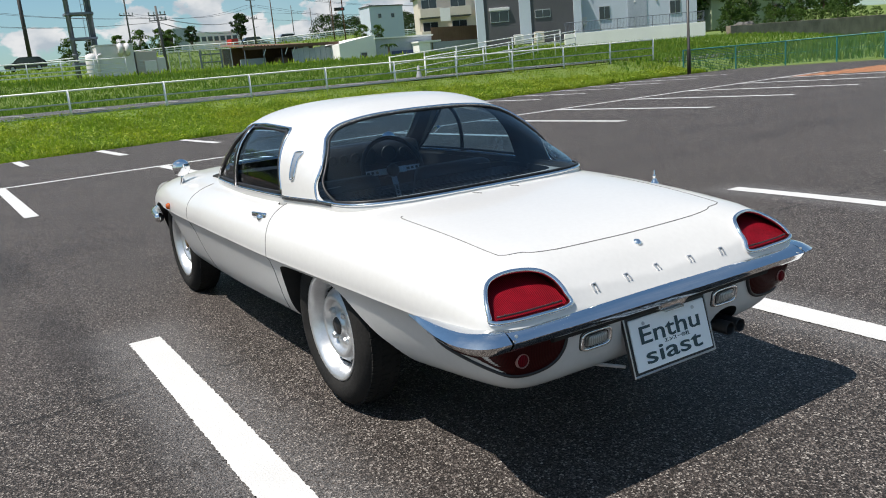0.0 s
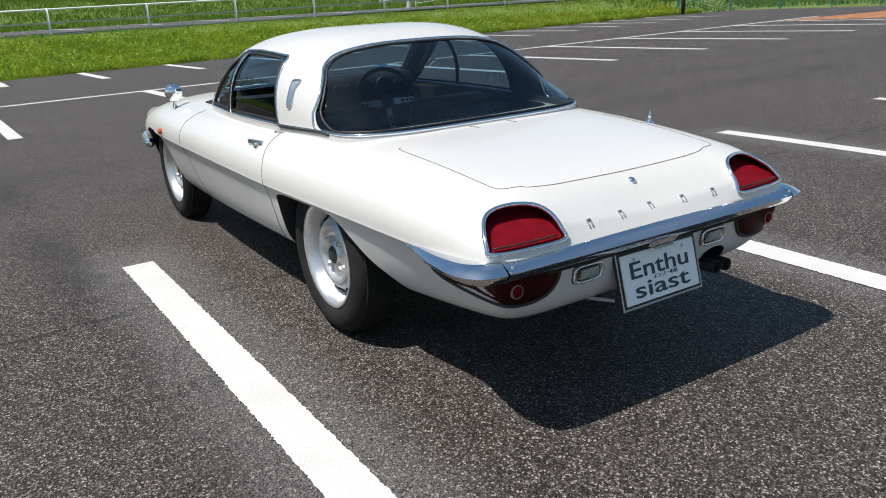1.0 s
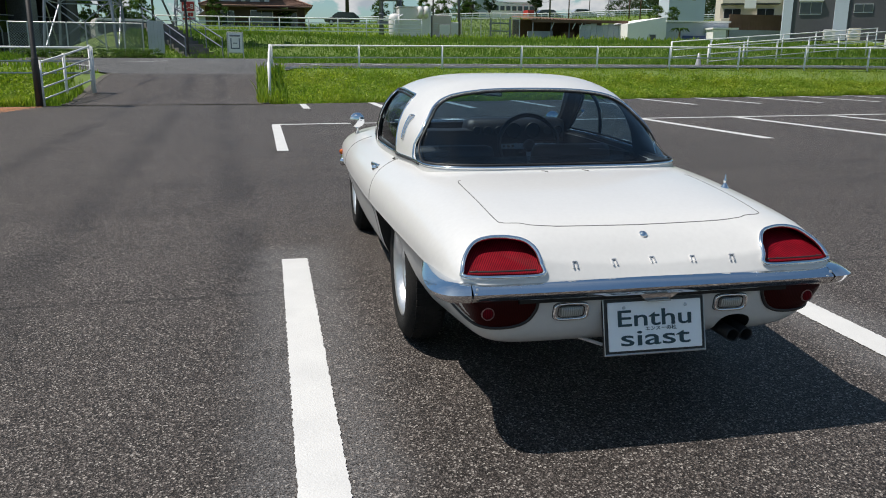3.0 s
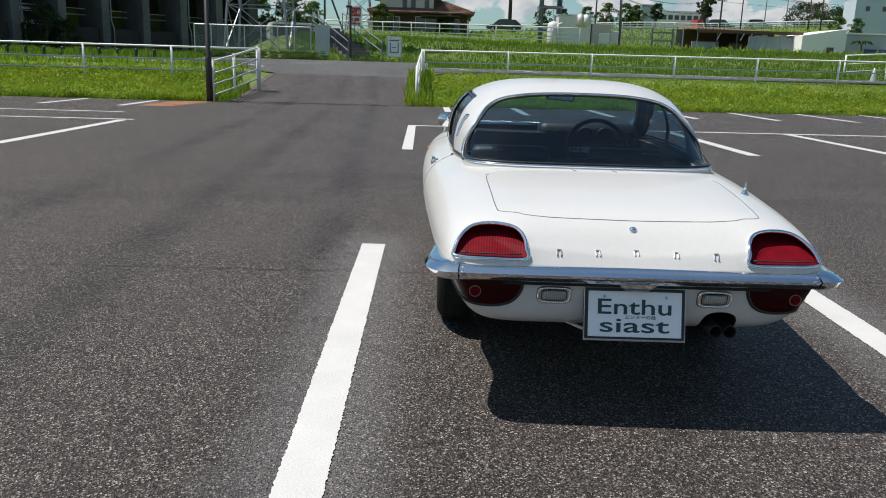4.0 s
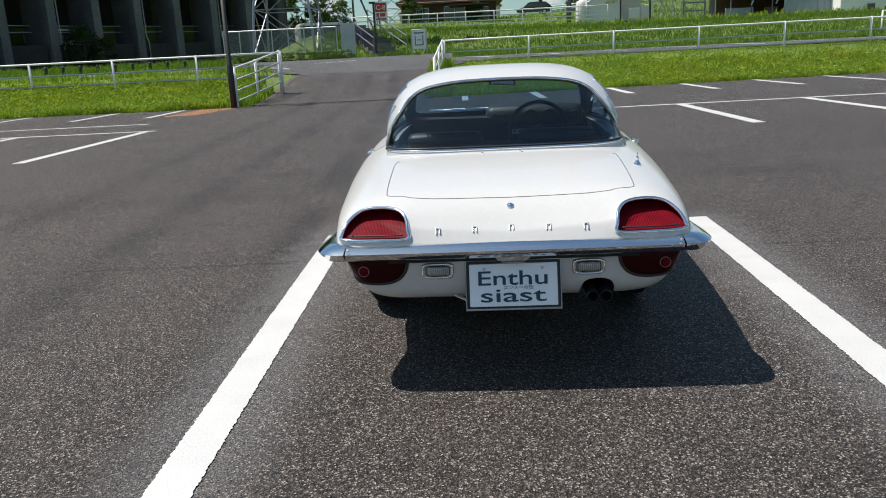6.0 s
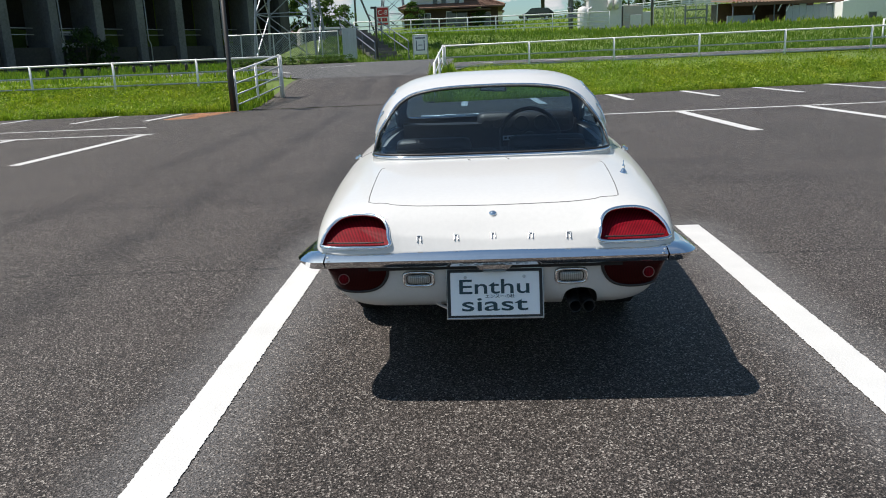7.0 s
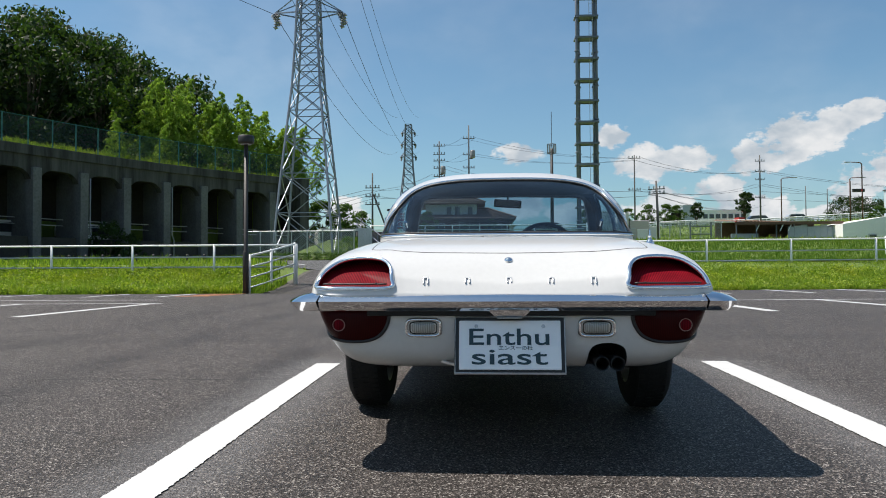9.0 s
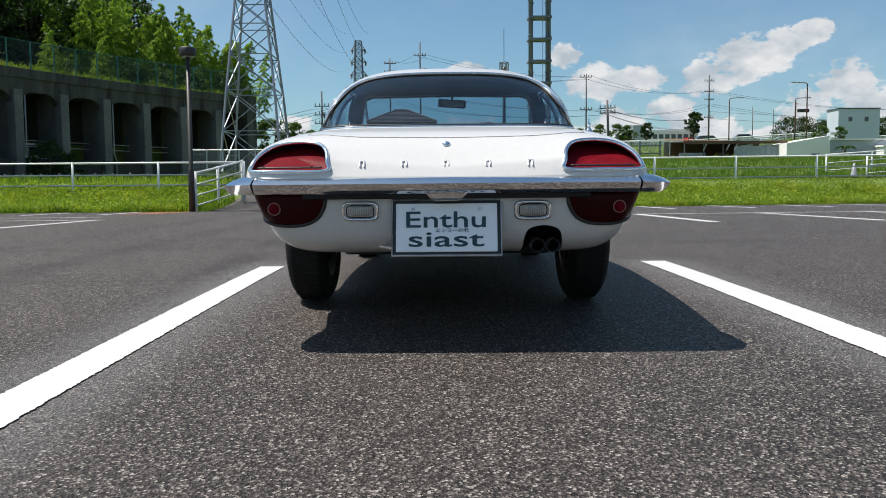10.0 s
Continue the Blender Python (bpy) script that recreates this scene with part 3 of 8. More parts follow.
def build_rail_shadows():
    """Low dark strips on both sides of the ramp, added for the shadow of its railings."""
    for x in (RAMP_L - 0.02, RAMP_R + 0.06):
        bm = bmesh.new()
        rows = []
        for y in spread(17.35, 24.2, 24):
            z = 0.66 * smooth01(17.1, 24.3, y) + 0.012
            rows.append([bm.verts.new((x + dx, y, z + dz)) for dx, dz in ((-0.10, -0.2), (-0.10, 0.004), (-0.085, 0.014), (0.085, 0.014), (0.10, 0.004), (0.10, -0.2))])
        for a, b in zip(rows, rows[1:]):
            for k in range(6):
                bm.faces.new((a[k], a[(k + 1) % 6], b[(k + 1) % 6], b[k]))
        bm.faces.new(rows[0])
        bm.faces.new(rows[-1][::-1])
        bmesh.ops.recalc_face_normals(bm, faces=bm.faces)
        tagged(part("rail_shadow_strip", bm, RAIL_SHADOW, None), "low dark strip in place of the railing's shadow along the ramp", "kerb", kind="structure")


# dark brown that paints the railings' shadow along the ramp edges
RAIL_SHADOW = surface("rail_shadow_brown", (0.05, 0.045, 0.038), (0.11, 0.10, 0.085), rough=0.95, scale=1.5, fine=14, bump=0.4)
build_rail_shadows()


def marking(name, x0, y0, x1, y1, width, material=LINE, z=0.004, label="white painted parking bay line", drape=False, rough_edge=0.002):
    """A painted stripe with slightly ragged edges."""
    a, b = Vector((x0, y0)), Vector((x1, y1))
    d = (b - a).normalized()
    s = Vector((-d.y, d.x)) * width / 2
    n = max(2, int((b - a).length / (0.010 if rough_edge > 0.003 else 0.05))) if rough_edge and not drape else 12
    bm = bmesh.new()
    rnd = random.Random(int(1000 * (x0 + 7 * y0)))
    rows = []
    for i in range(n + 1):
        p = a + (b - a) * i / n
        l = p + s * (1 + rnd.uniform(-1, 1) * rough_edge / width * 2)
        r = p - s * (1 + rnd.uniform(-1, 1) * rough_edge / width * 2)
        rows.append([bm.verts.new((q.x, q.y, (ground_height(q.x, q.y) + 0.022) if drape else LOT_FALL(q.y) + z)) for q in (l, r)])
    for u, v in zip(rows, rows[1:]):
        bm.faces.new((u[0], u[1], v[1], v[0]))
    bmesh.ops.recalc_face_normals(bm, faces=bm.faces)
    for f in bm.faces:
        if f.normal.z < 0:
            f.normal_flip()
    ob = part(name, bm, material, None)
    return tagged(ob, label, "road marking", group="car park markings", kind="structure")


def build_markings():
    marking("bay_line", -1.193, -9.0, -1.088, 0.29, 0.150, rough_edge=0.0032)
    marking("bay_line", 1.232, -9.0, 1.342, 0.40, 0.160, rough_edge=0.0032)
    marking("bay_line", 3.62, -6.0, 3.74, 0.44, 0.150)
    marking("bay_line", 6.08, -6.0, 6.2, 0.46, 0.150)
    # opposite row
    def head(x):
        return 10.37 + 0.060 * (x + 1)
    marking("bay_head_line", -1.06, head(-1.06), 24.0, head(24.0), 0.16)
    marking("bay_line", -0.99, 6.05, -0.99, 10.30, 0.15)
    for x in (1.55, 4.0, 6.45, 8.72, 11.2, 13.88, 16.45, 19.0, 21.25):
        marking("bay_line", x, 6.45, x, head(x) - 0.09, 0.19)
    for i in range(12):
        x = 1.78 + 2.19 * i
        marking("bay_line", x, 14.55 + 0.10 * x, x, verge_front(x) - 0.02, 0.20)
    marking("bay_line", -0.15, 15.2, -0.15, 17.3, 0.17)
    # west bays
    marking("bay_head_line", -24.0, 9.6, -6.1, 10.0, 0.14)
    for x in (-6.25, -8.75, -11.25, -13.75, -16.25):
        marking("bay_line", x, 5.5, x, 9.85, 0.17)
    marking("bay_head_line", -24.0, 11.55, -7.0, 11.95, 0.14)
    for x in (-7.9, -9.75, -12.2, -14.7, -17.2):
        marking("bay_line", x, 14.1, x, 16.75, 0.16)
    # orange hatching by the ramp and at the far end
    for i in range(7):
        marking("hatch_stripe", -7.55 + 0.02 * i, 14.35 + 0.36 * i, -6.75 + 0.05 * i, 14.55 + 0.36 * i, 0.17, ORANGE, label="faded orange painted no-parking hatching", rough_edge=0)
    for i in range(9):
        marking("hatch_stripe", 21.75 + 0.62 * i, 11.55 - 0.04 * i, 23.2 + 0.62 * i, 6.6, 0.36, ORANGE, label="faded orange painted no-parking hatching", rough_edge=0)
    # dashes on the service road
    for x, y in ((-7.6, 25.5), (-8.6, 28.2), (-5.6, 30.0), (-10.9, 27.0), (-14.5, 27.0), (-18.0, 27.0)):
        marking("road_dash", x - 0.9, y - 0.5, x + 0.7, y + 0.9, 0.16, drape=True, label="white dash on the service road", rough_edge=0)
    marking("road_edge_line", -40, 28.85, -11.2, 28.9, 0.14, drape=True, label="white edge line of the service road", rough_edge=0)
    for i in range(11):
        x = 0.6 + 2.6 * i
        marking("road_bay_line", x - 0.7, 28.9, x + 0.4, 26.2, 0.16, drape=True, label="white bay line on the service road", rough_edge=0)


build_markings()


# ---- railings ----
def rail_run(name, posts, heights, rails, radius=0.03, label="white painted tubular steel guard railing", r_post=0.038, low=GALV):
    """posts: ground places (x, y, z); heights: post top above them; rails: heights of the bars below the top of the posts."""
    t = thing(name, label, "railing", group="guard railings", at=pose(*posts[0]))
    o = Vector(posts[0])
    for p in posts:
        q = Vector(p) - o
        bm = bmesh.new()
        add_tube(bm, [q + Vector((0, 0, -0.3)), q + Vector((0, 0, heights - 0.012))], r_post, 10)
        add_lathe(bm, [(r_post * 1.05, 0), (r_post * 0.9, 0.018), (0, 0.026)], 10, Matrix.Translation(q + Vector((0, 0, heights - 0.014))))
        part("post", bm, WHITE_STEEL, t, smooth=True)
    for k, drop in enumerate(rails):
        pts = [Vector(p) - o + Vector((0, 0, heights - drop)) for p in posts]
        part("top_rail" if k == 0 else "rail", tube(pts, radius if k == 0 else radius * 0.8, 8), WHITE_STEEL if k == 0 else low, t, "white top bar" if k == 0 else "lower bar", smooth=True)
    return t


def build_rails():
    zr = lambda x: 1.66 + 0.0045 * x
    east = [(-0.8 + 3.0 * k, 23.86 + 0.016 * k, zr(-0.8 + 3 * k) - 1.0) for k in range(11)]
    rail_run("guard_railing", east, 1.0, (0.03, 0.43, 0.78))
    west = [(-5.78 - 2.63 * k, 19.8, 0.5) for k in range(9)]
    rail_run("guard_railing", west, 0.985, (0.03, 0.40, 0.72))
    # railings down both sides of the ramp
    side = [(-6.5, 17.15, 0.08), (-6.2, 18.35, 0.26), (-5.82, 19.72, 0.5)]
    rail_run("ramp_railing", side, 1.02, (0.04, 0.36, 0.66, 0.94), label="white four-bar railing beside the asphalt ramp")
    side = [(-0.98, 18.0, 0.1), (-0.92, 21.0, 0.4), (-0.86, 23.8, 0.66)]
    rail_run("ramp_railing", side, 1.0, (0.04, 0.36, 0.66, 0.94), label="white four-bar railing beside the asphalt ramp")
    # second railing that climbs behind the east one
    s2 = [(19.5 + 2.3 * k, 30.0 + 0.66 * k, 1.0 + 0.16 * k) for k in range(7)]
    rail_run("climbing_railing", s2, 0.95, (0.03, 0.43, 0.78), label="white railing climbing beside a narrow path")
    s3 = [(19.0 + 2.6 * k, 32.6 + 0.7 * k, 1.2 + 0.17 * k) for k in range(7)]
    rail_run("climbing_railing", s3, 0.95, (0.03, 0.43, 0.78), label="white railing climbing beside a narrow path")


build_rails()


# ---- the car ----
from mathutils.bvhtree import BVHTree

# body tables: along the car (y), rear to front
W_OUT = lerp_table([(-2.172, 0.582), (-2.150, 0.604), (-2.138, 0.626), (-2.11, 0.642), (-2.06, 0.655), (-2.0, 0.665), (-1.83, 0.688), (-1.5, 0.716), (-1.1, 0.745), (-0.6, 0.770),
                    (0.0, 0.784), (0.6, 0.774), (1.1, 0.748), (1.5, 0.70), (1.8, 0.62), (1.95, 0.52), (2.03, 0.36)])
# how far the wing ends, which carry the tail lamps, stand above the boot's middle
K_WING = lerp_table([(-2.172, 0.0), (-2.150, 0.022), (-2.135, 0.036), (-2.11, 0.038), (-2.06, 0.020), (-2.0, 0.009), (-1.88, 0.0)])
Z_TOP = lerp_table([(-2.172, 0.503), (-2.150, 0.5245), (-2.138, 0.5345), (-2.11, 0.557), (-2.06, 0.603), (-2.0, 0.640), (-1.95, 0.657), (-1.8, 0.683), (-1.6, 0.705), (-1.44, 0.717), (-1.2, 0.727),
                    (-0.6, 0.738), (0.0, 0.745), (0.5, 0.745), (1.0, 0.735), (1.5, 0.69), (1.8, 0.62), (1.95, 0.55), (2.03, 0.47)])
Z_CR = lerp_table([(-2.172, 0.487), (-2.150, 0.490), (-2.0, 0.495), (-1.5, 0.512), (-0.8, 0.528), (0.1, 0.548), (0.9, 0.548), (1.5, 0.51), (1.9, 0.45), (2.03, 0.42)])
Z_BOT = lerp_table([(-2.172, 0.476), (-2.150, 0.465), (-2.142, 0.40), (-2.125, 0.335), (-2.10, 0.296), (-2.05, 0.268), (-1.98, 0.255), (-1.85, 0.245), (-1.6, 0.235), (-1.0, 0.215),
                    (0.8, 0.215), (1.5, 0.225), (1.85, 0.26), (1.98, 0.32), (2.03, 0.38)])
P_TOP = lerp_table([(-2.15, 9.0), (-2.0, 6.5), (-1.5, 5.0), (-0.6, 5.0), (0.6, 5.0), (1.2, 4.0), (2.03, 3.5)])
CAR = pose(0.0077, 0.0, 0.0, 0, 0, -1.6)


def body_ring(y):
    """One cross-section of the lower body, from the top middle down the right side to the bottom middle."""
    w, zt, zc, zb, p = W_OUT(y), Z_TOP(y), Z_CR(y), Z_BOT(y), P_TOP(y)
    lip = min(0.016, (zc - zb) * 0.12)
    ring = []
    for k in range(33):
        a = (math.pi / 2) * (1 - k / 32) ** 1.25
        s, c = math.sin(a), math.cos(a)
        x = w * c ** (2 / p)
        top = zt + (K_WING(y) * smooth01(0.20, 0.44, x) if y < -1.88 else 0.0)
        ring.append((x, zc + lip * 0.4 + (top - zc - lip * 0.4) * s ** (2 / 2.3)))
    ring.append((w + 0.001, zc))
    ring.append((w - lip * 0.7, zc - lip))
    wl = w - lip
    depth = zc - lip - zb
    tuck = depth * (0.24 + 0.16 * smooth01(-1.3, -1.95, y))
    for k in range(1, 25):
        a = (math.pi / 2) * (k / 24) ** 1.8
        s, c = math.sin(a), math.cos(a)
        u = s ** (2 / 5.5)
        ring.append(((wl - tuck * u) * max(c, 0.0) ** (2 / 10.0), zc - lip - depth * u))
    return ring


def build_shell_mesh():
    ys = [-2.172, -2.168, -2.163, -2.158, -2.154] + [-2.150 + 0.15 * (1 - math.cos(math.pi / 2 * i / 14)) for i in range(15)] + spread(-1.96, 1.8, 64) + spread(1.84, 2.03, 9)
    bm = bmesh.new()
    loops = []
    for y in ys:
        half = body_ring(y)
        full = half + [(-x, z) for x, z in half[-2:0:-1]]
        loops.append([bm.verts.new((x, y, z)) for x, z in full])
    n = len(loops[0])
    for a, b in zip(loops, loops[1:]):
        for k in range(n):
            bm.faces.new((a[k], a[(k + 1) % n], b[(k + 1) % n], b[k]))
    bm.faces.new(loops[0])
    bm.faces.new(loops[-1][::-1])
    bmesh.ops.recalc_face_normals(bm, faces=bm.faces)
    return bm


def prism(outline, axis, a, b):
    """A solid from a closed outline, drawn out along axis ('x': outline in y, z; 'y': outline in x, z; 'z': in x, y) from a to b."""
    bm = bmesh.new()
    put = {"x": lambda p, t: (t, p[0], p[1]), "y": lambda p, t: (p[0], t, p[1]), "z": lambda p, t: (p[0], p[1], t)}[axis]
    lo = [bm.verts.new(put(p, a)) for p in outline]
    hi = [bm.verts.new(put(p, b)) for p in outline]
    n = len(lo)
    for k in range(n):
        bm.faces.new((lo[k], lo[(k + 1) % n], hi[(k + 1) % n], hi[k]))
    bm.faces.new(lo[::-1])
    bm.faces.new(hi)
    bmesh.ops.recalc_face_normals(bm, faces=bm.faces)
    return bm


def cut(bm, cutters, mats):
    """bm minus the cutters. mats: the body's material, and the one for cut faces of each cutter."""
    me = bpy.data.meshes.new("shell")
    bm.to_mesh(me)
    bm.free()
    ob = new("shell", me)
    slots = []
    for m in [mats[0]] + mats[1]:
        if m not in slots:
            slots.append(m)
    for m in slots:
        me.materials.append(m)
    trash = []
    for c, m in zip(cutters, mats[1]):
        cm = bpy.data.meshes.new("cutter")
        for f in c.faces:
            f.material_index = slots.index(m)
        c.to_mesh(cm)
        c.free()
        for s in slots:
            cm.materials.append(s)
        co = new("cutter", cm)
        trash.append(co)
        md = ob.modifiers.new("cut", "BOOLEAN")
        md.operation, md.object, md.solver = "DIFFERENCE", co, "EXACT"
    dg = bpy.context.evaluated_depsgraph_get()
    dg.update()
    res = bpy.data.meshes.new_from_object(ob.evaluated_get(dg))
    for o in [ob] + trash:
        bpy.data.objects.remove(o)
    return res


def bvh_of(bm):
    bm.verts.ensure_lookup_table()
    return BVHTree.FromBMesh(bm)


def project(tree, p, d):
    hit = tree.ray_cast(Vector(p), Vector(d))
    return (hit[0], hit[1]) if hit[0] is not None else (None, None)


def surface_patch(tree, outline, origin, direction, lift, dome=0.0, rings=7):
    """A sheet with the given outline (points in space, on a plane before the surface) thrown on to the surface along direction, lifted by lift, domed in the middle."""
    bm = bmesh.new()
    c = sum((Vector(p) for p in outline), Vector()) / len(outline)
    d = Vector(direction)
    loops, last = [], None
    for i in range(rings, -1, -1):
        s = i / rings
        loop = []
        for p in (outline if i else outline[:1]):
            q = c + (Vector(p) - c) * s
            h, nrm = project(tree, q, d)
            if h is None:
                h, nrm = last
            last = (h, nrm)
            loop.append(bm.verts.new(h - d * (lift + dome * (1 - s**3))))
        loops.append(loop)
    for a, b in zip(loops, loops[1:]):
        n = len(a)
        for k in range(n):
            if len(b) == 1:
                bm.faces.new((a[k], a[(k + 1) % n], b[0]))
            else:
                bm.faces.new((a[k], a[(k + 1) % n], b[(k + 1) % n], b[k]))
    bmesh.ops.recalc_face_normals(bm, faces=bm.faces)
    return bm


def flat_lens(rim, rings=5, bulge=0.006):
    """A nearly flat lens that spans the points of its rim."""
    bm = bmesh.new()
    c = sum(rim, Vector()) / len(rim)
    loops = []
    for i in range(rings, 0, -1):
        s = i / rings
        loops.append([bm.verts.new(c + (p - c) * s + Vector((0, -bulge * (1 - s * s), 0))) for p in rim])
    tip = bm.verts.new(c + Vector((0, -bulge, 0)))
    for a, b in zip(loops, loops[1:]):
        for k in range(len(a)):
            bm.faces.new((a[k], a[(k + 1) % len(a)], b[(k + 1) % len(b)], b[k]))
    for k in range(len(rim)):
        bm.faces.new((loops[-1][k], loops[-1][(k + 1) % len(rim)], tip))
    inner = [v for l in loops[1:] for v in l] + [tip]
    for _ in range(320):
        bmesh.ops.smooth_vert(bm, verts=inner, factor=0.5, use_axis_y=True)
    for v in inner:
        v.co.y -= 0.002
    bmesh.ops.recalc_face_normals(bm, faces=bm.faces)
    return bm


def on_surface(tree, pts, direction, lift):
    out = []
    for p in pts:
        h, nrm = project(tree, p, direction)
        if h is not None:
            out.append(h - Vector(direction) * lift)
    return out


def mirror_bm(bm):
    m = bm.copy()
    for v in m.verts:
        v.co.x = -v.co.x
    bmesh.ops.reverse_faces(m, faces=m.faces)
    return m


# greenhouse tables
X_BELT = lerp_table([(-1.30, 0.235), (-1.285, 0.385), (-1.26, 0.452), (-1.22, 0.510), (-1.17, 0.550), (-1.10, 0.570), (-0.95, 0.580), (-0.7, 0.612), (-0.2, 0.638), (0.2, 0.617), (0.45, 0.560), (0.58, 0.45), (0.62, 0.36)])
Z_ROOF = lerp_table([(-1.30, 0.728), (-1.285, 0.738), (-1.1, 0.842), (-0.98, 0.929), (-0.85, 1.004), (-0.754, 1.044), (-0.6, 1.083), (-0.45, 1.0955), (-0.3, 1.0965), (-0.12, 1.087), (0.0, 1.068), (0.12, 1.020),
                     (0.3, 0.915), (0.5, 0.79), (0.62, 0.735)])
P_ROOF = lerp_table([(-1.30, 6.0), (-0.98, 4.8), (-0.68, 3.3), (-0.165, 3.6), (0.62, 3.4)])
Q_ROOF = lerp_table([(-1.30, 4.5), (-0.98, 2.3), (-0.68, 2.7), (-0.165, 3.0), (0.62, 2.6)])
Z_BELT = lerp_table([(-1.30, 0.715), (-0.95, 0.715), (-0.6, 0.722), (0.3, 0.722), (0.62, 0.728)])


def green_point(y, a, shrink=0.0):
    w, zb, zt = X_BELT(y) - shrink, Z_BELT(y) - 0.03, Z_ROOF(y) - shrink
    h = max(zt - zb, 0.004)
    s, c = math.sin(a), math.cos(a)
    x = w * abs(c) ** (2 / P_ROOF(y)) * (1 if c >= 0 else -1)
    return Vector((x, y, zb + h * s ** (2 / Q_ROOF(y))))


def greenhouse_bm(shrink=0.0):
    ys = [-1.30 + shrink * 1.6 + 0.08 * (i / 12) ** 1.6 for i in range(12)] + spread(-1.22 + shrink * 1.6, 0.62 - shrink * 1.6, 74)
    bm = bmesh.new()
    loops = []
    for y in ys:
        loops.append([bm.verts.new(green_point(y, math.pi * k / 48, shrink)) for k in range(49)])
    for a, b in zip(loops, loops[1:]):
        for k in range(48):
            bm.faces.new((a[k], b[k], b[k + 1], a[k + 1]))
        bm.faces.new((a[0], a[48], b[48], b[0]))
    bm.faces.new(loops[0])
    bm.faces.new(loops[-1][::-1])
    bmesh.ops.recalc_face_normals(bm, faces=bm.faces)
    return bm


def mirrored_outline(half, per=8):
    """Half outline in (x, z), from the bottom middle to the top middle, made whole and smooth."""
    full = list(half) + [(-x, z) for x, z in reversed(half) if x > 1e-6]
    return [(p.x, p.y) for p in rounded(full, per)]


REAR_GLASS = mirrored_outline([(0.0, 0.737), (0.28, 0.737), (0.46, 0.737), (0.558, 0.737), (0.573, 0.742), (0.563, 0.80), (0.530, 0.86), (0.492, 0.915), (0.458, 0.957), (0.405, 0.990), (0.33, 1.010), (0.2, 1.024), (0.0, 1.028)], 5)
SCREEN = mirrored_outline([(0.0, 0.785), (0.36, 0.785), (0.495, 0.79), (0.536, 0.815), (0.516, 0.90), (0.482, 0.985), (0.452, 1.010), (0.37, 1.022), (0.0, 1.030)], 5)
SIDE_GLASS = [(0.285, 0.744), (0.15, 0.850), (0.02, 0.938), (-0.085, 0.998), (-0.14, 1.014), (-0.3, 1.016), (-0.45, 1.008), (-0.575, 0.998), (-0.592, 0.986), (-0.604, 0.95), (-0.634, 0.85), (-0.664, 0.733)]


def side_outline():
    out = []
    n = len(SIDE_GLASS)
    for i, p in enumerate(SIDE_GLASS):
        q = SIDE_GLASS[(i + 1) % n]
        k = 14 if i == n - 1 else 3
        for j in range(k):
            out.append((p[0] + (q[0] - p[0]) * j / k, p[1] + (q[1] - p[1]) * j / k))
    return out


def wheel_arch(yc, front):
    """Wheel opening in (y, z): flat under the side crease, slanting behind."""
    if front:
        pts = [(yc - 0.40, 0.10), (yc - 0.37, 0.27), (yc - 0.31, 0.42), (yc - 0.22, 0.515), (yc - 0.05, 0.555), (yc + 0.14, 0.55), (yc + 0.27, 0.50), (yc + 0.34, 0.42), (yc + 0.37, 0.30), (yc + 0.38, 0.10)]
    else:
        pts = [(yc - 0.655, 0.10), (yc - 0.53, 0.285), (yc - 0.40, 0.365), (yc - 0.285, 0.455), (yc - 0.235, 0.490), (yc - 0.15, 0.504), (yc + 0.1, 0.508), (yc + 0.20, 0.500), (yc + 0.235, 0.47), (yc + 0.25, 0.40), (yc + 0.27, 0.30), (yc + 0.29, 0.10)]
    return [(p.x, p.y) for p in rounded(pts, 4, closed=False)]


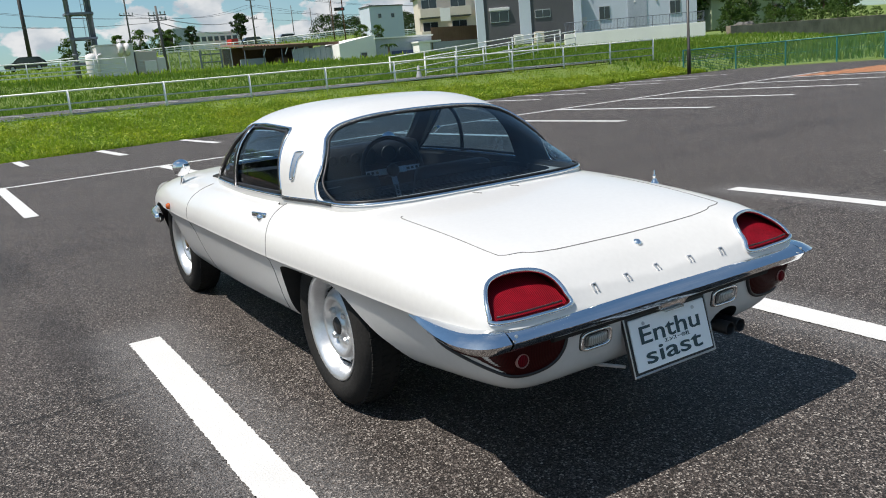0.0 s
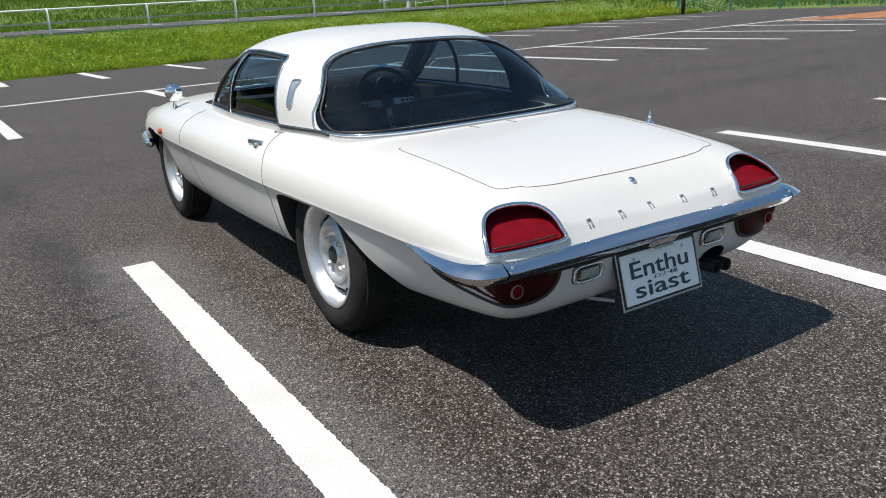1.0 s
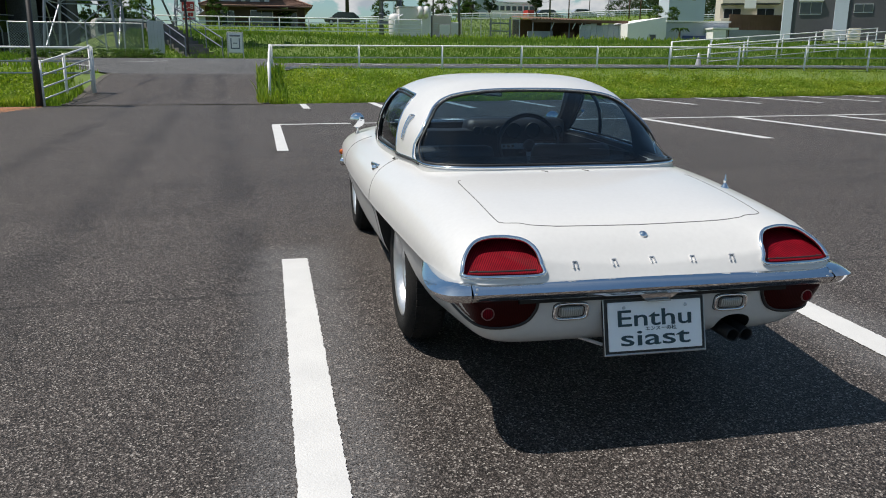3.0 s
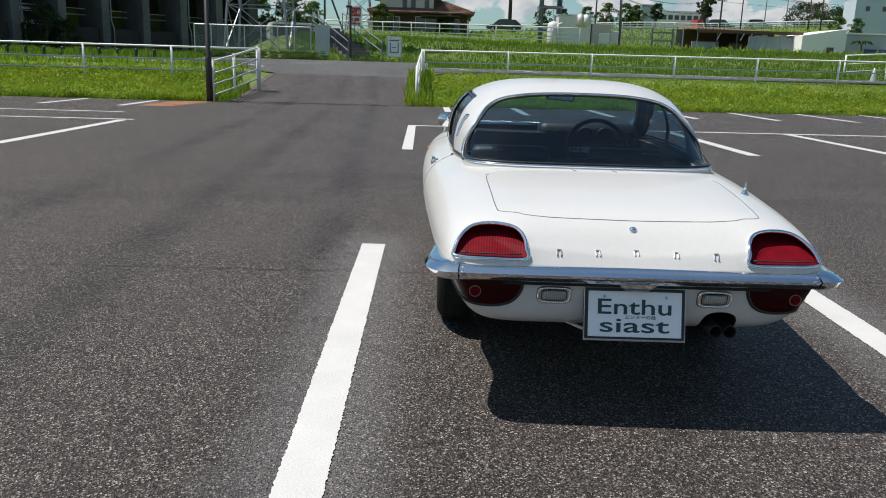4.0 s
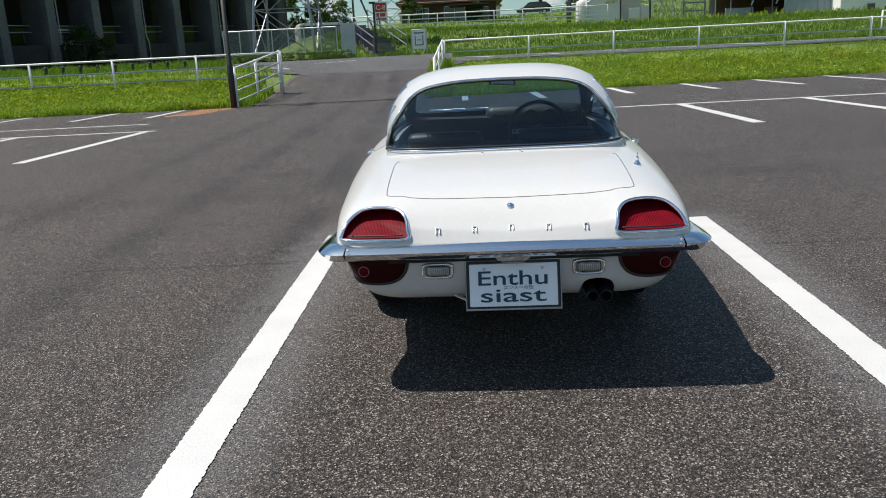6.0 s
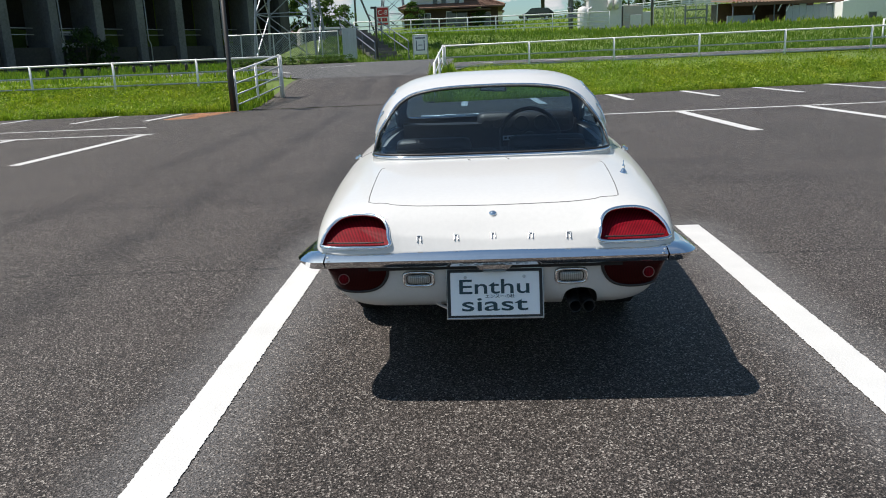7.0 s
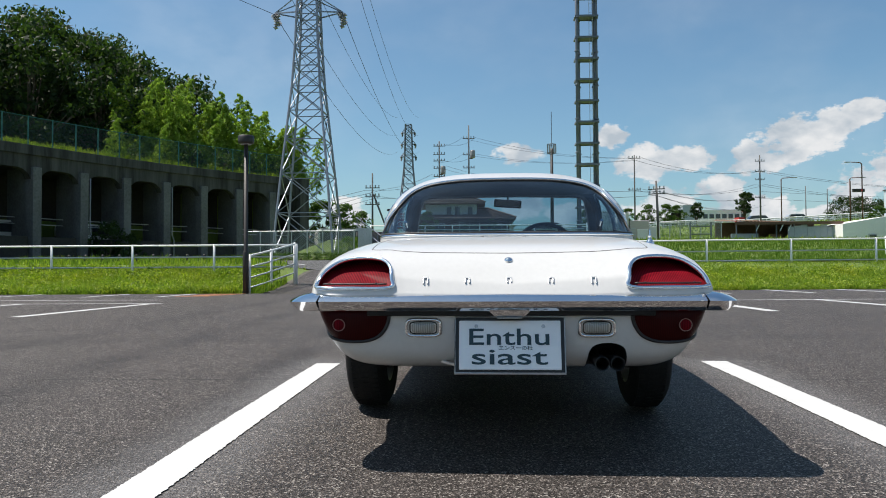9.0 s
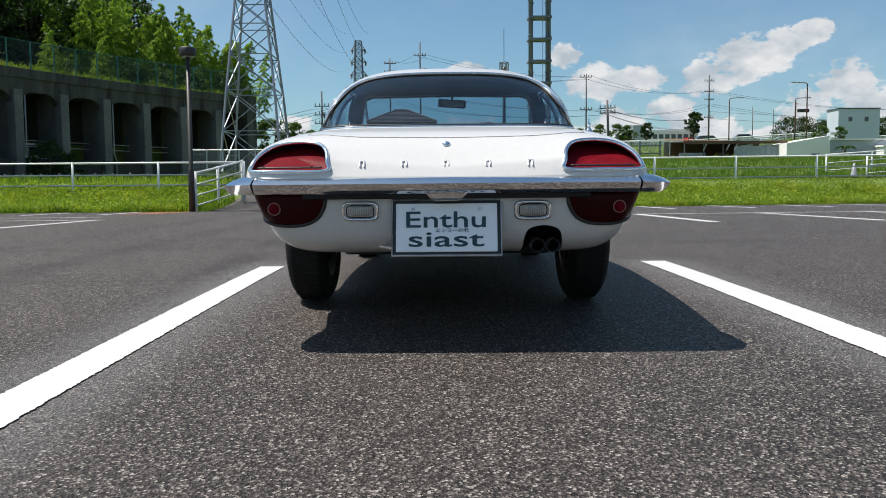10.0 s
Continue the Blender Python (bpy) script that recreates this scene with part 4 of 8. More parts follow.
def build_wheel(parent, x, y, z, side):
    """Steel wheel with its tyre; side: +1 for the outer face towards +x."""
    r = 0.302
    m = Matrix.Translation((x, y, z)) @ Matrix.Rotation(side * math.pi / 2, 4, "Y")
    h = new("wheel")
    h.parent = parent
    h.matrix_local = m
    rw = 0.1975
    prof = [(rw, -0.128), (0.225, -0.136), (0.262, -0.134), (0.287, -0.122), (0.297, -0.106), (r, -0.086), (r, -0.022), (0.297, -0.002), (0.287, 0.014), (0.264, 0.029), (0.235, 0.033), (0.212, 0.022), (rw, 0.012), (rw, -0.128)]
    part("tyre", lathe(prof, 56), RUBBER, h, "black rubber tyre", smooth=True)
    # tread blocks round the shoulder
    bm = bmesh.new()
    for k in range(72):
        a = 2 * math.pi * (k + 0.5) / 72
        for hh in (-0.092, -0.054, -0.016):
            mm = Matrix.Rotation(a + (0.02 if hh == -0.054 else 0), 4, "Z") @ Matrix.Translation((r - 0.001, 0, hh))
            add_box(bm, -0.006, 0.003 if hh == -0.054 else 0.0012, -0.0095, 0.0095, -0.0155, 0.0155, m=mm)
    tr = part("tread", bm, RUBBER, h)
    # rim: flange, well, disc and hub
    rim = [(rw - 0.001, -0.125), (0.186, -0.122), (0.17, -0.06), (0.173, -0.018), (0.183, 0.002), (0.196, 0.012), (0.203, 0.016), (0.204, 0.020), (0.198, 0.023), (0.188, 0.017), (0.178, 0.004), (0.170, -0.012), (0.162, -0.030), (0.158, -0.042)]
    part("rim", lathe(rim, 56), WHEEL, h, "bright silver steel rim", smooth=True)
    disc = [(0.160, -0.046), (0.150, -0.040), (0.135, -0.022), (0.122, -0.008), (0.112, -0.004), (0.102, -0.008), (0.094, -0.022), (0.085, -0.028), (0.060, -0.026), (0.046, -0.020), (0.040, -0.012), (0.036, -0.010), (0.034, -0.03), (0.0, -0.03)]
    part("wheel_disc", lathe(disc, 48), WHEEL, h, "silver pressed steel disc", smooth=True)
    for k in range(12):
        bm = bmesh.new()
        a = 2 * math.pi * k / 12
        mm = Matrix.Rotation(a, 4, "Z") @ Matrix.Translation((0.1435, 0, -0.0315)) @ Matrix.Rotation(radians(52), 4, "Y")
        add_box(bm, -0.009, 0.009, -0.019, 0.019, -0.004, 0.006, bevel=0.003, m=mm)
        part("vent_slot", bm, DARK, h, "dark ventilation slot")
    for k in range(4):
        bm = bmesh.new()
        a = 2 * math.pi * (k + 0.5) / 4
        mm = Matrix.Translation((0.068 * math.cos(a), 0.068 * math.sin(a), -0.028))
        add_lathe(bm, [(0.013, 0), (0.013, 0.014), (0.0095, 0.020), (0.0, 0.022)], 6, mm)
        part("wheel_nut", bm, SATIN, h)
    part("shadow_gap", lathe([(0.157, -0.049), (0.166, -0.037), (0.1695, -0.030), (0.166, -0.050)], 48), DARK, h, "dark gap round the wheel disc", smooth=True)
    cap = [(0.034, -0.03), (0.034, -0.014), (0.030, -0.006), (0.0, -0.005)]
    part("hub_cap", lathe(cap, 24), BLACK if y < 0 else BRASS, h, "dark hub bore" if y < 0 else "greasy brass-coloured hub cap", smooth=True)
    # brake drum behind
    part("brake_drum", lathe([(0.0, -0.075), (0.13, -0.075), (0.135, -0.07), (0.135, -0.13), (0.0, -0.13)], 32), DARK, h)


def sweep_section(path, sections):
    """A bar along path (points in plan, with the outward direction) of closed sections [(out, up)], one a point."""
    bm = bmesh.new()
    rings = []
    n = len(path)
    for i in range(n):
        a, b = Vector(path[max(i - 1, 0)]), Vector(path[min(i + 1, n - 1)])
        d = (b - a)
        d.z = 0
        d.normalize()
        outw = Vector((d.y, -d.x, 0))
        rings.append([bm.verts.new(Vector(path[i]) + outw * o + Vector((0, 0, u))) for o, u in sections[i]])
    for r0, r1 in zip(rings, rings[1:]):
        k = len(r0)
        for j in range(k):
            bm.faces.new((r0[j], r0[(j + 1) % k], r1[(j + 1) % k], r1[j]))
    bm.faces.new(rings[0][::-1])
    bm.faces.new(rings[-1])
    bmesh.ops.recalc_face_normals(bm, faces=bm.faces)
    return bm


def bumper_section(s):
    """Blade bumper: a full rounded upper face that breaks to a sharp lower lip. s scales it."""
    return [(o * s, u * s) for o, u in ((-0.055, 0.0300), (-0.030, 0.0290), (-0.010, 0.0250), (0.008, 0.0185), (0.024, 0.0100), (0.0365, 0.0015),
                                        (0.031, -0.0075), (0.024, -0.0165), (0.017, -0.0240), (0.009, -0.0290), (0.000, -0.0270), (-0.006, -0.014), (-0.014, 0.004), (-0.055, 0.018))]


def build_car():
    car = thing("sports_car", "white two-seat vintage coupe with chrome blade bumper parked in a bay", "car", at=CAR)
    shell = build_shell_mesh()
    tree = bvh_of(shell)
    green = greenhouse_bm()
    gtree = bvh_of(green)

    # tail lamp outlines, in x and z
    up = [(0.379, 0.525), (0.50, 0.523), (0.612, 0.525), (0.620, 0.540), (0.604, 0.575), (0.568, 0.606), (0.52, 0.620), (0.46, 0.622), (0.41, 0.613), (0.384, 0.590), (0.376, 0.555)]
    # lower body, with wheel wells, cabin and exhaust notch cut out
    cab = [(p.x, p.y) for p in rounded([(0.52, -0.70), (0.57, -0.55), (0.575, 0.0), (0.56, 0.30), (0.44, 0.50), (0.0, 0.54), (-0.44, 0.50), (-0.56, 0.30), (-0.575, 0.0), (-0.57, -0.55), (-0.52, -0.70), (0.0, -0.72)], 4)]
    shelf = [(p.x, p.y) for p in rounded([(0.55, -0.60), (0.56, -0.80), (0.50, -1.02), (0.36, -1.13), (0.0, -1.16), (-0.36, -1.13), (-0.50, -1.02), (-0.56, -0.80), (-0.55, -0.60)], 4)]
    cutters = []
    for s in (1, -1):
        a, b = (0.42, 0.95) if s > 0 else (-0.95, -0.42)
        cutters.append(prism(wheel_arch(-1.10, False), "x", a, b))
        cutters.append(prism(wheel_arch(1.10, True), "x", a, b))
    cutters.append(prism(cab, "z", 0.30, 1.2))
    cutters.append(prism(shelf, "z", 0.63, 1.2))
    notch = [(p.x, p.y) for p in rounded([(0.245, 0.20), (0.247, 0.29), (0.262, 0.335), (0.31, 0.348), (0.358, 0.335), (0.373, 0.29), (0.376, 0.20)], 4, closed=False)]
    cutters.append(prism(notch, "y", -2.4, -1.80))
    for s in (1, -1):
        well = [(s * (0.50 + (p.x - 0.50) * 0.97), 0.568 + (p.y - 0.568) * 0.96) for p in rounded(up, 5)]
        cutters.append(prism(well, "y", -2.4, -1.93))
    body_me = cut(shell.copy(), cutters, [PAINT, [DARK] * 4 + [VINYL, VINYL, DARK, DARK_RED, DARK_RED]])
    body = part_mesh("body", body_me, None, car, "glossy white painted body")
    body_me.polygons.foreach_set("use_smooth", [True] * len(body_me.polygons))
    body_me.set_sharp_from_angle(angle=radians(34))

    # roof with window openings
    outer = green
    inner = greenhouse_bm(0.026)
    cuts = [inner, prism(REAR_GLASS, "y", -2.0, -0.62), prism(SCREEN, "y", -0.2, 1.2), prism(side_outline(), "x", 0.30, 1.0), prism(side_outline(), "x", -1.0, -0.30)]
    roof_me = cut(outer.copy(), cuts, [PAINT, [VINYL, BLACK, BLACK, BLACK, BLACK]])
    roof = part_mesh("roof", roof_me, None, car, "white painted hardtop with broad rear pillars")
    roof_me.polygons.foreach_set("use_smooth", [True] * len(roof_me.polygons))
    roof_me.set_sharp_from_angle(angle=radians(30))

    # glazing
    def pane(name, outline3, d, label):
        ob = part(name, surface_patch(gtree, outline3, None, d, -0.010), GLASS, car, label, smooth=True)
        ob.visible_shadow = False
        return ob
    rear = pane("rear_window", [(x, -2.0, z) for x, z in REAR_GLASS], (0, 1, 0), "large curved rear window")
    front = pane("windscreen", [(x, 2.0, z) for x, z in SCREEN], (0, -1, 0), "curved windscreen")
    sides = []
    for s in (1, -1):
        sides.append(pane("side_window", [(s * 1.5, y, z) for y, z in side_outline()], (-s, 0, 0), "flat door window with quarter light"))

    # bright mouldings
    part("moulding", tube(on_surface(gtree, [(x * 1.006, -2.0, 0.9 + (z - 0.9) * 1.025) for x, z in REAR_GLASS], (0, 1, 0), 0.001), 0.0065, 8, closed=True), CHROME, rear, "bright chrome window surround", smooth=True)
    part("window_seal", tube(on_surface(gtree, [(x * 0.985, -2.0, 0.885 + (z - 0.885) * 0.965) for x, z in REAR_GLASS], (0, 1, 0), -0.006), 0.005, 6, closed=True), BLACK, rear, "black rubber window seal", smooth=True)
    part("moulding", tube(on_surface(gtree, [(x * 1.01, 2.0, z) for x, z in SCREEN], (0, -1, 0), 0.001), 0.007, 8, closed=True), CHROME, front, "bright chrome window surround", smooth=True)
    for s, ob in zip((1, -1), sides):
        pts = on_surface(gtree, [(s * 1.5, y, z) for y, z in side_outline()], (-s, 0, 0), -0.002)
        part("moulding", tube(pts, 0.006, 8, closed=True), CHROME, ob, "bright chrome window surround", smooth=True)
        seal = on_surface(gtree, [(s * 1.5, -0.2 + (y + 0.2) * 0.955, 0.88 + (z - 0.88) * 0.90) for y, z in side_outline()], (-s, 0, 0), -0.006)
        part("window_seal", tube(seal, 0.006, 6, closed=True), BLACK, ob, "black rubber window seal", smooth=True)
        bar = on_surface(gtree, [(s * 1.5, -0.115 - 0.05 * k / 8, 0.742 + 0.268 * k / 8) for k in range(9)], (-s, 0, 0), 0.001)
        divider = part("quarter_light_bar", tube(bar, 0.011, 6), BLACK, ob, "black quarter light divider", smooth=True)
        part("divider_trim", tube([p + Vector((s * 0.004, -0.012, 0)) for p in bar], 0.0045, 6), CHROME, divider, "thin chrome edge", smooth=True)
        latch = on_surface(gtree, [(s * 1.5, 0.045, 0.862)], (-s, 0, 0), -0.03)
        if latch:
            lb = bmesh.new()
            add_box(lb, -0.012, 0.012, -0.03, 0.03, -0.009, 0.009, bevel=0.004, m=Matrix.Translation(latch[0]) @ Matrix.Rotation(radians(-30), 4, "X"))
            part("quarter_light_catch", lb, CHROME, ob, "small chrome catch", smooth=True)
        belt = on_surface(gtree, [(s * 1.5, y, 0.7275) for y in spread(-0.668, -1.06, 12)], (-s, 0, 0), 0.001)
        strip = part("belt_joint", tube(belt, 0.0065, 6), BLACK, car, "black joint below the rear pillar", smooth=True)
        part("belt_moulding", tube([p + Vector((0, 0, 0.008)) for p in belt], 0.0035, 6), CHROME, strip, "thin chrome strip", smooth=True)
        # pillar air outlet
        vent_o = rounded([(-0.768, 0.814), (-0.754, 0.807), (-0.740, 0.817), (-0.731, 0.898), (-0.734, 0.911), (-0.772, 0.913), (-0.779, 0.904), (-0.767, 0.885), (-0.769, 0.84)], 4)
        vb = surface_patch(gtree, [(s * 1.5, p.x, p.y) for p in vent_o], None, (-s, 0, 0), 0.002)
        # flat grey patch: the shade on the outlet's white recess, put into the colour
        vent = part("pillar_vent", vb, SATIN, car, "chrome-edged air outlet in the rear pillar, its shaded recess drawn as grey", smooth=True)
        part("vent_frame", tube(on_surface(gtree, [(s * 1.5, p.x, p.y) for p in vent_o], (-s, 0, 0), 0.003), 0.0036, 6, closed=True), CHROME, vent, "chrome frame", smooth=True)

    # panel gaps
    def gap(name, pts, d, on, r=0.0026):
        q = on_surface(on, pts, d, -0.0006)
        if len(q) > 2:
            part(name, tube(q, r, 5), GAP, body, "narrow dark panel gap")
    lid = rounded([(-0.470, -1.425, 2), (-0.485, -1.46, 2), (-0.480, -1.70, 2), (-0.470, -1.93, 2), (-0.455, -1.972, 2), (-0.40, -1.985, 2), (-0.33, -2.003, 2), (0.0, -2.008, 2), (0.33, -2.003, 2), (0.40, -1.985, 2), (0.455, -1.972, 2),
                   (0.470, -1.93, 2), (0.480, -1.70, 2), (0.485, -1.46, 2), (0.470, -1.425, 2)], 6, closed=False)
    gap("boot_lid_gap", lid, (0, 0, -1), tree, 0.0022)
    for s in (1, -1):
        door_r = rounded([(s * 2, -0.670, 0.735), (s * 2, -0.70, 0.70), (s * 2, -0.775, 0.62), (s * 2, -0.80, 0.56), (s * 2, -0.795, 0.50), (s * 2, -0.785, 0.40), (s * 2, -0.765, 0.31), (s * 2, -0.735, 0.278)], 6, closed=False)
        gap("door_gap", door_r, (-s, 0, 0), tree)
        door_f = rounded([(s * 2, 0.33, 0.715), (s * 2, 0.36, 0.66), (s * 2, 0.345, 0.56), (s * 2, 0.29, 0.42), (s * 2, 0.22, 0.30)], 6, closed=False)
        gap("door_gap", door_f, (-s, 0, 0), tree)
        gap("sill_gap", [(s * 2, y, 0.275) for y in spread(-0.735, 0.20, 24)], (-s, 0, 0), tree)
        # handle
        hp, _ = project(tree, (s * 2, -0.62, 0.668), (-s, 0, 0))
        hm = Matrix.Translation(hp + Vector((s * 0.012, 0, 0)))
        hb = bmesh.new()
        add_box(hb, -0.007, 0.008, -0.072, 0.048, -0.010, 0.012, bevel=0.006, m=hm @ Matrix.Rotation(s * radians(-8), 4, "Z"))
        add_lathe(hb, [(0.0, 0.018), (0.013, 0.015), (0.016, 0.0), (0.018, -0.02), (0.0, -0.02)], 16, hm @ Matrix.Translation((0, -0.035, -0.008)) @ Matrix.Rotation(s * math.pi / 2, 4, "Y"))
        part("door_handle", hb, CHROME, car, "chrome pull door handle", smooth=True)
        # side repeater on the front wing
        bp_, _ = project(tree, (s * 2, 0.78, 0.578), (-s, 0, 0))
        part("side_repeater", lathe([(0.0, 0.022), (0.012, 0.019), (0.018, 0.008), (0.019, 0.0), (0.0, -0.002)], 16, Matrix.Translation(bp_) @ Matrix.Rotation(s * math.pi / 2, 4, "Y")), AMBER, car, "small round amber repeater", smooth=True)
        # wing mirror
        mt, _ = project(tree, (s * 0.666, 0.79, 2), (0, 0, -1))
        mb = bmesh.new()
        add_tube(mb, [mt + Vector((0, 0.02, -0.01)), mt + Vector((0, 0.012, 0.03)), mt + Vector((0, 0.01, 0.06))], [0.016, 0.008, 0.008], 10)
        mir = part("wing_mirror", mb, CHROME, car, "round chrome wing mirror on the front wing", smooth=True)
        head = Matrix.Translation(mt + Vector((0, 0.0, 0.088))) @ Matrix.Rotation(radians(90) , 4, "X") @ Matrix.Rotation(s * radians(8), 4, "Y")
        part("mirror_shell", lathe([(0.046, 0.008), (0.048, 0.002), (0.047, -0.012), (0.040, -0.035), (0.024, -0.052), (0.0, -0.058)], 28, head), CHROME, mir, smooth=True)
        part("mirror_glass", lathe([(0.046, 0.0075), (0.035, 0.0125), (0.023, 0.0158), (0.011, 0.0178), (0.0, 0.0184)], 32, head), CHROME, mir, "mirror glass", smooth=True)

    # tail lamps
    low = [(0.386, 0.455), (0.52, 0.457), (0.645, 0.455), (0.648, 0.437), (0.625, 0.398), (0.585, 0.368), (0.53, 0.353), (0.46, 0.354), (0.415, 0.372), (0.391, 0.405), (0.384, 0.435)]
    for s in (1, -1):
        o1 = [(s * p.x, -3.0, p.y) for p in rounded(up, 5)]
        lens = flat_lens([p + Vector((0, 0.012 + 0.066 * smooth01(0.525, 0.62, p.z), 0)) for p in on_surface(tree, [(s * (0.50 + (p.x - 0.50) * 0.97), -3.0, 0.568 + (p.y - 0.568) * 0.96) for p in rounded(up, 5)], (0, 1, 0), 0.0)])
        lamp = part("tail_lamp", lens, RED_LENS, car, "red ribbed tail lamp in a chrome frame", smooth=True)
        part("lamp_frame", tube(on_surface(tree, o1, (0, 1, 0), 0.004), 0.0068, 8, closed=True), CHROME, lamp, "chrome frame", smooth=True)
        for xx in (0.425, 0.578):
            sb = bmesh.new()
            h, _ = project(tree, (s * xx, -3, 0.534), (0, 1, 0))
            add_lathe(sb, [(0.0, 0.004), (0.0034, 0.003), (0.004, 0.0), (0.0, -0.004)], 10, Matrix.Translation(h + Vector((0, 0.008, 0.004))) @ Matrix.Rotation(math.pi / 2, 4, "X"))
            part("lens_screw", sb, BLACK, lamp)
        strip = [(s * x, -3, 0.5325) for x in spread(0.392, 0.60, 22)]
        part("lens_joint", tube([p + Vector((0, 0.010, 0.004)) for p in on_surface(tree, strip, (0, 1, 0), 0.0)], 0.003, 6), BLACK, lamp, "dark joint across the lens foot", smooth=True)
        o2 = [(s * p.x, -3.0, p.y) for p in rounded(low, 5)]
        lower = part("lower_lamp", surface_patch(tree, o2, None, (0, 1, 0), 0.003, 0.010), DARK_RED, car, "dark red lower tail lamp below the bumper", smooth=True)
        part("lamp_frame", tube(on_surface(tree, o2, (0, 1, 0), 0.003), 0.006, 8, closed=True), BLACK, lower, "black rubber seal", smooth=True)
        h, _ = project(tree, (s * 0.545, -3, 0.4065), (0, 1, 0))
        cm = Matrix.Translation(h + Vector((0, -0.012, 0))) @ Matrix.Rotation(math.pi / 2, 4, "X")
        refl = part("reflector", lathe([(0.0, 0.006), (0.016, 0.005), (0.018, 0.001), (0.018, -0.004)], 24, cm), RED_LENS, lower, "round red reflector", smooth=True)
        part("reflector_ring", lathe([(0.0178, 0.002), (0.0178, 0.006), (0.0200, 0.006), (0.0205, 0.0), (0.0205, -0.004)], 28, cm), DULL_RING, refl, "thin dull ring", smooth=True)
        # reversing lamps
        ol = []
        for k in range(48):
            a = 2 * math.pi * k / 48
            ca, sa = math.cos(a), math.sin(a)
            ol.append((s * (0.274 + 0.054 * math.copysign(abs(ca) ** 0.45, ca)), -3.0, 0.397 + 0.0265 * math.copysign(abs(sa) ** 0.45, sa)))
        rev = part("reversing_lamp", surface_patch(tree, ol, None, (0, 1, 0), 0.006, 0.0), SATIN, car, "clear reversing lamp in a chrome frame", smooth=True)
        part("lamp_frame", tube(on_surface(tree, ol, (0, 1, 0), 0.006), 0.0048, 8, closed=True), CHROME, rev, "chrome frame", smooth=True)
        og = [((x - s * 0.274) * 1.07 + s * 0.274, y, (z - 0.397) * 1.13 + 0.397) for x, y, z in ol]
        part("gasket", tube(on_surface(tree, og, (0, 1, 0), 0.0), 0.0018, 6, closed=True), BLACK, rev, "black rubber gasket", smooth=True)
        oi = [((x - s * 0.274) * 0.80 + s * 0.274, y, (z - 0.397) * 0.74 + 0.397) for x, y, z in ol]
        part("lens_well", tube(on_surface(tree, oi, (0, 1, 0), 0.0055), 0.0022, 6, closed=True), DARK, rev, "dark gap round the lens", smooth=True)
        ol2 = [((x - s * 0.274) * 0.68 + s * 0.274, y, (z - 0.397) * 0.62 + 0.397) for x, y, z in ol]
        part("lens", surface_patch(tree, ol2, None, (0, 1, 0), 0.012, 0.006), CLEAR_LENS, rev, "ribbed clear lens", smooth=True)

    # bumper: middle blade and two wrap-round ends
    mid = [(x, -2.178 + 0.010 * (x / 0.6) ** 2, 0.481) for x in spread(-0.60, 0.60, 41)]
    part("bumper", sweep_section(mid, [bumper_section(1.0)] * 41), CHROME, car, "chrome blade bumper", smooth=True).data.set_sharp_from_angle(angle=radians(38))
    bumper_lip = [(x, -2.166, 0.447) for x in spread(-0.45, 0.45, 9)]
    part("bumper_underside", tube(bumper_lip, 0.012, 6), DARK, car)
    for s in (1, -1):
        path = rounded([(s * 0.602, -2.168, 0.481), (s * 0.654, -2.155, 0.480), (s * 0.688, -2.105, 0.480), (s * 0.698, -2.02, 0.482), (s * 0.695, -1.93, 0.486), (s * 0.690, -1.86, 0.490), (s * 0.687, -1.80, 0.492)], 5, closed=False)
        n = len(path)
        secs = []
        for i in range(n):
            u = max(0.0, (i / (n - 1) - 0.18) / 0.82)
            secs.append([(o * (1 - 0.86 * u) - 0.006 * u, z * (1 - 0.62 * u) * (1.0 if z > 0 else 1 - 0.3 * u)) for o, z in bumper_section(1.0)])
        if s < 0:
            path, secs = path[::-1], secs[::-1]
        part("bumper_end", sweep_section([tuple(p) for p in path], secs), CHROME, car, "chrome wrap-round bumper end", smooth=True).data.set_sharp_from_angle(angle=radians(38))
        h = Vector((s * 0.590, -2.198, 0.498))
        part("bumper_bolt", lathe([(0, 0.004), (0.004, 0.003), (0.005, 0)], 10, Matrix.Translation(h) @ Matrix.Rotation(radians(60), 4, "X")), SATIN, car)

    # bootlid lock and five plain bright badges in a row
    h, n = project(tree, (0, -3, 0.612), (0, 1, 0))
    rot = n.to_track_quat("Z", "Y").to_matrix().to_4x4()
    part("boot_lock", lathe([(0.0, 0.008), (0.006, 0.008), (0.008, 0.006), (0.013, 0.004), (0.0145, 0.0), (0.0, -0.004)], 24, Matrix.Translation(h) @ rot), CHROME, car, "round chrome boot lock", smooth=True)
    for k in range(5):
        h, n = project(tree, (-0.266 + 0.133 * k, -3, 0.5455), (0, 1, 0))
        rot = n.to_track_quat("Z", "Y").to_matrix().to_4x4()
        bm = bmesh.new()
        for (x0, x1, z0, z1) in ((-0.0085, 0.0085, 0.0085, 0.0125), (-0.0085, -0.0045, -0.0125, 0.0085), (0.0045, 0.0085, -0.0125, 0.0085)):
            add_box(bm, x0, x1, z0, z1, -0.003, 0.0045, bevel=0.001)
        bmesh.ops.transform(bm, matrix=Matrix.Translation(h) @ rot, verts=bm.verts)
        part("badge", bm, SATIN, car, "small plain chrome badge")

    # number-plate holder with a display plate and its lamp
    tilt = Matrix.Translation((0, -2.170, 0.345)) @ Matrix.Rotation(radians(-14.5), 4, "X")
    bm = bmesh.new()
    add_box(bm, -0.1745, 0.1745, 0.000, 0.014, -0.0925, 0.0925, bevel=0.006, m=tilt)
    holder = part("plate_holder", bm, BLACK, car, "black holder with bright rim")
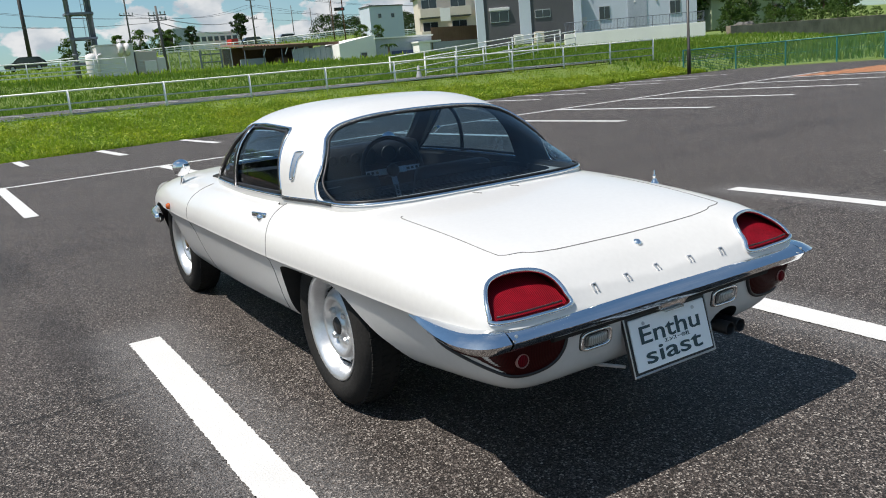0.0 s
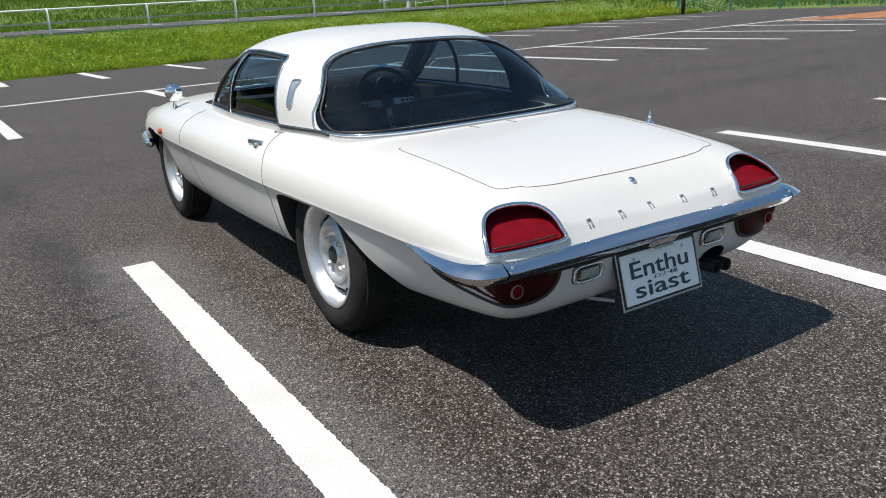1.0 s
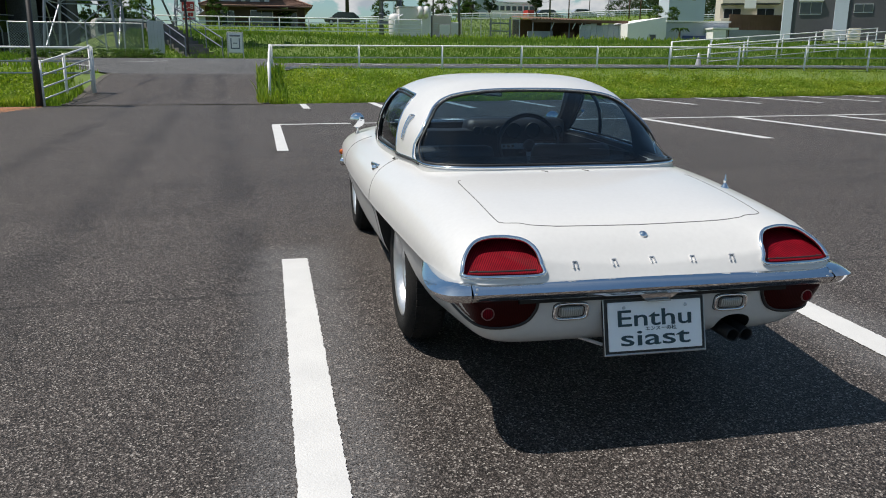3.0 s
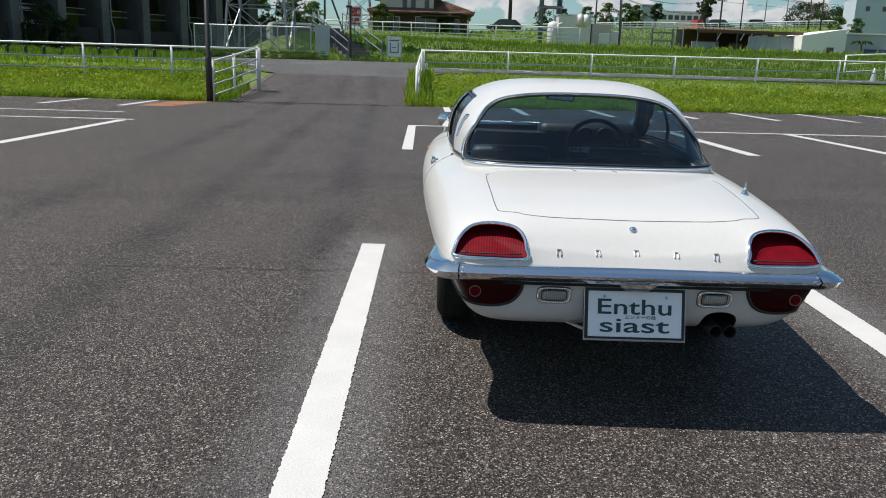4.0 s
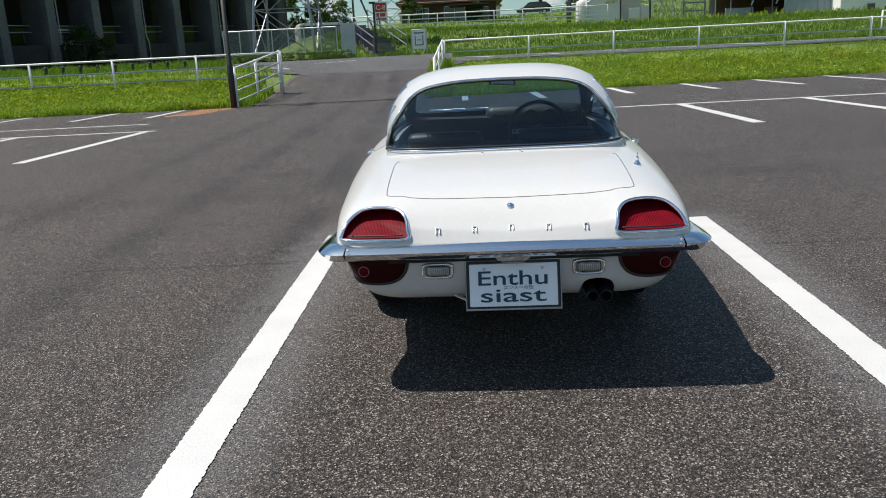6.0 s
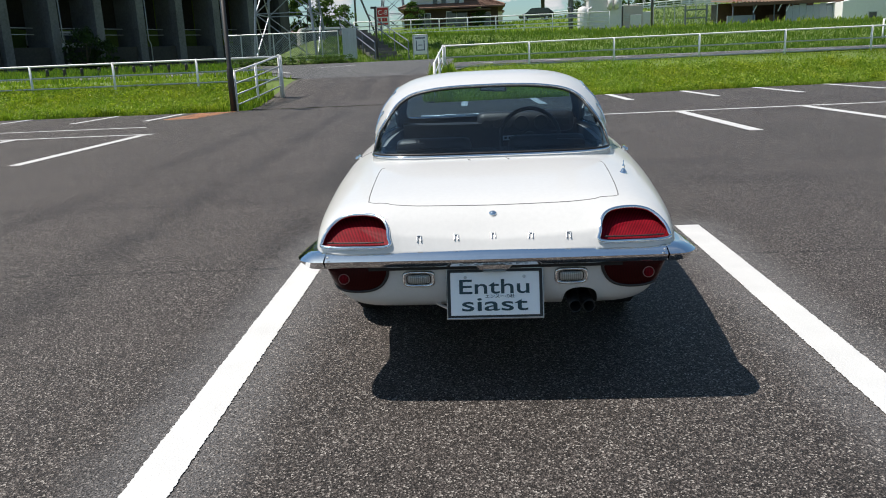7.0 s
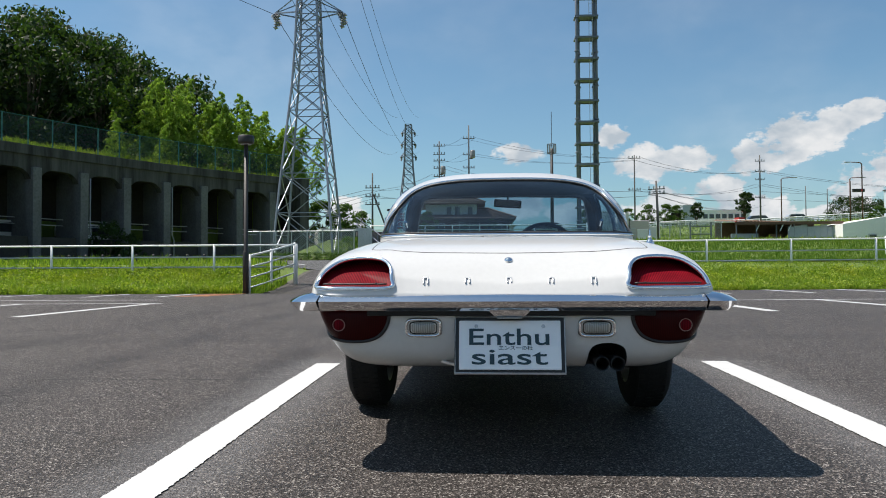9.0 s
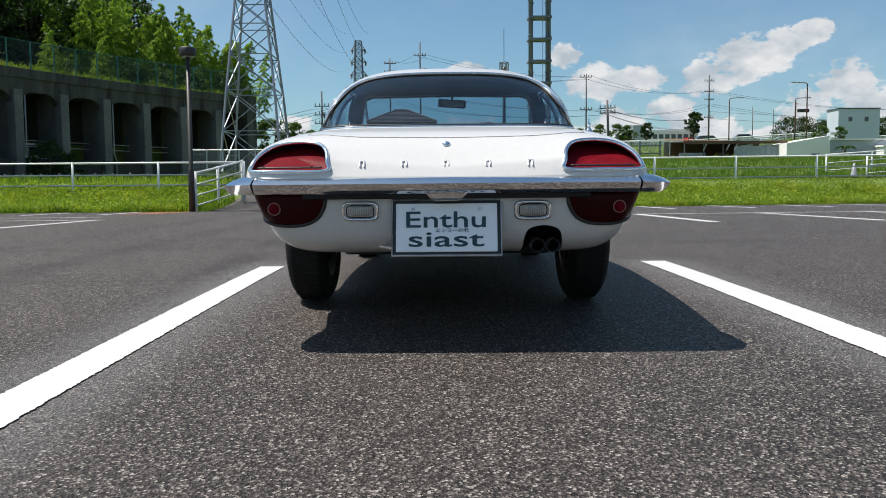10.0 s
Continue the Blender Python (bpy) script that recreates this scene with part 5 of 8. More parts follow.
    rim = [(x, 0.001, z) for x, z in ((-0.1715, -0.0895), (0.1715, -0.0895), (0.1715, 0.0895), (-0.1715, 0.0895))]
    part("plate_rim", tube([tilt @ Vector(p) for p in rim], 0.0042, 6, closed=True), SATIN, holder, "bright metal rim")
    bm = bmesh.new()
    add_box(bm, -0.159, 0.159, -0.006, 0.001, -0.0785, 0.0765, bevel=0.003, m=tilt)
    plate = part("display_plate", bm, PLATE_WHITE, holder, "white display plate with dark green lettering")
    for txt, wide, high, cx, cz, bold in (("Enthu", 0.250, 0.052, -0.002, 0.024, 0.0016), ("siast", 0.236, 0.046, -0.001, -0.040, 0.0016), ("\u30a8\u30f3\u30b9\u30fc\u306e\u675c", 0.106, 0.014, 0.018, -0.0105, 0.0)):
        cu = bpy.data.curves.new("lettering", "FONT")
        cu.body = txt
        cu.size = 0.1
        cu.extrude = 0.0008
        cu.offset = bold * 0.5
        to = new("text", cu)
        dg = bpy.context.evaluated_depsgraph_get()
        dg.update()
        me = bpy.data.meshes.new_from_object(to.evaluated_get(dg))
        bpy.data.objects.remove(to)
        xs_ = [v.co.x for v in me.vertices]
        ys_ = [v.co.y for v in me.vertices]
        sx, sy = wide / (max(xs_) - min(xs_)), high / (max(ys_) - min(ys_))
        fit_box = Matrix.Diagonal((sx, sy, 1, 1)) @ Matrix.Translation((-(max(xs_) + min(xs_)) / 2, -(max(ys_) + min(ys_)) / 2, 0))
        me.transform(tilt @ Matrix.Translation((cx, -0.0070, cz)) @ Matrix.Rotation(math.pi / 2, 4, "X") @ fit_box)
        part_mesh("lettering", me, PLATE_GREEN, plate, "dark green raised lettering")
    for xx in (-0.105, 0.105):
        bm = bmesh.new()
        add_lathe(bm, [(0, 0.004), (0.005, 0.003), (0.006, 0)], 10, tilt @ Matrix.Translation((xx, -0.006, 0.058)) @ Matrix.Rotation(math.pi / 2, 4, "X"))
        part("plate_bolt", bm, SATIN, plate)
    hood = prism([(-0.094, 0.476), (0.094, 0.476), (0.060, 0.448), (0.046, 0.433), (-0.046, 0.433), (-0.060, 0.448)], "y", -2.202, -2.120)
    for v in hood.verts:
        v.co.y += (0.476 - v.co.z) * 0.45 if v.co.y < -2.16 else 0.0
    bmesh.ops.bevel(hood, geom=list(hood.edges), offset=0.004, segments=2, affect="EDGES")
    lamp = part("plate_lamp", hood, CHROME, car, "chrome plate lamp hood under the bumper")
    part("lens", box(-0.040, 0.040, -2.190, -2.135, 0.4275, 0.4325, bevel=0.002), CLEAR_LENS, lamp, "small clear lens")
    for s in (-1,):
        part("holder_strut", tube([(s * 0.16, -2.14, 0.276), (s * 0.27, -2.02, 0.29)], 0.006, 6), SATIN, car, "thin metal strut")

    # exhaust
    for xx in (0.288, 0.336):
        bm = bmesh.new()
        add_lathe(bm, [(0.0215, -0.30), (0.0225, 0.0), (0.0215, 0.004), (0.0195, 0.0), (0.0185, -0.12), (0.0, -0.12)], 24, Matrix.Translation((xx, -2.155, 0.285)) @ Matrix.Rotation(math.pi / 2, 4, "X"))
        part("exhaust_pipe", bm, BLACK, car, "blackened exhaust tail pipe", smooth=True)

    # aerial on the rear wing
    h, _ = project(tree, (0.545, -1.606, 2), (0, 0, -1))
    part("aerial", lathe([(0.0165, -0.004), (0.016, 0.003), (0.011, 0.008), (0.0085, 0.014), (0.0055, 0.017), (0.0055, 0.024), (0.0075, 0.026), (0.0045, 0.032), (0.002, 0.040), (0.0024, 0.050), (0.0, 0.053)], 18, Matrix.Translation(h)), CHROME, car, "retracted chrome aerial", smooth=True)
    for xx in (-0.10, 0.075):
        h, _ = project(tree, (xx, -1.335, 2), (0, 0, -1))
        part("washer_nick", box(-0.0015, 0.0015, -0.022, 0.022, -0.002, 0.002, m=Matrix.Translation(h) @ Matrix.Rotation(radians(18), 4, "Z")), GAP, car)

    # wheels
    for s in (1, -1):
        build_wheel(car, s * 0.645, -1.128, 0.2855, s)
        build_wheel(car, s * 0.645, 1.09, 0.300, s)
    # underbody, axle and bumper front
    part("axle", tube([(-0.6, -1.10, 0.27), (0.6, -1.10, 0.27)], 0.035, 10), DARK, car)
    part("underfloor", box(-0.42, 0.42, -1.45, 1.7, 0.205, 0.24, bevel=0.015), DARK, car)
    fb = rounded([(-0.72, 1.35, 0.44), (-0.66, 1.72, 0.44), (-0.45, 1.98, 0.44), (0.0, 2.07, 0.44), (0.45, 1.98, 0.44), (0.66, 1.72, 0.44), (0.72, 1.35, 0.44)], 6, closed=False)
    part("front_bumper", tube(fb, 0.03, 8), CHROME, car, "slim chrome front bumper", smooth=True)
    for s in (1, -1):
        bm = lathe([(0.0, 0.03), (0.05, 0.022), (0.075, 0.0), (0.078, -0.02), (0.0, -0.02)], 24, Matrix.Translation((s * 0.55, 1.80, 0.54)) @ Matrix.Rotation(radians(-80), 4, "X"))
        part("headlamp", bm, CLEAR_LENS, car, "round headlamp", smooth=True)

    build_interior(car)
    return car


def build_interior(car):
    """Black cabin: dashboard, wheel, two seats, shelf, mirror and wipers."""
    dash = rounded([(0.56, 0.30), (0.30, 0.22), (0.0, 0.20), (-0.30, 0.22), (-0.56, 0.30)], 6, closed=False)
    bm = bmesh.new()
    rows = []
    for p in dash:
        hood = 0.0
        prof = [(0.26, 0.735), (0.06, 0.765 + hood * 0.4), (0.0, 0.770 + hood), (-0.035, 0.758 + hood), (-0.03, 0.70), (-0.02, 0.62), (0.02, 0.55), (0.26, 0.50)]
        rows.append([bm.verts.new((p.x, p.y + o, z)) for o, z in prof])
    for a, b in zip(rows, rows[1:]):
        for k in range(len(a)):
            bm.faces.new((a[k], a[(k + 1) % len(a)], b[(k + 1) % len(b)], b[k]))
    bm.faces.new(rows[0])
    bm.faces.new(rows[-1][::-1])
    bmesh.ops.recalc_face_normals(bm, faces=bm.faces)
    d = part("dashboard", bm, VINYL, car, "black vinyl dashboard with round dials", smooth=True)
    d.data.set_sharp_from_angle(angle=radians(40))
    bm = bmesh.new()
    add_box(bm, -0.08, 0.54, 0.165, 0.34, 0.690, 0.825, bevel=0.052)
    part("instrument_pod", bm, VINYL, d, "rounded black instrument pod", smooth=True)
    for x, r in ((0.205, 0.046), (0.325, 0.046), (0.415, 0.026), (0.48, 0.026), (0.115, 0.026), (0.045, 0.026), (-0.02, 0.026)):
        m = Matrix.Translation((x, 0.158, 0.755)) @ Matrix.Rotation(math.pi / 2, 4, "X")
        g = part("dial", lathe([(r * 0.85, -0.004), (r * 0.9, 0.006), (r, 0.008), (r * 1.05, 0.0)], 20, m), VINYL, d, "round dial with a dark bezel", smooth=True)
        part("dial_face", lathe([(0.0, -0.003), (r * 0.88, -0.003)], 20, m), BLACK, g)
    # steering wheel on the right-hand side
    sm = Matrix.Translation((0.245, -0.03, 0.685)) @ Matrix.Rotation(radians(72), 4, "X")
    bm = bmesh.new()
    add_tube(bm, [(0.178 * math.cos(2 * math.pi * k / 40), 0.178 * math.sin(2 * math.pi * k / 40), 0) for k in range(40)], 0.0125, 8, closed=True)
    bmesh.ops.transform(bm, matrix=sm, verts=bm.verts)
    sw = part("steering_wheel", bm, BLACK, car, "three-spoke wheel with a black rim and drilled metal spokes", smooth=True)
    for a in (180, 0, 270):
        q = sm @ Matrix.Rotation(radians(a), 4, "Z")
        bm = bmesh.new()
        add_box(bm, 0.03, 0.085, -0.017, 0.017, -0.013, -0.010, bevel=0.001, m=q)
        add_box(bm, 0.085, 0.17, -0.014, -0.007, -0.011, -0.006, m=q)
        add_box(bm, 0.085, 0.17, 0.007, 0.014, -0.011, -0.006, m=q)
        for x in (0.108, 0.134, 0.16):
            add_box(bm, x - 0.004, x + 0.004, -0.008, 0.008, -0.011, -0.007, m=q)
        part("spoke", bm, SATIN, sw, "drilled bright metal spoke")
    part("hub", lathe([(0.0, 0.018), (0.028, 0.014), (0.036, 0.0), (0.034, -0.03), (0.0, -0.03)], 24, sm), BLACK, sw, smooth=True)
    part("steering_column", tube([sm @ Vector((0, 0, -0.02)), (0.26, 0.30, 0.62)], 0.025, 10), BLACK, car)
    # seats
    for x in (-0.31, 0.31):
        bm = bmesh.new()
        add_box(bm, x - 0.22, x + 0.22, -0.42, 0.02, 0.36, 0.47, bevel=0.04)
        seat = part("seat", bm, VINYL, car, "black vinyl bucket seat", smooth=True)
        bm = bmesh.new()
        m = Matrix.Translation((x, -0.42, 0.42)) @ Matrix.Rotation(radians(20), 4, "X")
        add_box(bm, -0.21, 0.21, -0.06, 0.04, 0.0, 0.345, bevel=0.045, m=m)
        part("backrest", bm, VINYL, seat, smooth=True)
    # mirror, wipers, sun visors
    bm = bmesh.new()
    mm = Matrix.Translation((0.03, 0.10, 0.985)) @ Matrix.Rotation(radians(4), 4, "Y")
    add_box(bm, -0.083, 0.083, -0.008, 0.022, -0.024, 0.024, bevel=0.010, m=mm)
    rv = part("rear_view_mirror", bm, BLACK, car, "black-backed interior mirror", smooth=True)
    part("stem", tube([mm @ Vector((0, 0.01, 0.02)), (0.03, 0.10, 1.055)], 0.006, 8), BLACK, rv)
    part("mirror_glass", box(-0.074, 0.074, -0.0105, -0.008, -0.018, 0.018, bevel=0.004, m=mm), CHROME, rv, "mirror glass")
    for x0, x1 in ((0.12, -0.30), (0.42, 0.0)):
        bm = bmesh.new()
        add_tube(bm, [(x0, 0.60, 0.742), (x0 - 0.03, 0.575, 0.765), (x1, 0.50, 0.80)], 0.006, 6)
        add_tube(bm, [(x1 + 0.22, 0.525, 0.792), (x1 - 0.16, 0.50, 0.797)], 0.006, 6)
        part("wiper", bm, SATIN, car, "wiper arm and blade", smooth=True)
    for s in (1, -1):
        bm = bmesh.new()
        add_tube(bm, [(s * 0.57, -0.56, 0.62), (s * 0.585, -0.50, 0.64), (s * 0.585, 0.10, 0.64)], 0.025, 8)
        part("door_armrest", bm, VINYL, car, smooth=True)


build_car()


# ---- lamps, viaduct, pylons and poles ----
def streaked(name, c1, c2):
    """Concrete with dark rain streaks running down it."""
    m, nt, b = node_mat(name)
    tc = nt.nodes.new("ShaderNodeTexCoord")
    mp = nt.nodes.new("ShaderNodeMapping")
    mp.inputs["Scale"].default_value = (1.6, 1.6, 0.16)
    nt.links.new(tc.outputs["Object"], mp.inputs[0])
    n1 = nt.nodes.new("ShaderNodeTexNoise")
    n1.inputs["Scale"].default_value = 1.0
    n1.inputs["Detail"].default_value = 7
    n1.inputs["Roughness"].default_value = 0.65
    nt.links.new(mp.outputs[0], n1.inputs["Vector"])
    n2 = nt.nodes.new("ShaderNodeTexNoise")
    n2.inputs["Scale"].default_value = 7.0
    n2.inputs["Detail"].default_value = 4
    nt.links.new(tc.outputs["Object"], n2.inputs["Vector"])
    ramp = nt.nodes.new("ShaderNodeValToRGB")
    ramp.color_ramp.elements[0].position = 0.36
    ramp.color_ramp.elements[0].color = (*c2, 1)
    ramp.color_ramp.elements[1].position = 0.66
    ramp.color_ramp.elements[1].color = (*c1, 1)
    nt.links.new(n1.outputs["Fac"], ramp.inputs[0])
    nt.links.new(ramp.outputs[0], b.inputs["Base Color"])
    b.inputs["Roughness"].default_value = 0.92
    bump_of(nt, b, n2.outputs["Fac"], 0.3)
    return m


DARK_STEEL = surface("dark_brown_steel", (0.020, 0.018, 0.016), (0.035, 0.031, 0.027), rough=0.5, scale=3, fine=50, bump=0.05)
RUST_STEEL = surface("brown_painted_steel", (0.10, 0.045, 0.03), (0.16, 0.07, 0.045), rough=0.6, scale=1, fine=20, bump=0.05)
POLE_GREY = surface("pole_concrete", (0.085, 0.082, 0.08), (0.14, 0.135, 0.13), rough=0.85, scale=0.7, fine=12, bump=0.2)
TOWER_GREY = surface("slate_painted_steel", (0.11, 0.13, 0.165), (0.16, 0.18, 0.22), rough=0.5, scale=0.8, fine=15, bump=0.05)
GREEN_STEEL = surface("green_coated_steel", (0.015, 0.11, 0.10), (0.025, 0.16, 0.145), rough=0.5, scale=2, fine=30, bump=0.02)
WIRE = surface("cable_black", (0.03, 0.03, 0.032), (0.045, 0.045, 0.047), rough=0.6, scale=2, fine=30, bump=0.0)
PORCELAIN = surface("grey_porcelain", (0.22, 0.23, 0.24), (0.32, 0.33, 0.34), rough=0.25, scale=4, fine=40, bump=0.0)
WALL_WHITE = surface("white_render", (0.76, 0.76, 0.74), (0.84, 0.84, 0.82), rough=0.85, scale=0.5, fine=8, bump=0.1)
WALL_BEIGE = surface("beige_render", (0.58, 0.52, 0.44), (0.66, 0.60, 0.52), rough=0.85, scale=0.4, fine=8, bump=0.1)
WALL_BLUE = surface("blue_grey_siding", (0.48, 0.54, 0.62), (0.55, 0.61, 0.69), rough=0.7, scale=0.4, fine=9, bump=0.08)
WALL_DARK = surface("charcoal_siding", (0.075, 0.075, 0.085), (0.10, 0.10, 0.11), rough=0.7, scale=0.5, fine=9, bump=0.1)
WALL_BROWN = surface("dark_brown_wall", (0.05, 0.03, 0.02), (0.09, 0.055, 0.035), rough=0.8, scale=0.8, fine=12, bump=0.15)
WOOD_FENCE = surface("brown_board", (0.13, 0.075, 0.045), (0.19, 0.115, 0.07), rough=0.8, scale=1.2, fine=18, bump=0.2)
ROOF_TILE = surface("brown_roof_tile", (0.15, 0.085, 0.06), (0.23, 0.135, 0.10), rough=0.7, scale=1.0, fine=10, bump=0.25, per_object=0.12)
RUST = surface("rusty_sheet", (0.10, 0.055, 0.035), (0.17, 0.10, 0.065), rough=0.8, scale=0.8, fine=9, bump=0.2)
SHEET = surface("blue_grey_sheet", (0.30, 0.34, 0.40), (0.40, 0.44, 0.50), rough=0.55, scale=0.8, fine=10, bump=0.1)
CABINET = surface("pale_grey_cabinet", (0.60, 0.59, 0.60), (0.70, 0.69, 0.69), rough=0.5, scale=0.7, fine=10, bump=0.05)
PINK_GREY = surface("pinkish_grey_cabinet", (0.42, 0.37, 0.36), (0.50, 0.45, 0.43), rough=0.6, scale=0.7, fine=10, bump=0.05)
RETAIN = surface("mossy_retaining_wall", (0.14, 0.115, 0.09), (0.33, 0.28, 0.23), rough=0.95, scale=0.8, fine=9, bump=0.35)
PANE = surface("window_pane", (0.02, 0.025, 0.03), (0.04, 0.045, 0.05), rough=0.08, scale=0.6, fine=3, bump=0.0, spec=0.8)
FRAME = surface("aluminium_frame", (0.45, 0.45, 0.45), (0.6, 0.6, 0.6), rough=0.4, metal=0.6, scale=3, fine=20, bump=0.0)
PALE_CONCRETE = surface("pale_weathered_concrete", (0.085, 0.086, 0.090), (0.165, 0.166, 0.172), rough=0.9, scale=0.5, fine=7, bump=0.3)
STAINED = streaked("rain_streaked_concrete", (0.085, 0.084, 0.082), (0.020, 0.0195, 0.0185))
# concrete darkened so that its colour holds the shade inside the viaduct bays
BAY_SHADE = surface("bay_shade_concrete", (0.022, 0.022, 0.021), (0.046, 0.044, 0.041), rough=0.95, scale=0.4, fine=6, bump=0.2)
BARK = surface("bark", (0.06, 0.045, 0.03), (0.11, 0.085, 0.06), rough=0.95, scale=4, fine=25, bump=0.4)
SIGN_RED = surface("sign_red", (0.45, 0.03, 0.03), (0.52, 0.05, 0.04), rough=0.5, scale=3, fine=20, bump=0.0)


def leaf_mat(name, c1, c2, c3, patches=None):
    """Leaves: each one its own tone, a little light passing through."""
    m, nt, b = node_mat(name)
    geo = nt.nodes.new("ShaderNodeNewGeometry")
    ramp = nt.nodes.new("ShaderNodeValToRGB")
    ramp.color_ramp.elements[0].color = (*c1, 1)
    ramp.color_ramp.elements[1].color = (*c3, 1)
    e = ramp.color_ramp.elements.new(0.5)
    e.color = (*c2, 1)
    nt.links.new(geo.outputs["Random Per Island"], ramp.inputs[0])
    tone = ramp.outputs[0]
    if patches:
        tc = nt.nodes.new("ShaderNodeTexCoord")
        nz = nt.nodes.new("ShaderNodeTexNoise")
        nz.inputs["Scale"].default_value = 0.75
        nz.inputs["Detail"].default_value = 5
        nt.links.new(tc.outputs["Object"], nz.inputs["Vector"])
        sp = nt.nodes.new("ShaderNodeMapRange")
        sp.inputs["From Min"].default_value = 0.42
        sp.inputs["From Max"].default_value = 0.66
        nt.links.new(nz.outputs["Fac"], sp.inputs["Value"])
        pm = nt.nodes.new("ShaderNodeMix")
        pm.data_type, pm.blend_type = "RGBA", "MULTIPLY"
        nt.links.new(sp.outputs[0], pm.inputs[0])
        nt.links.new(tone, pm.inputs[6])
        pm.inputs[7].default_value = (*patches, 1)
        tone = pm.outputs[2]
    nt.links.new(tone, b.inputs["Base Color"])
    b.inputs["Roughness"].default_value = 0.55
    b.inputs["Specular IOR Level"].default_value = 0.25
    tl = nt.nodes.new("ShaderNodeBsdfTranslucent")
    br = nt.nodes.new("ShaderNodeMix")
    br.data_type, br.blend_type = "RGBA", "MULTIPLY"
    br.inputs[0].default_value = 1.0
    br.inputs[7].default_value = (1.3, 1.5, 0.6, 1)
    nt.links.new(tone, br.inputs[6])
    nt.links.new(br.outputs[2], tl.inputs["Color"])
    ms = nt.nodes.new("ShaderNodeMixShader")
    ms.inputs[0].default_value = 0.38
    nt.links.new(b.outputs[0], ms.inputs[1])
    nt.links.new(tl.outputs[0], ms.inputs[2])
    nt.links.new(ms.outputs[0], nt.nodes["Material Output"].inputs["Surface"])
    return m


GRASS = leaf_mat("grass_blades", (0.095, 0.165, 0.016), (0.178, 0.275, 0.028), (0.295, 0.365, 0.06), patches=(1.25, 1.05, 0.9))
BANK_GRASS = leaf_mat("bank_grass_blades", (0.055, 0.115, 0.014), (0.10, 0.185, 0.024), (0.17, 0.25, 0.045), patches=(1.25, 1.05, 0.9))
LEAF_WEED = leaf_mat("verge_weed_leaves", (0.090, 0.16, 0.018), (0.20, 0.29, 0.03), (0.335, 0.395, 0.06), patches=(1.2, 1.05, 0.9))
LEAF_DARK = leaf_mat("dark_leaves", (0.012, 0.028, 0.008), (0.024, 0.048, 0.013), (0.045, 0.075, 0.018))
LEAF_BAMBOO = leaf_mat("bamboo_leaves", (0.08, 0.15, 0.025), (0.24, 0.36, 0.055), (0.46, 0.56, 0.12))
LEAF_MID = leaf_mat("shrub_leaves", (0.025, 0.055, 0.012), (0.05, 0.10, 0.02), (0.09, 0.14, 0.03))


def net_mat(name, col, cover):
    """Wire netting seen from afar: thin diagonal wires over clear gaps."""
    m, nt, b = node_mat(name)
    tc = nt.nodes.new("ShaderNodeTexCoord")
    outs = []
    for ang in (45, -45):
        mp = nt.nodes.new("ShaderNodeMapping")
        mp.inputs["Rotation"].default_value = (0, radians(ang), radians(ang))
        nt.links.new(tc.outputs["Object"], mp.inputs[0])
        wv = nt.nodes.new("ShaderNodeTexWave")
        wv.inputs["Scale"].default_value = 5.0
        nt.links.new(mp.outputs[0], wv.inputs["Vector"])
        outs.append(wv.outputs["Fac"])
    mx = nt.nodes.new("ShaderNodeMath")
    mx.operation = "MAXIMUM"
    nt.links.new(outs[0], mx.inputs[0])
    nt.links.new(outs[1], mx.inputs[1])
    th = nt.nodes.new("ShaderNodeMapRange")
    th.inputs["From Min"].default_value = 1 - cover
    th.inputs["From Max"].default_value = 1.0
    nt.links.new(mx.outputs[0], th.inputs["Value"])
    tr = nt.nodes.new("ShaderNodeBsdfTransparent")
    ms = nt.nodes.new("ShaderNodeMixShader")
    b.inputs["Base Color"].default_value = (*col, 1)
    b.inputs["Roughness"].default_value = 0.6
    nt.links.new(th.outputs[0], ms.inputs[0])
    nt.links.new(tr.outputs[0], ms.inputs[1])
    nt.links.new(b.outputs[0], ms.inputs[2])
    nt.links.new(ms.outputs[0], nt.nodes["Material Output"].inputs["Surface"])
    return m


NET_GREEN = net_mat("green_netting", (0.02, 0.09, 0.07), 0.14)
NET_DARK = net_mat("dark_netting", (0.02, 0.05, 0.045), 0.13)
NET_GREY = net_mat("grey_netting", (0.25, 0.27, 0.28), 0.2)


def build_lamp(x, y, z0, h, label):
    t = thing("lamp_post", label, "lamp post", group="lamp posts", at=pose(x, y, z0))
    part("pole", lathe([(0.0, -0.2), (0.085, -0.2), (0.085, 1.15), (0.075, 1.18), (0.062, 1.2), (0.058, h - 0.15), (0.0, h - 0.15)], 14), DARK_STEEL, t, "slim dark brown steel pole", smooth=True)
    part("lamp_head", lathe([(0.0, h - 0.2), (0.13, h - 0.19), (0.215, h - 0.17), (0.225, h - 0.14), (0.225, h + 0.02), (0.205, h + 0.045), (0.0, h + 0.06)], 24), DARK_STEEL, t, "flat round lamp head", smooth=True)
    part("diffuser", lathe([(0.0, h - 0.215), (0.15, h - 0.205), (0.16, h - 0.192)], 24), PORCELAIN, t, "pale lamp glass")
    return t


build_lamp(-6.55, 16.95, 0.0, 4.38, "dark brown lamp post beside the ramp railing")
build_lamp(28.5, 21.25, 0.0, 4.6, "dark brown lamp post by the green netting fence")


def frame_of(a, b, z):
    """Pose with x along a to b, y to its left, origin at a."""
    d = Vector((b[0] - a[0], b[1] - a[1], 0)).normalized()
    m = Matrix(((d.x, -d.y, 0, a[0]), (d.y, d.x, 0, a[1]), (0, 0, 1, z), (0, 0, 0, 1)))
    return m


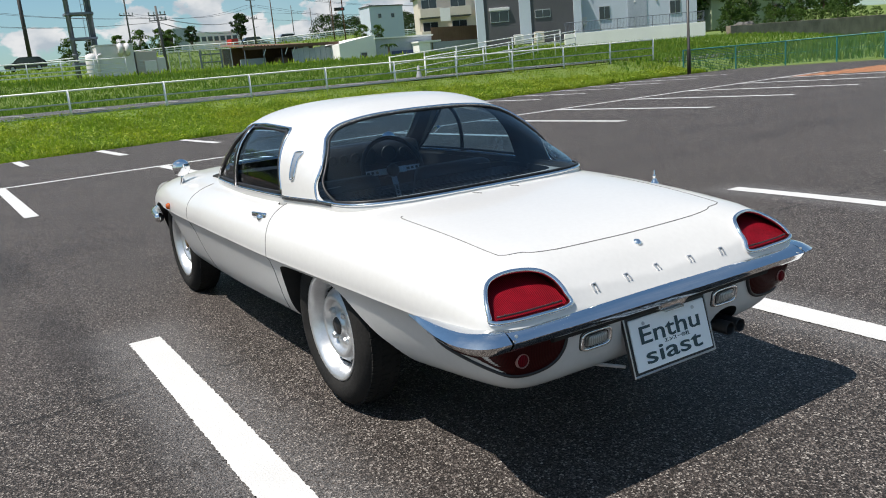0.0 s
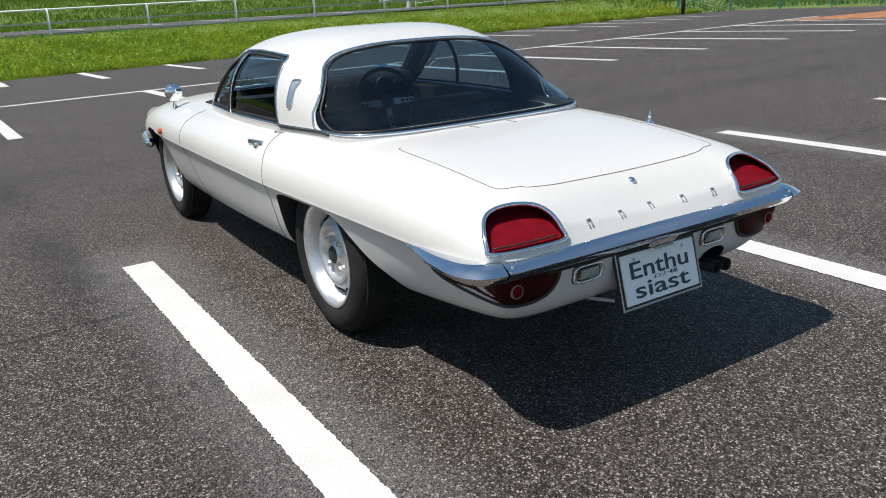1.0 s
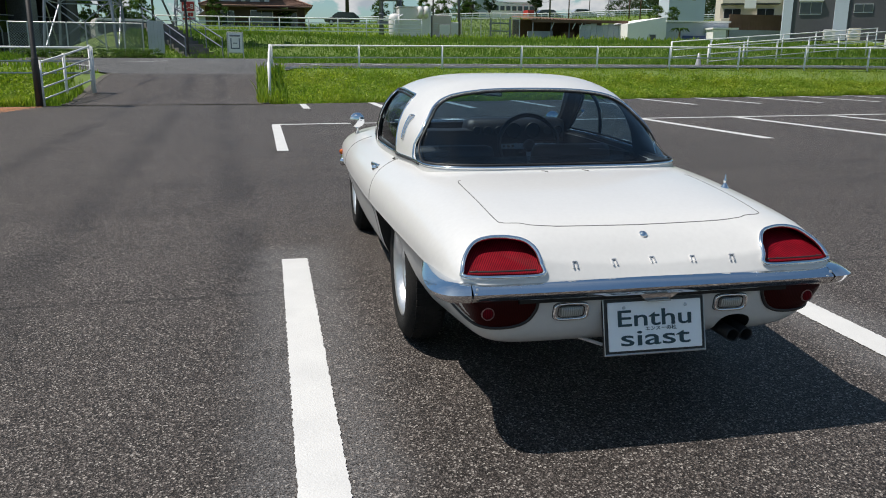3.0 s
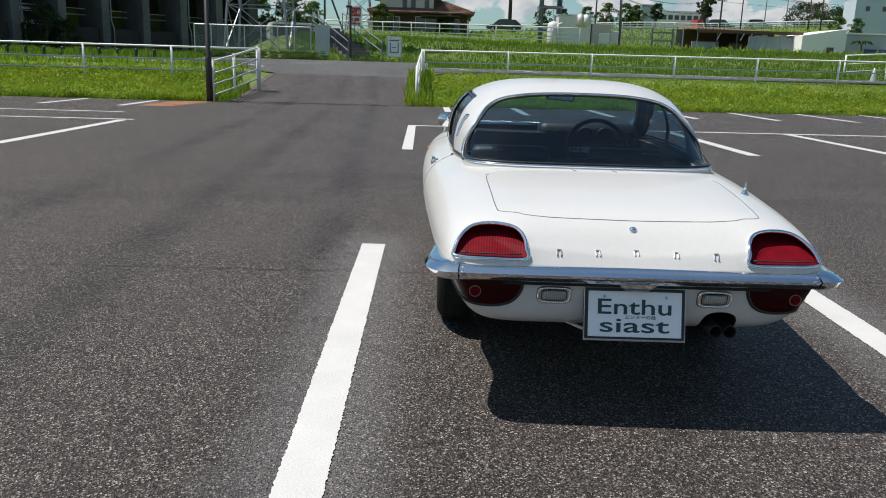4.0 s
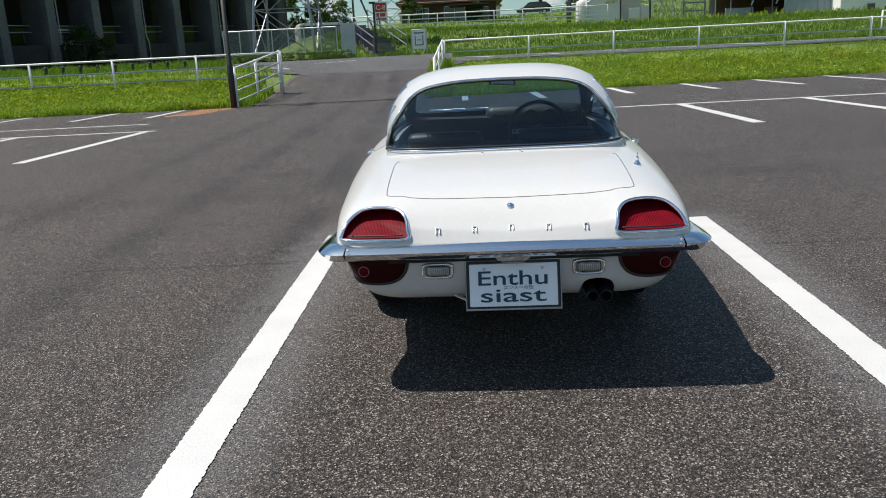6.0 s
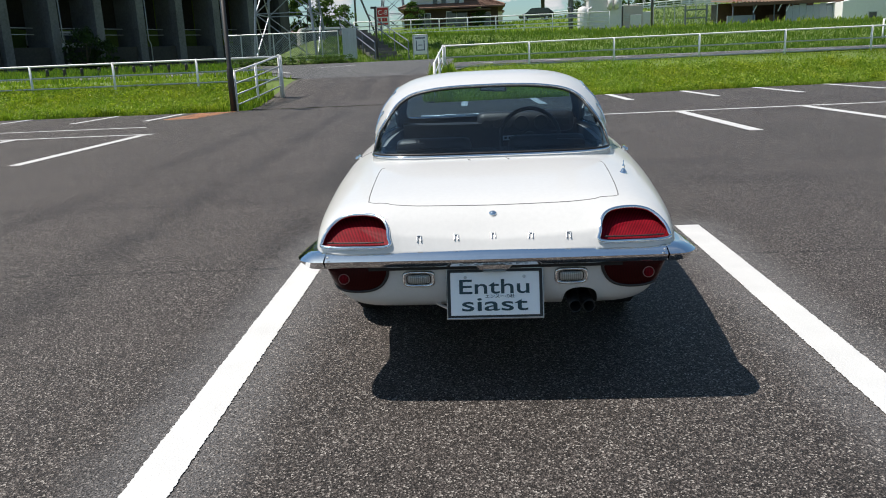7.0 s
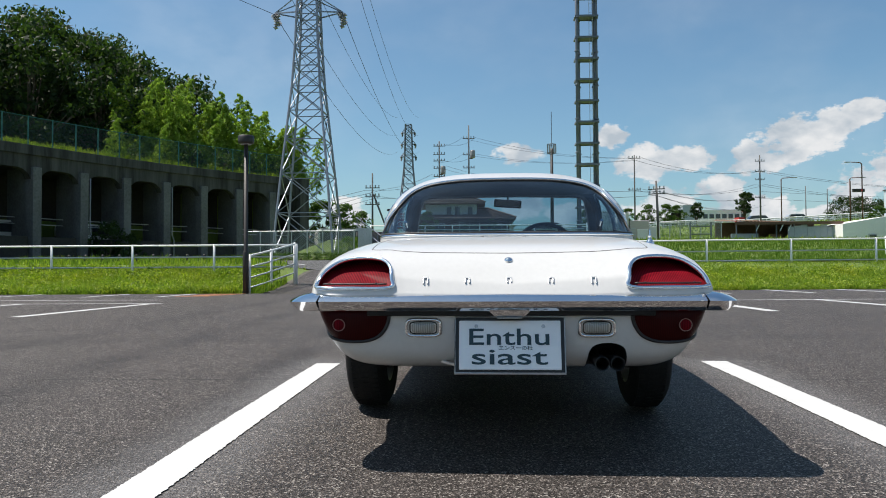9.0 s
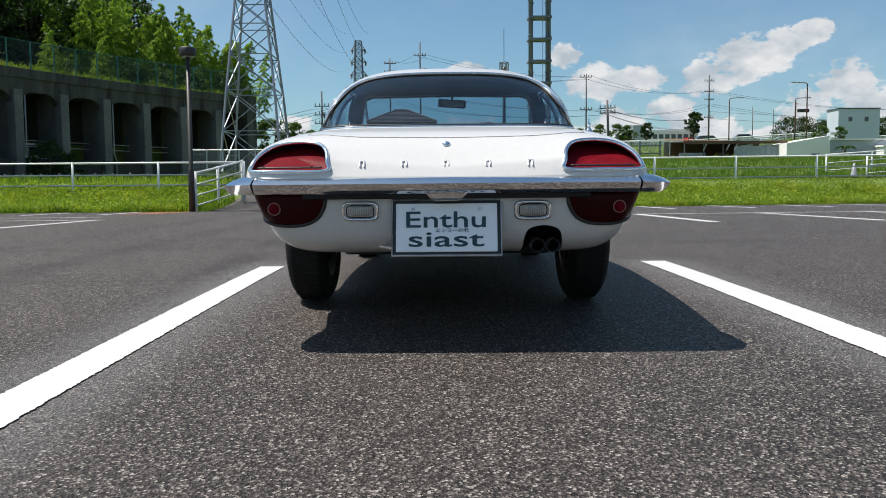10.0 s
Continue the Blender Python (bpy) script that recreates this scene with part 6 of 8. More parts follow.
def build_viaduct():
    z0, top = 0.9, 8.55
    v = thing("viaduct", "weathered grey concrete viaduct wall with arched bays in shade", "viaduct", at=pose(0, 0, 0))
    for i, (a, b) in enumerate(zip(VIADUCT, VIADUCT[1:])):
        L = (Vector(b) - Vector(a)).length
        m = frame_of(a, b, 0)
        # pillar at a, with a deep web behind
        bm = bmesh.new()
        add_box(bm, -0.29, 0.29, -0.25, 0.55, z0, 7.2, bevel=0.03, m=m)
        pil = part("pillar", bm, PALE_CONCRETE, v)
        part("web", box(-0.16, 0.16, 0.551, 2.6, z0, 7.2, m=m), PALE_CONCRETE, pil)
        # spandrel with chamfered arch shoulders
        o = [(0.30, 7.2), (0.30, 6.45), (0.48, 6.78), (0.80, 7.02), (1.15, 7.12), (L - 1.15, 7.12), (L - 0.80, 7.02), (L - 0.48, 6.78), (L - 0.30, 6.45), (L - 0.30, 7.2), (L, 7.2), (L, 7.95), (0.0, 7.95), (0.0, 7.2)]
        sp = prism(o, "y", 0.0, 0.55)
        bmesh.ops.transform(sp, matrix=m, verts=sp.verts)
        part("spandrel", sp, STAINED, v)
        part("parapet", box(-0.02, L + 0.02, -0.14, 0.6, 7.95, top, bevel=0.02, m=m), STAINED, v)
        # plinth, deck and back wall carry the bay's shade in their colour
        part("plinth", box(0.40, L - 0.40, 0.05, 0.4, z0, 2.9, bevel=0.02, m=m), BAY_SHADE, v)
        part("deck", box(-0.05, L + 0.05, 0.56, 6.3, 7.25, 7.9, m=m), BAY_SHADE, v)
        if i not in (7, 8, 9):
            part("back_wall", box(-0.3, L + 0.3, 5.8, 6.2, z0, 7.2, m=m), BAY_SHADE, v)
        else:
            part("back_wall", box(-0.3, L * 0.55, 5.8, 6.2, z0, 7.2, m=m), BAY_SHADE, v)
        if i % 2 == 0:
            part("drain_pipe", tube([m @ Vector((0.55, -0.03, 6.9)), m @ Vector((0.55, -0.03, 3.4)), m @ Vector((0.7, -0.05, 3.0)), m @ Vector((0.7, -0.05, 1.2))], 0.05, 8), PORCELAIN, v, "pale drain pipe", smooth=True)
        for h in (3.75, 4.15):
            part("bay_rail", tube([m @ Vector((0.4, 1.4, h)), m @ Vector((L - 0.4, 1.4, h))], 0.03, 6), GALV, v)
    a, b = VIADUCT[-2], VIADUCT[-1]
    L = (Vector(b) - Vector(a)).length
    part("end_wall", box(L - 0.4, L + 0.5, -0.2, 6.3, 0.9, 8.55, m=frame_of(a, b, 0)), STAINED, v)
    # fence along the top
    f = thing("top_fence", "green netting fence along the top of the viaduct", "fence", at=pose(0, 0, 0))
    for a, b in zip(VIADUCT, VIADUCT[1:]):
        m = frame_of(a, b, 8.5)
        L = (Vector(b) - Vector(a)).length
        for s in (0.0, 0.5):
            part("post", tube([m @ Vector((s * L, 0.75, -0.3)), m @ Vector((s * L, 0.75, 2.0))], 0.045, 6), GREEN_STEEL, f)
        part("top_wire", tube([m @ Vector((0, 0.75, 1.97)), m @ Vector((L, 0.75, 1.97))], 0.025, 5), GREEN_STEEL, f)
        bm = bmesh.new()
        q = [bm.verts.new(m @ Vector(p)) for p in ((0, 0.75, 0.0), (L, 0.75, 0.0), (L, 0.75, 1.97), (0, 0.75, 1.97))]
        bm.faces.new(q)
        part("netting", bm, NET_DARK, f, "thin green wire netting")


build_viaduct()


def lattice_tower(name, label, x, y, z0, widths, arms, material, r_leg=0.075, r_br=0.035, parent_group=""):
    """Four-legged lattice: widths is [(height, half-width)], arms [(height, reach)]."""
    t = thing(name, label, "pylon", group=parent_group, at=pose(x, y, z0))
    wf = lerp_table(widths)
    top = widths[-1][0]
    corner = [(1, 1), (-1, 1), (-1, -1), (1, -1)]
    for cx, cy in corner:
        part("leg", tube([(cx * wf(h), cy * wf(h), h) for h in spread(-0.5, top, 10)], r_leg, 6), material, t)
    h = 0.0
    while h < top - 0.6:
        step = max(0.9, wf(h) * 1.5)
        h2 = min(h + step, top)
        for k in range(4):
            (ax, ay), (bx, by) = corner[k], corner[(k + 1) % 4]
            w0, w1 = wf(h), wf(h2)
            p00, p10 = Vector((ax * w0, ay * w0, h)), Vector((bx * w0, by * w0, h))
            p01, p11 = Vector((ax * w1, ay * w1, h2)), Vector((bx * w1, by * w1, h2))
            part("brace", tube([p00, p11], r_br, 4), material, t)
            part("brace", tube([p10, p01], r_br, 4), material, t)
            part("girt", tube([p01, p11], r_br, 4), material, t)
        h = h2
    for ah, reach in arms:
        w = wf(ah)
        for s in (1, -1):
            bm = bmesh.new()
            for cy in (1, -1):
                add_tube(bm, [(s * w, cy * w, ah), (s * reach, 0, ah + 0.12)], r_br * 1.3, 4)
                add_tube(bm, [(s * w, cy * w, ah + 0.9), (s * reach, 0, ah + 0.12)], r_br, 4)
            part("cross_arm", bm, material, t)
            for dx in (-0.16, 0.16):
                bm = bmesh.new()
                prof = [(0.0, 0.0)]
                for q in range(5):
                    prof += [(0.08, -0.06 - 0.17 * q), (0.19, -0.12 - 0.17 * q), (0.08, -0.18 - 0.17 * q)]
                prof.append((0.0, -0.96))
                add_lathe(bm, prof, 8, Matrix.Translation((s * (reach - 0.05) + dx, 0, ah + 0.1)) @ Matrix.Rotation(radians(58 if dx < 0 else 12), 4, "X") @ Matrix.Rotation(radians(14 * (1 if dx > 0 else -1)), 4, "Y"))
                part("insulator", bm, PORCELAIN, t, "grey ribbed insulator")
    return t


PYLON_STEEL = surface("weathered_pylon_steel", (0.20, 0.215, 0.25), (0.30, 0.32, 0.36), rough=0.45, metal=0.5, scale=1.0, fine=20, bump=0.04)
lattice_tower("pylon", "tall galvanised steel lattice power pylon behind the road", -9.7, 40.0, 1.35,
              [(0.0, 1.72), (5.2, 1.27), (10.8, 0.74), (14.3, 0.58), (18.0, 0.48), (23.0, 0.30)], [(14.2, 2.0), (17.6, 2.3), (21.0, 1.9)], PYLON_STEEL)
lattice_tower("pylon", "distant dark lattice pylon", -13.2, 150.0, 6.0,
              [(0.0, 2.6), (8.0, 1.7), (16.0, 0.85), (24.0, 0.6)], [(17.5, 1.5), (20.0, 1.4), (22.3, 1.3)], TOWER_GREY, r_leg=0.12, r_br=0.06)


def build_mast():
    """Open steel mast of round columns with a platform on every stage."""
    t = thing("steel_mast", "dark slate steel mast with stacked platforms and a ladder", "mast", at=pose(9.15, 60.0, 3.1))
    H = 34.0
    for cx, cy in ((-0.82, -0.45), (-0.55, 0.55), (0.82, -0.1), (0.70, 0.5)):
        bm = bmesh.new()
        add_tube(bm, [(cx, cy, -0.5), (cx, cy, H)], 0.125, 10)
        for k in range(12):
            add_lathe(bm, [(0.125, -0.06), (0.185, -0.05), (0.185, 0.05), (0.125, 0.06)], 10, Matrix.Translation((cx, cy, 1.6 + 2.8 * k)))
        part("column", bm, TOWER_GREY, t, smooth=True)
    for k in range(19):
        z = 0.9 + 1.75 * k
        bm = bmesh.new()
        add_box(bm, -0.95, 0.95, -0.62, -0.52, z, z + 0.16)
        add_box(bm, -0.95, 0.95, 0.50, 0.60, z, z + 0.16)
        add_box(bm, -0.95, -0.85, -0.52, 0.50, z, z + 0.16)
        add_box(bm, 0.85, 0.95, -0.52, 0.50, z, z + 0.16)
        add_box(bm, -0.85, 0.85, -0.5, 0.5, z + 0.05, z + 0.09)
        part("platform", bm, TOWER_GREY, t)
    bm = bmesh.new()
    for s in (-0.14, 0.14):
        add_tube(bm, [(0.35 + s, -0.4, 0), (0.35 + s, -0.4, H)], 0.02, 5)
    for k in range(90):
        add_tube(bm, [(0.21, -0.4, 0.3 + 0.37 * k), (0.49, -0.4, 0.3 + 0.37 * k)], 0.012, 4)
    part("ladder", bm, GALV, t, "thin steel ladder")


build_mast()


def utility_pole(x, y, z0, z1, arms=(0.4, 1.6), can=False, r=0.17, lean=0.0, label="grey concrete utility pole with crossarms"):
    t = thing("utility_pole", label, "utility pole", group="utility poles", at=pose(x, y, z0, 0, lean, 0))
    h = z1 - z0
    part("pole", lathe([(0.0, -0.5), (r * 0.7, -0.5), (r * 0.42, h), (0.0, h + 0.02)], 10), POLE_GREY, t, smooth=True)
    for d in arms:
        bm = bmesh.new()
        add_box(bm, -0.7, 0.7, -0.035, 0.035, h - d - 0.04, h - d + 0.04)
        part("crossarm", bm, POLE_GREY, t)
        for q in (-0.62, -0.22, 0.28, 0.62):
            part("insulator", lathe([(0.0, 0.22), (0.05, 0.2), (0.07, 0.1), (0.04, 0.08), (0.06, 0.0), (0.0, 0.0)], 8, Matrix.Translation((q, 0, h - d + 0.06))), PORCELAIN, t)
    if can:
        part("transformer", lathe([(0.0, 0.0), (0.30, 0.02), (0.32, 0.1), (0.32, 0.85), (0.28, 0.95), (0.0, 1.0)], 14, Matrix.Translation((0.45, 0, h - 4.0))), PORCELAIN, t, "grey transformer can", smooth=True)
        part("bracket", box(0.0, 0.5, -0.06, 0.06, h - 4.1, h - 4.0), POLE_GREY, t)
    return t


utility_pole(-0.8, 90, 4.6, 18.4, (1.6, 3.6, 5.2), can=True)
utility_pole(-4.4, 90, 4.6, 16.5, (0.6, 1.6, 2.4, 3.3, 4.3), can=True)
stay = utility_pole(-9.95, 70, 3.2, 10.1, (1.4, 2.2, 3.0), r=0.16)
part("strut_pole", tube([(0.1, -0.1, 4.9), (2.3, -0.6, -0.8)], 0.085, 8), POLE_GREY, stay, "slanting strut pole")
utility_pole(18.1, 85, 4.4, 13.8, (0.35, 4.0), r=0.15)
utility_pole(15.4, 62, 3.0, 8.2, (0.7, 1.1), r=0.2, lean=-2.0)
utility_pole(41.2, 110, 7.0, 17.3, (0.9, 2.4, 3.6, 6.2), r=0.2)
for px, pz in ((56.0, 14.8), (59.6, 14.3), (63.5, 15.6)):
    utility_pole(px, 130, 7.0, pz, (), r=0.14, label="plain slim grey utility pole")


def build_antenna_pole():
    t = thing("antenna_pole", "slender dark pole with a caged antenna head", "antenna", at=pose(11.2, 110, 5.0))
    part("pole", lathe([(0.0, -0.5), (0.28, -0.5), (0.20, 13.6), (0.0, 13.6)], 10), DARK_STEEL, t, smooth=True)
    for k in range(6):
        a = 2 * math.pi * k / 6
        c, s = math.cos(a) * 0.6, math.sin(a) * 0.6
        part("panel_antenna", box(c - 0.09, c + 0.09, s - 0.07, s + 0.07, 12.9, 14.2, bevel=0.03), PORCELAIN, t)
    part("ring", tube([(0.6 * math.cos(2 * math.pi * k / 16), 0.6 * math.sin(2 * math.pi * k / 16), 12.9) for k in range(16)], 0.05, 5, closed=True), DARK_STEEL, t)
    part("ring", tube([(0.6 * math.cos(2 * math.pi * k / 16), 0.6 * math.sin(2 * math.pi * k / 16), 14.2) for k in range(16)], 0.05, 5, closed=True), DARK_STEEL, t)
    part("rod", tube([(0, 0, 13.5), (0, 0, 19.0)], 0.04, 5), DARK_STEEL, t)


build_antenna_pole()


def street_light(x, y, z0, z1, side, label):
    t = thing("street_light", label, "street light", group="street lights", at=pose(x, y, z0))
    h = z1 - z0
    part("pole", tube([(0, 0, -0.5), (0, 0, h - 0.2), (side * 0.2, 0, h), (side * 1.6, 0, h + 0.08)], [0.10, 0.075, 0.065, 0.045], 8), RUST_STEEL, t, smooth=True)
    part("lamp_head", box(min(side * 1.5, side * 2.2), max(side * 1.5, side * 2.2), -0.14, 0.14, h + 0.02, h + 0.13, bevel=0.04), PORCELAIN, t, "flat grey lamp head")
    return t


street_light(44.2, 110, 7.0, 13.9, 1, "brown street light above the sloping road")
sl = street_light(50.8, 100, 6.6, 14.7, -1, "brown street light with traffic signal above the sloping road")
ts = part("traffic_signal", box(-1.3, 0.2, -0.3, 0.1, 4.2, 4.62, bevel=0.05), DARK_STEEL, sl, "dark horizontal traffic signal")
part("red_light", lathe([(0.0, 0.03), (0.13, 0.02), (0.15, 0.0)], 14, Matrix.Translation((-0.2, -0.31, 4.41)) @ Matrix.Rotation(math.pi / 2, 4, "X")), SIGN_RED, ts, "red signal lens")
street_light(53.0, 108, 7.0, 13.6, 1, "brown street light above the sloping road")


def wires():
    """Sagging cables, each a thing of its own."""
    def line(a, b, sag, r=0.016):
        a, b = Vector(a), Vector(b)
        pts = [a.lerp(b, k / 14) - Vector((0, 0, sag * 4 * (k / 14) * (1 - k / 14))) for k in range(15)]
        o = pts[0].copy()
        w = part("power_cable", tube([p - o for p in pts], r, 4), WIRE, None)
        w.location = o
        tagged(w, "thin black overhead cable hung between poles", "cable", group="overhead cables")
    for h, reach in ((15.6, 2.0), (18.9, 2.3), (22.4, 1.9)):
        for s in (1, -1):
            line((-9.7 + s * reach, 40, h), (-13.2 + s * 2.1, 150, h + 9.0), 3.2, 0.018)
            line((-9.7 + s * reach, 40, h), (-34 + s * reach, -40, h + 4), 3.0, 0.016)
    for dz, dx in ((1.5, -0.8), (1.5, 0.8), (3.5, 0.8), (3.5, -0.8)):
        line((-0.8 + dx, 90, 18.4 - dz), (-4.4 + dx, 90, 17.6 - dz), 0.5)
        line((-0.8 + dx, 90, 18.4 - dz), (18.1 + dx * 0.8, 85, 13.6 - dz * 0.1), 0.7)
        line((18.1 + dx, 85, 13.5 - (dz - 1.5) * 1.8), (41.2 + dx, 110, 16.5 - dz), 1.0, 0.02)
        line((41.2 + dx, 110, 16.5 - dz), (90 + dx, 118, 15.0 - dz), 1.6, 0.02)
        line((15.4, 62, 7.6 - 0.2 * dz), (41.2 + dx, 110, 12.8 - dz * 0.8), 0.9, 0.018)
        line((15.4, 62, 7.5 - 0.15 * dz), (-4.4 + dx, 90, 15.0 - dz), 0.9, 0.018)
        line((-9.95 + dx, 70, 8.9 - 0.3 * dz), (-4.4 + dx, 90, 14.0 - dz), 0.5, 0.018)
        line((-9.95 + dx, 70, 8.9 - 0.3 * dz), (-40 + dx, 95, 12.0 - dz), 1.5, 0.018)
    line((41.2, 110, 12.0), (120, 120, 12.5), 1.2, 0.02)
    line((41.2, 110, 11.0), (120, 122, 11.5), 1.2, 0.02)


wires()


# ---- buildings and yards ----
def add_window(parent, x0, x1, z0, z1, y, label="dark sliding window in a metal frame", bars=1):
    w = part("window", box(x0, x1, y - 0.05, y + 0.1, z0, z1), FRAME, parent, label)
    n = bars + 1
    for k in range(n):
        a = x0 + 0.05 + (x1 - x0 - 0.05) * k / n
        b = x0 + (x1 - x0 - 0.05) * (k + 1) / n
        part("pane", box(a, b, y - 0.065, y - 0.04, z0 + 0.06, z1 - 0.06), PANE, w)
    return w


def add_window_side(parent, y0, y1, z0, z1, x):
    w = part("window", box(x - 0.05, x + 0.1, y0, y1, z0, z1), FRAME, parent, "dark window in a metal frame")
    part("pane", box(x - 0.065, x - 0.04, y0 + 0.06, y1 - 0.06, z0 + 0.06, z1 - 0.06), PANE, w)


def build_hip_house():
    h = thing("house", "two-storey house with brown tiled hip roofs and white upper walls", "house", at=pose(-2.8, 80, 4.0))
    part("lower_wall", box(-3.4, 6.4, 0.0, 8.0, 0.0, 2.45), WALL_BROWN, h, "dark brown ground floor wall")
    part("upper_wall", box(-2.7, 2.9, 0.6, 7.0, 2.4, 4.2), WALL_WHITE, h, "white upper floor wall")

    def hip(name, x0, x1, y0, y1, z0, ridge0, ridge1, z1):
        bm = bmesh.new()
        c = [bm.verts.new(p) for p in ((x0, y0, z0), (x1, y0, z0), (x1, y1, z0), (x0, y1, z0))]
        c2 = [bm.verts.new(p) for p in ((x0, y0, z0 - 0.14), (x1, y0, z0 - 0.14), (x1, y1, z0 - 0.14), (x0, y1, z0 - 0.14))]
        ym = (y0 + y1) / 2
        r = [bm.verts.new((ridge0, ym, z1)), bm.verts.new((ridge1, ym, z1))]
        bm.faces.new((c[0], c[1], r[1], r[0]))
        bm.faces.new((c[1], c[2], r[1]))
        bm.faces.new((c[2], c[3], r[0], r[1]))
        bm.faces.new((c[3], c[0], r[0]))
        for k in range(4):
            bm.faces.new((c2[k], c2[(k + 1) % 4], c[(k + 1) % 4], c[k]))
        bm.faces.new(c2[::-1])
        roof = part(name, bm, ROOF_TILE, h, "brown tiled hip roof")
        part("ridge", tube([(ridge0, ym, z1 + 0.03), (ridge1, ym, z1 + 0.03)], 0.11, 6), ROOF_TILE, roof)
        # courses of tiles standing proud across the front slope
        n = 9
        for k in range(n):
            s = (k + 0.5) / n
            xa, xb = x0 + (ridge0 - x0) * s, x1 + (ridge1 - x1) * s
            yy, zz = y0 + (ym - y0) * s, z0 + (z1 - z0) * s
            part("tile_course", box(xa + 0.05, xb - 0.05, yy - 0.09, yy + 0.05, zz - 0.02, zz + 0.06), ROOF_TILE, roof)
        for a, b in (((x0, y0, z0), (ridge0, ym, z1)), ((x1, y0, z0), (ridge1, ym, z1))):
            part("hip_ridge", tube([Vector(a) + Vector((0, 0, 0.06)), Vector(b) + Vector((0, 0, 0.06))], 0.09, 6), ROOF_TILE, roof)
    hip("upper_roof", -3.7, 3.8, -0.3, 8.0, 4.1, -0.6, 0.5, 5.75)
    hip("lower_roof", -3.9, 7.1, -0.9, 9.0, 2.4, -1.0, 4.2, 3.75)
    for x in (-0.4, 0.5, 1.9):
        add_window(h, x, x + 0.55, 2.75, 3.7, 0.6, bars=0)
    add_window(h, -1.9, -0.6, 0.5, 1.9, 0.0)
    add_window(h, 1.0, 3.2, 0.3, 2.0, 0.0)
    add_window(h, 4.0, 5.6, 0.3, 1.8, 0.0)
    part("veranda", box(1.6, 5.6, -2.2, -0.1, 1.9, 2.05), WALL_BROWN, h, "dark veranda roof")


build_hip_house()


def build_yard():
    c = thing("equipment_cabinet", "large pale grey equipment cabinet with ducts", "cabinet", at=pose(10.6, 58, 2.95))
    part("body", box(-1.05, 1.5, 0, 2.2, 0, 2.2, bevel=0.05), CABINET, c)
    part("roof_cap", box(-1.1, 1.55, -0.05, 2.25, 2.2, 2.28), CABINET, c)
    for x in (0.55, 1.05):
        part("duct", tube([(x, -0.05, 1.55), (x, -0.35, 1.7), (x, -0.38, 2.0), (x, -0.2, 2.12), (x, 0.1, 2.1)], 0.19, 10), CABINET, c, "bent pale duct", smooth=True)
    t = thing("storage_tank", "white rounded tank unit beside the cabinet", "tank", at=pose(9.2, 58.2, 2.95))
    part("vessel", lathe([(0.0, 0.0), (0.42, 0.02), (0.45, 0.2), (0.45, 1.35), (0.38, 1.62), (0.15, 1.72), (0.0, 1.73)], 20), CABINET, t, smooth=True)
    part("pipe", tube([(0.3, -0.35, 0.2), (0.34, -0.4, 1.5), (0.6, -0.3, 1.6)], 0.08, 8), CABINET, t, smooth=True)
    d = thing("switch_cabinet", "pinkish grey switch cabinet with louvres", "cabinet", at=pose(13.2, 58, 2.95))
    part("body", box(-1.0, 0.5, 0, 1.6, 0, 1.65, bevel=0.04), PINK_GREY, d)
    part("side_unit", box(0.5, 1.15, 0.2, 1.4, 0, 1.15, bevel=0.04), CABINET, d)
    part("door", box(-0.45, 0.4, -0.05, 0.0, 0.15, 0.95, bevel=0.02), CABINET, d)
    for k in range(5):
        part("louvre", box(-0.9, -0.55, -0.04, 0.0, 0.5 + 0.12 * k, 0.56 + 0.12 * k), GALV, d)
    f = thing("yard_fence", "grey wire mesh fence with a pipe gate", "fence", at=pose(14.4, 57.5, 2.95))
    for k in range(7):
        part("post", tube([(0.8 * k, 0, -0.3), (0.8 * k, 0, 1.45)], 0.035 if k not in (3, 5) else 0.07, 6), TOWER_GREY if k in (3, 5) else GALV, f)
    part("top_rail", tube([(0, 0, 1.42), (4.8, 0, 1.42)], 0.03, 6), GALV, f)
    part("gate_bar", tube([(2.4, 0, 0.5), (4.0, 0, 0.5)], 0.05, 6), TOWER_GREY, f)
    part("gate_bar", tube([(2.4, 0, 1.1), (4.0, 0, 1.1)], 0.05, 6), TOWER_GREY, f)
    bm = bmesh.new()
    bm.faces.new([bm.verts.new(p) for p in ((0, 0, 0), (4.8, 0, 0), (4.8, 0, 1.4), (0, 0, 1.4))])
    part("netting", bm, NET_GREY, f)
    s = thing("open_shed", "open shed with a rusty sheet roof and blue-grey sheet walls", "shed", at=pose(25.1, 60, 2.85))
    bm = bmesh.new()
    n = 60
    rows = []
    for k in range(n + 1):
        x = -4.2 + 8.6 * k / n
        dz = 0.05 * (1 if k % 2 else -1)
        rows.append([bm.verts.new((x, -0.6, 1.62 + dz - 0.03 * x)), bm.verts.new((x, 5.0, 2.05 + dz - 0.03 * x))])
    for a, b in zip(rows, rows[1:]):
        bm.faces.new((a[0], b[0], b[1], a[1]))
    part("roof", bm, RUST, s, "rusty corrugated roof")
    part("roof_edge", box(-4.2, 4.4, -0.62, -0.55, 1.42, 1.66), RUST, s)
    for x in (-4.0, -2.4, -0.8, 0.6):
        part("post", tube([(x, -0.3, -0.3), (x, -0.3, 1.6)], 0.05, 6), TOWER_GREY, s)
    part("low_wall", box(-4.2, -2.0, 0.4, 0.5, 0.0, 0.75), SHEET, s, "grey low wall")
    for k in range(8):
        part("sheet_panel", box(0.1 + 0.52 * k, 0.6 + 0.52 * k, -0.35, -0.3, -0.1, 1.25 + 0.08 * ((k * 7) % 3)), SHEET, s, "blue-grey sheet panel")
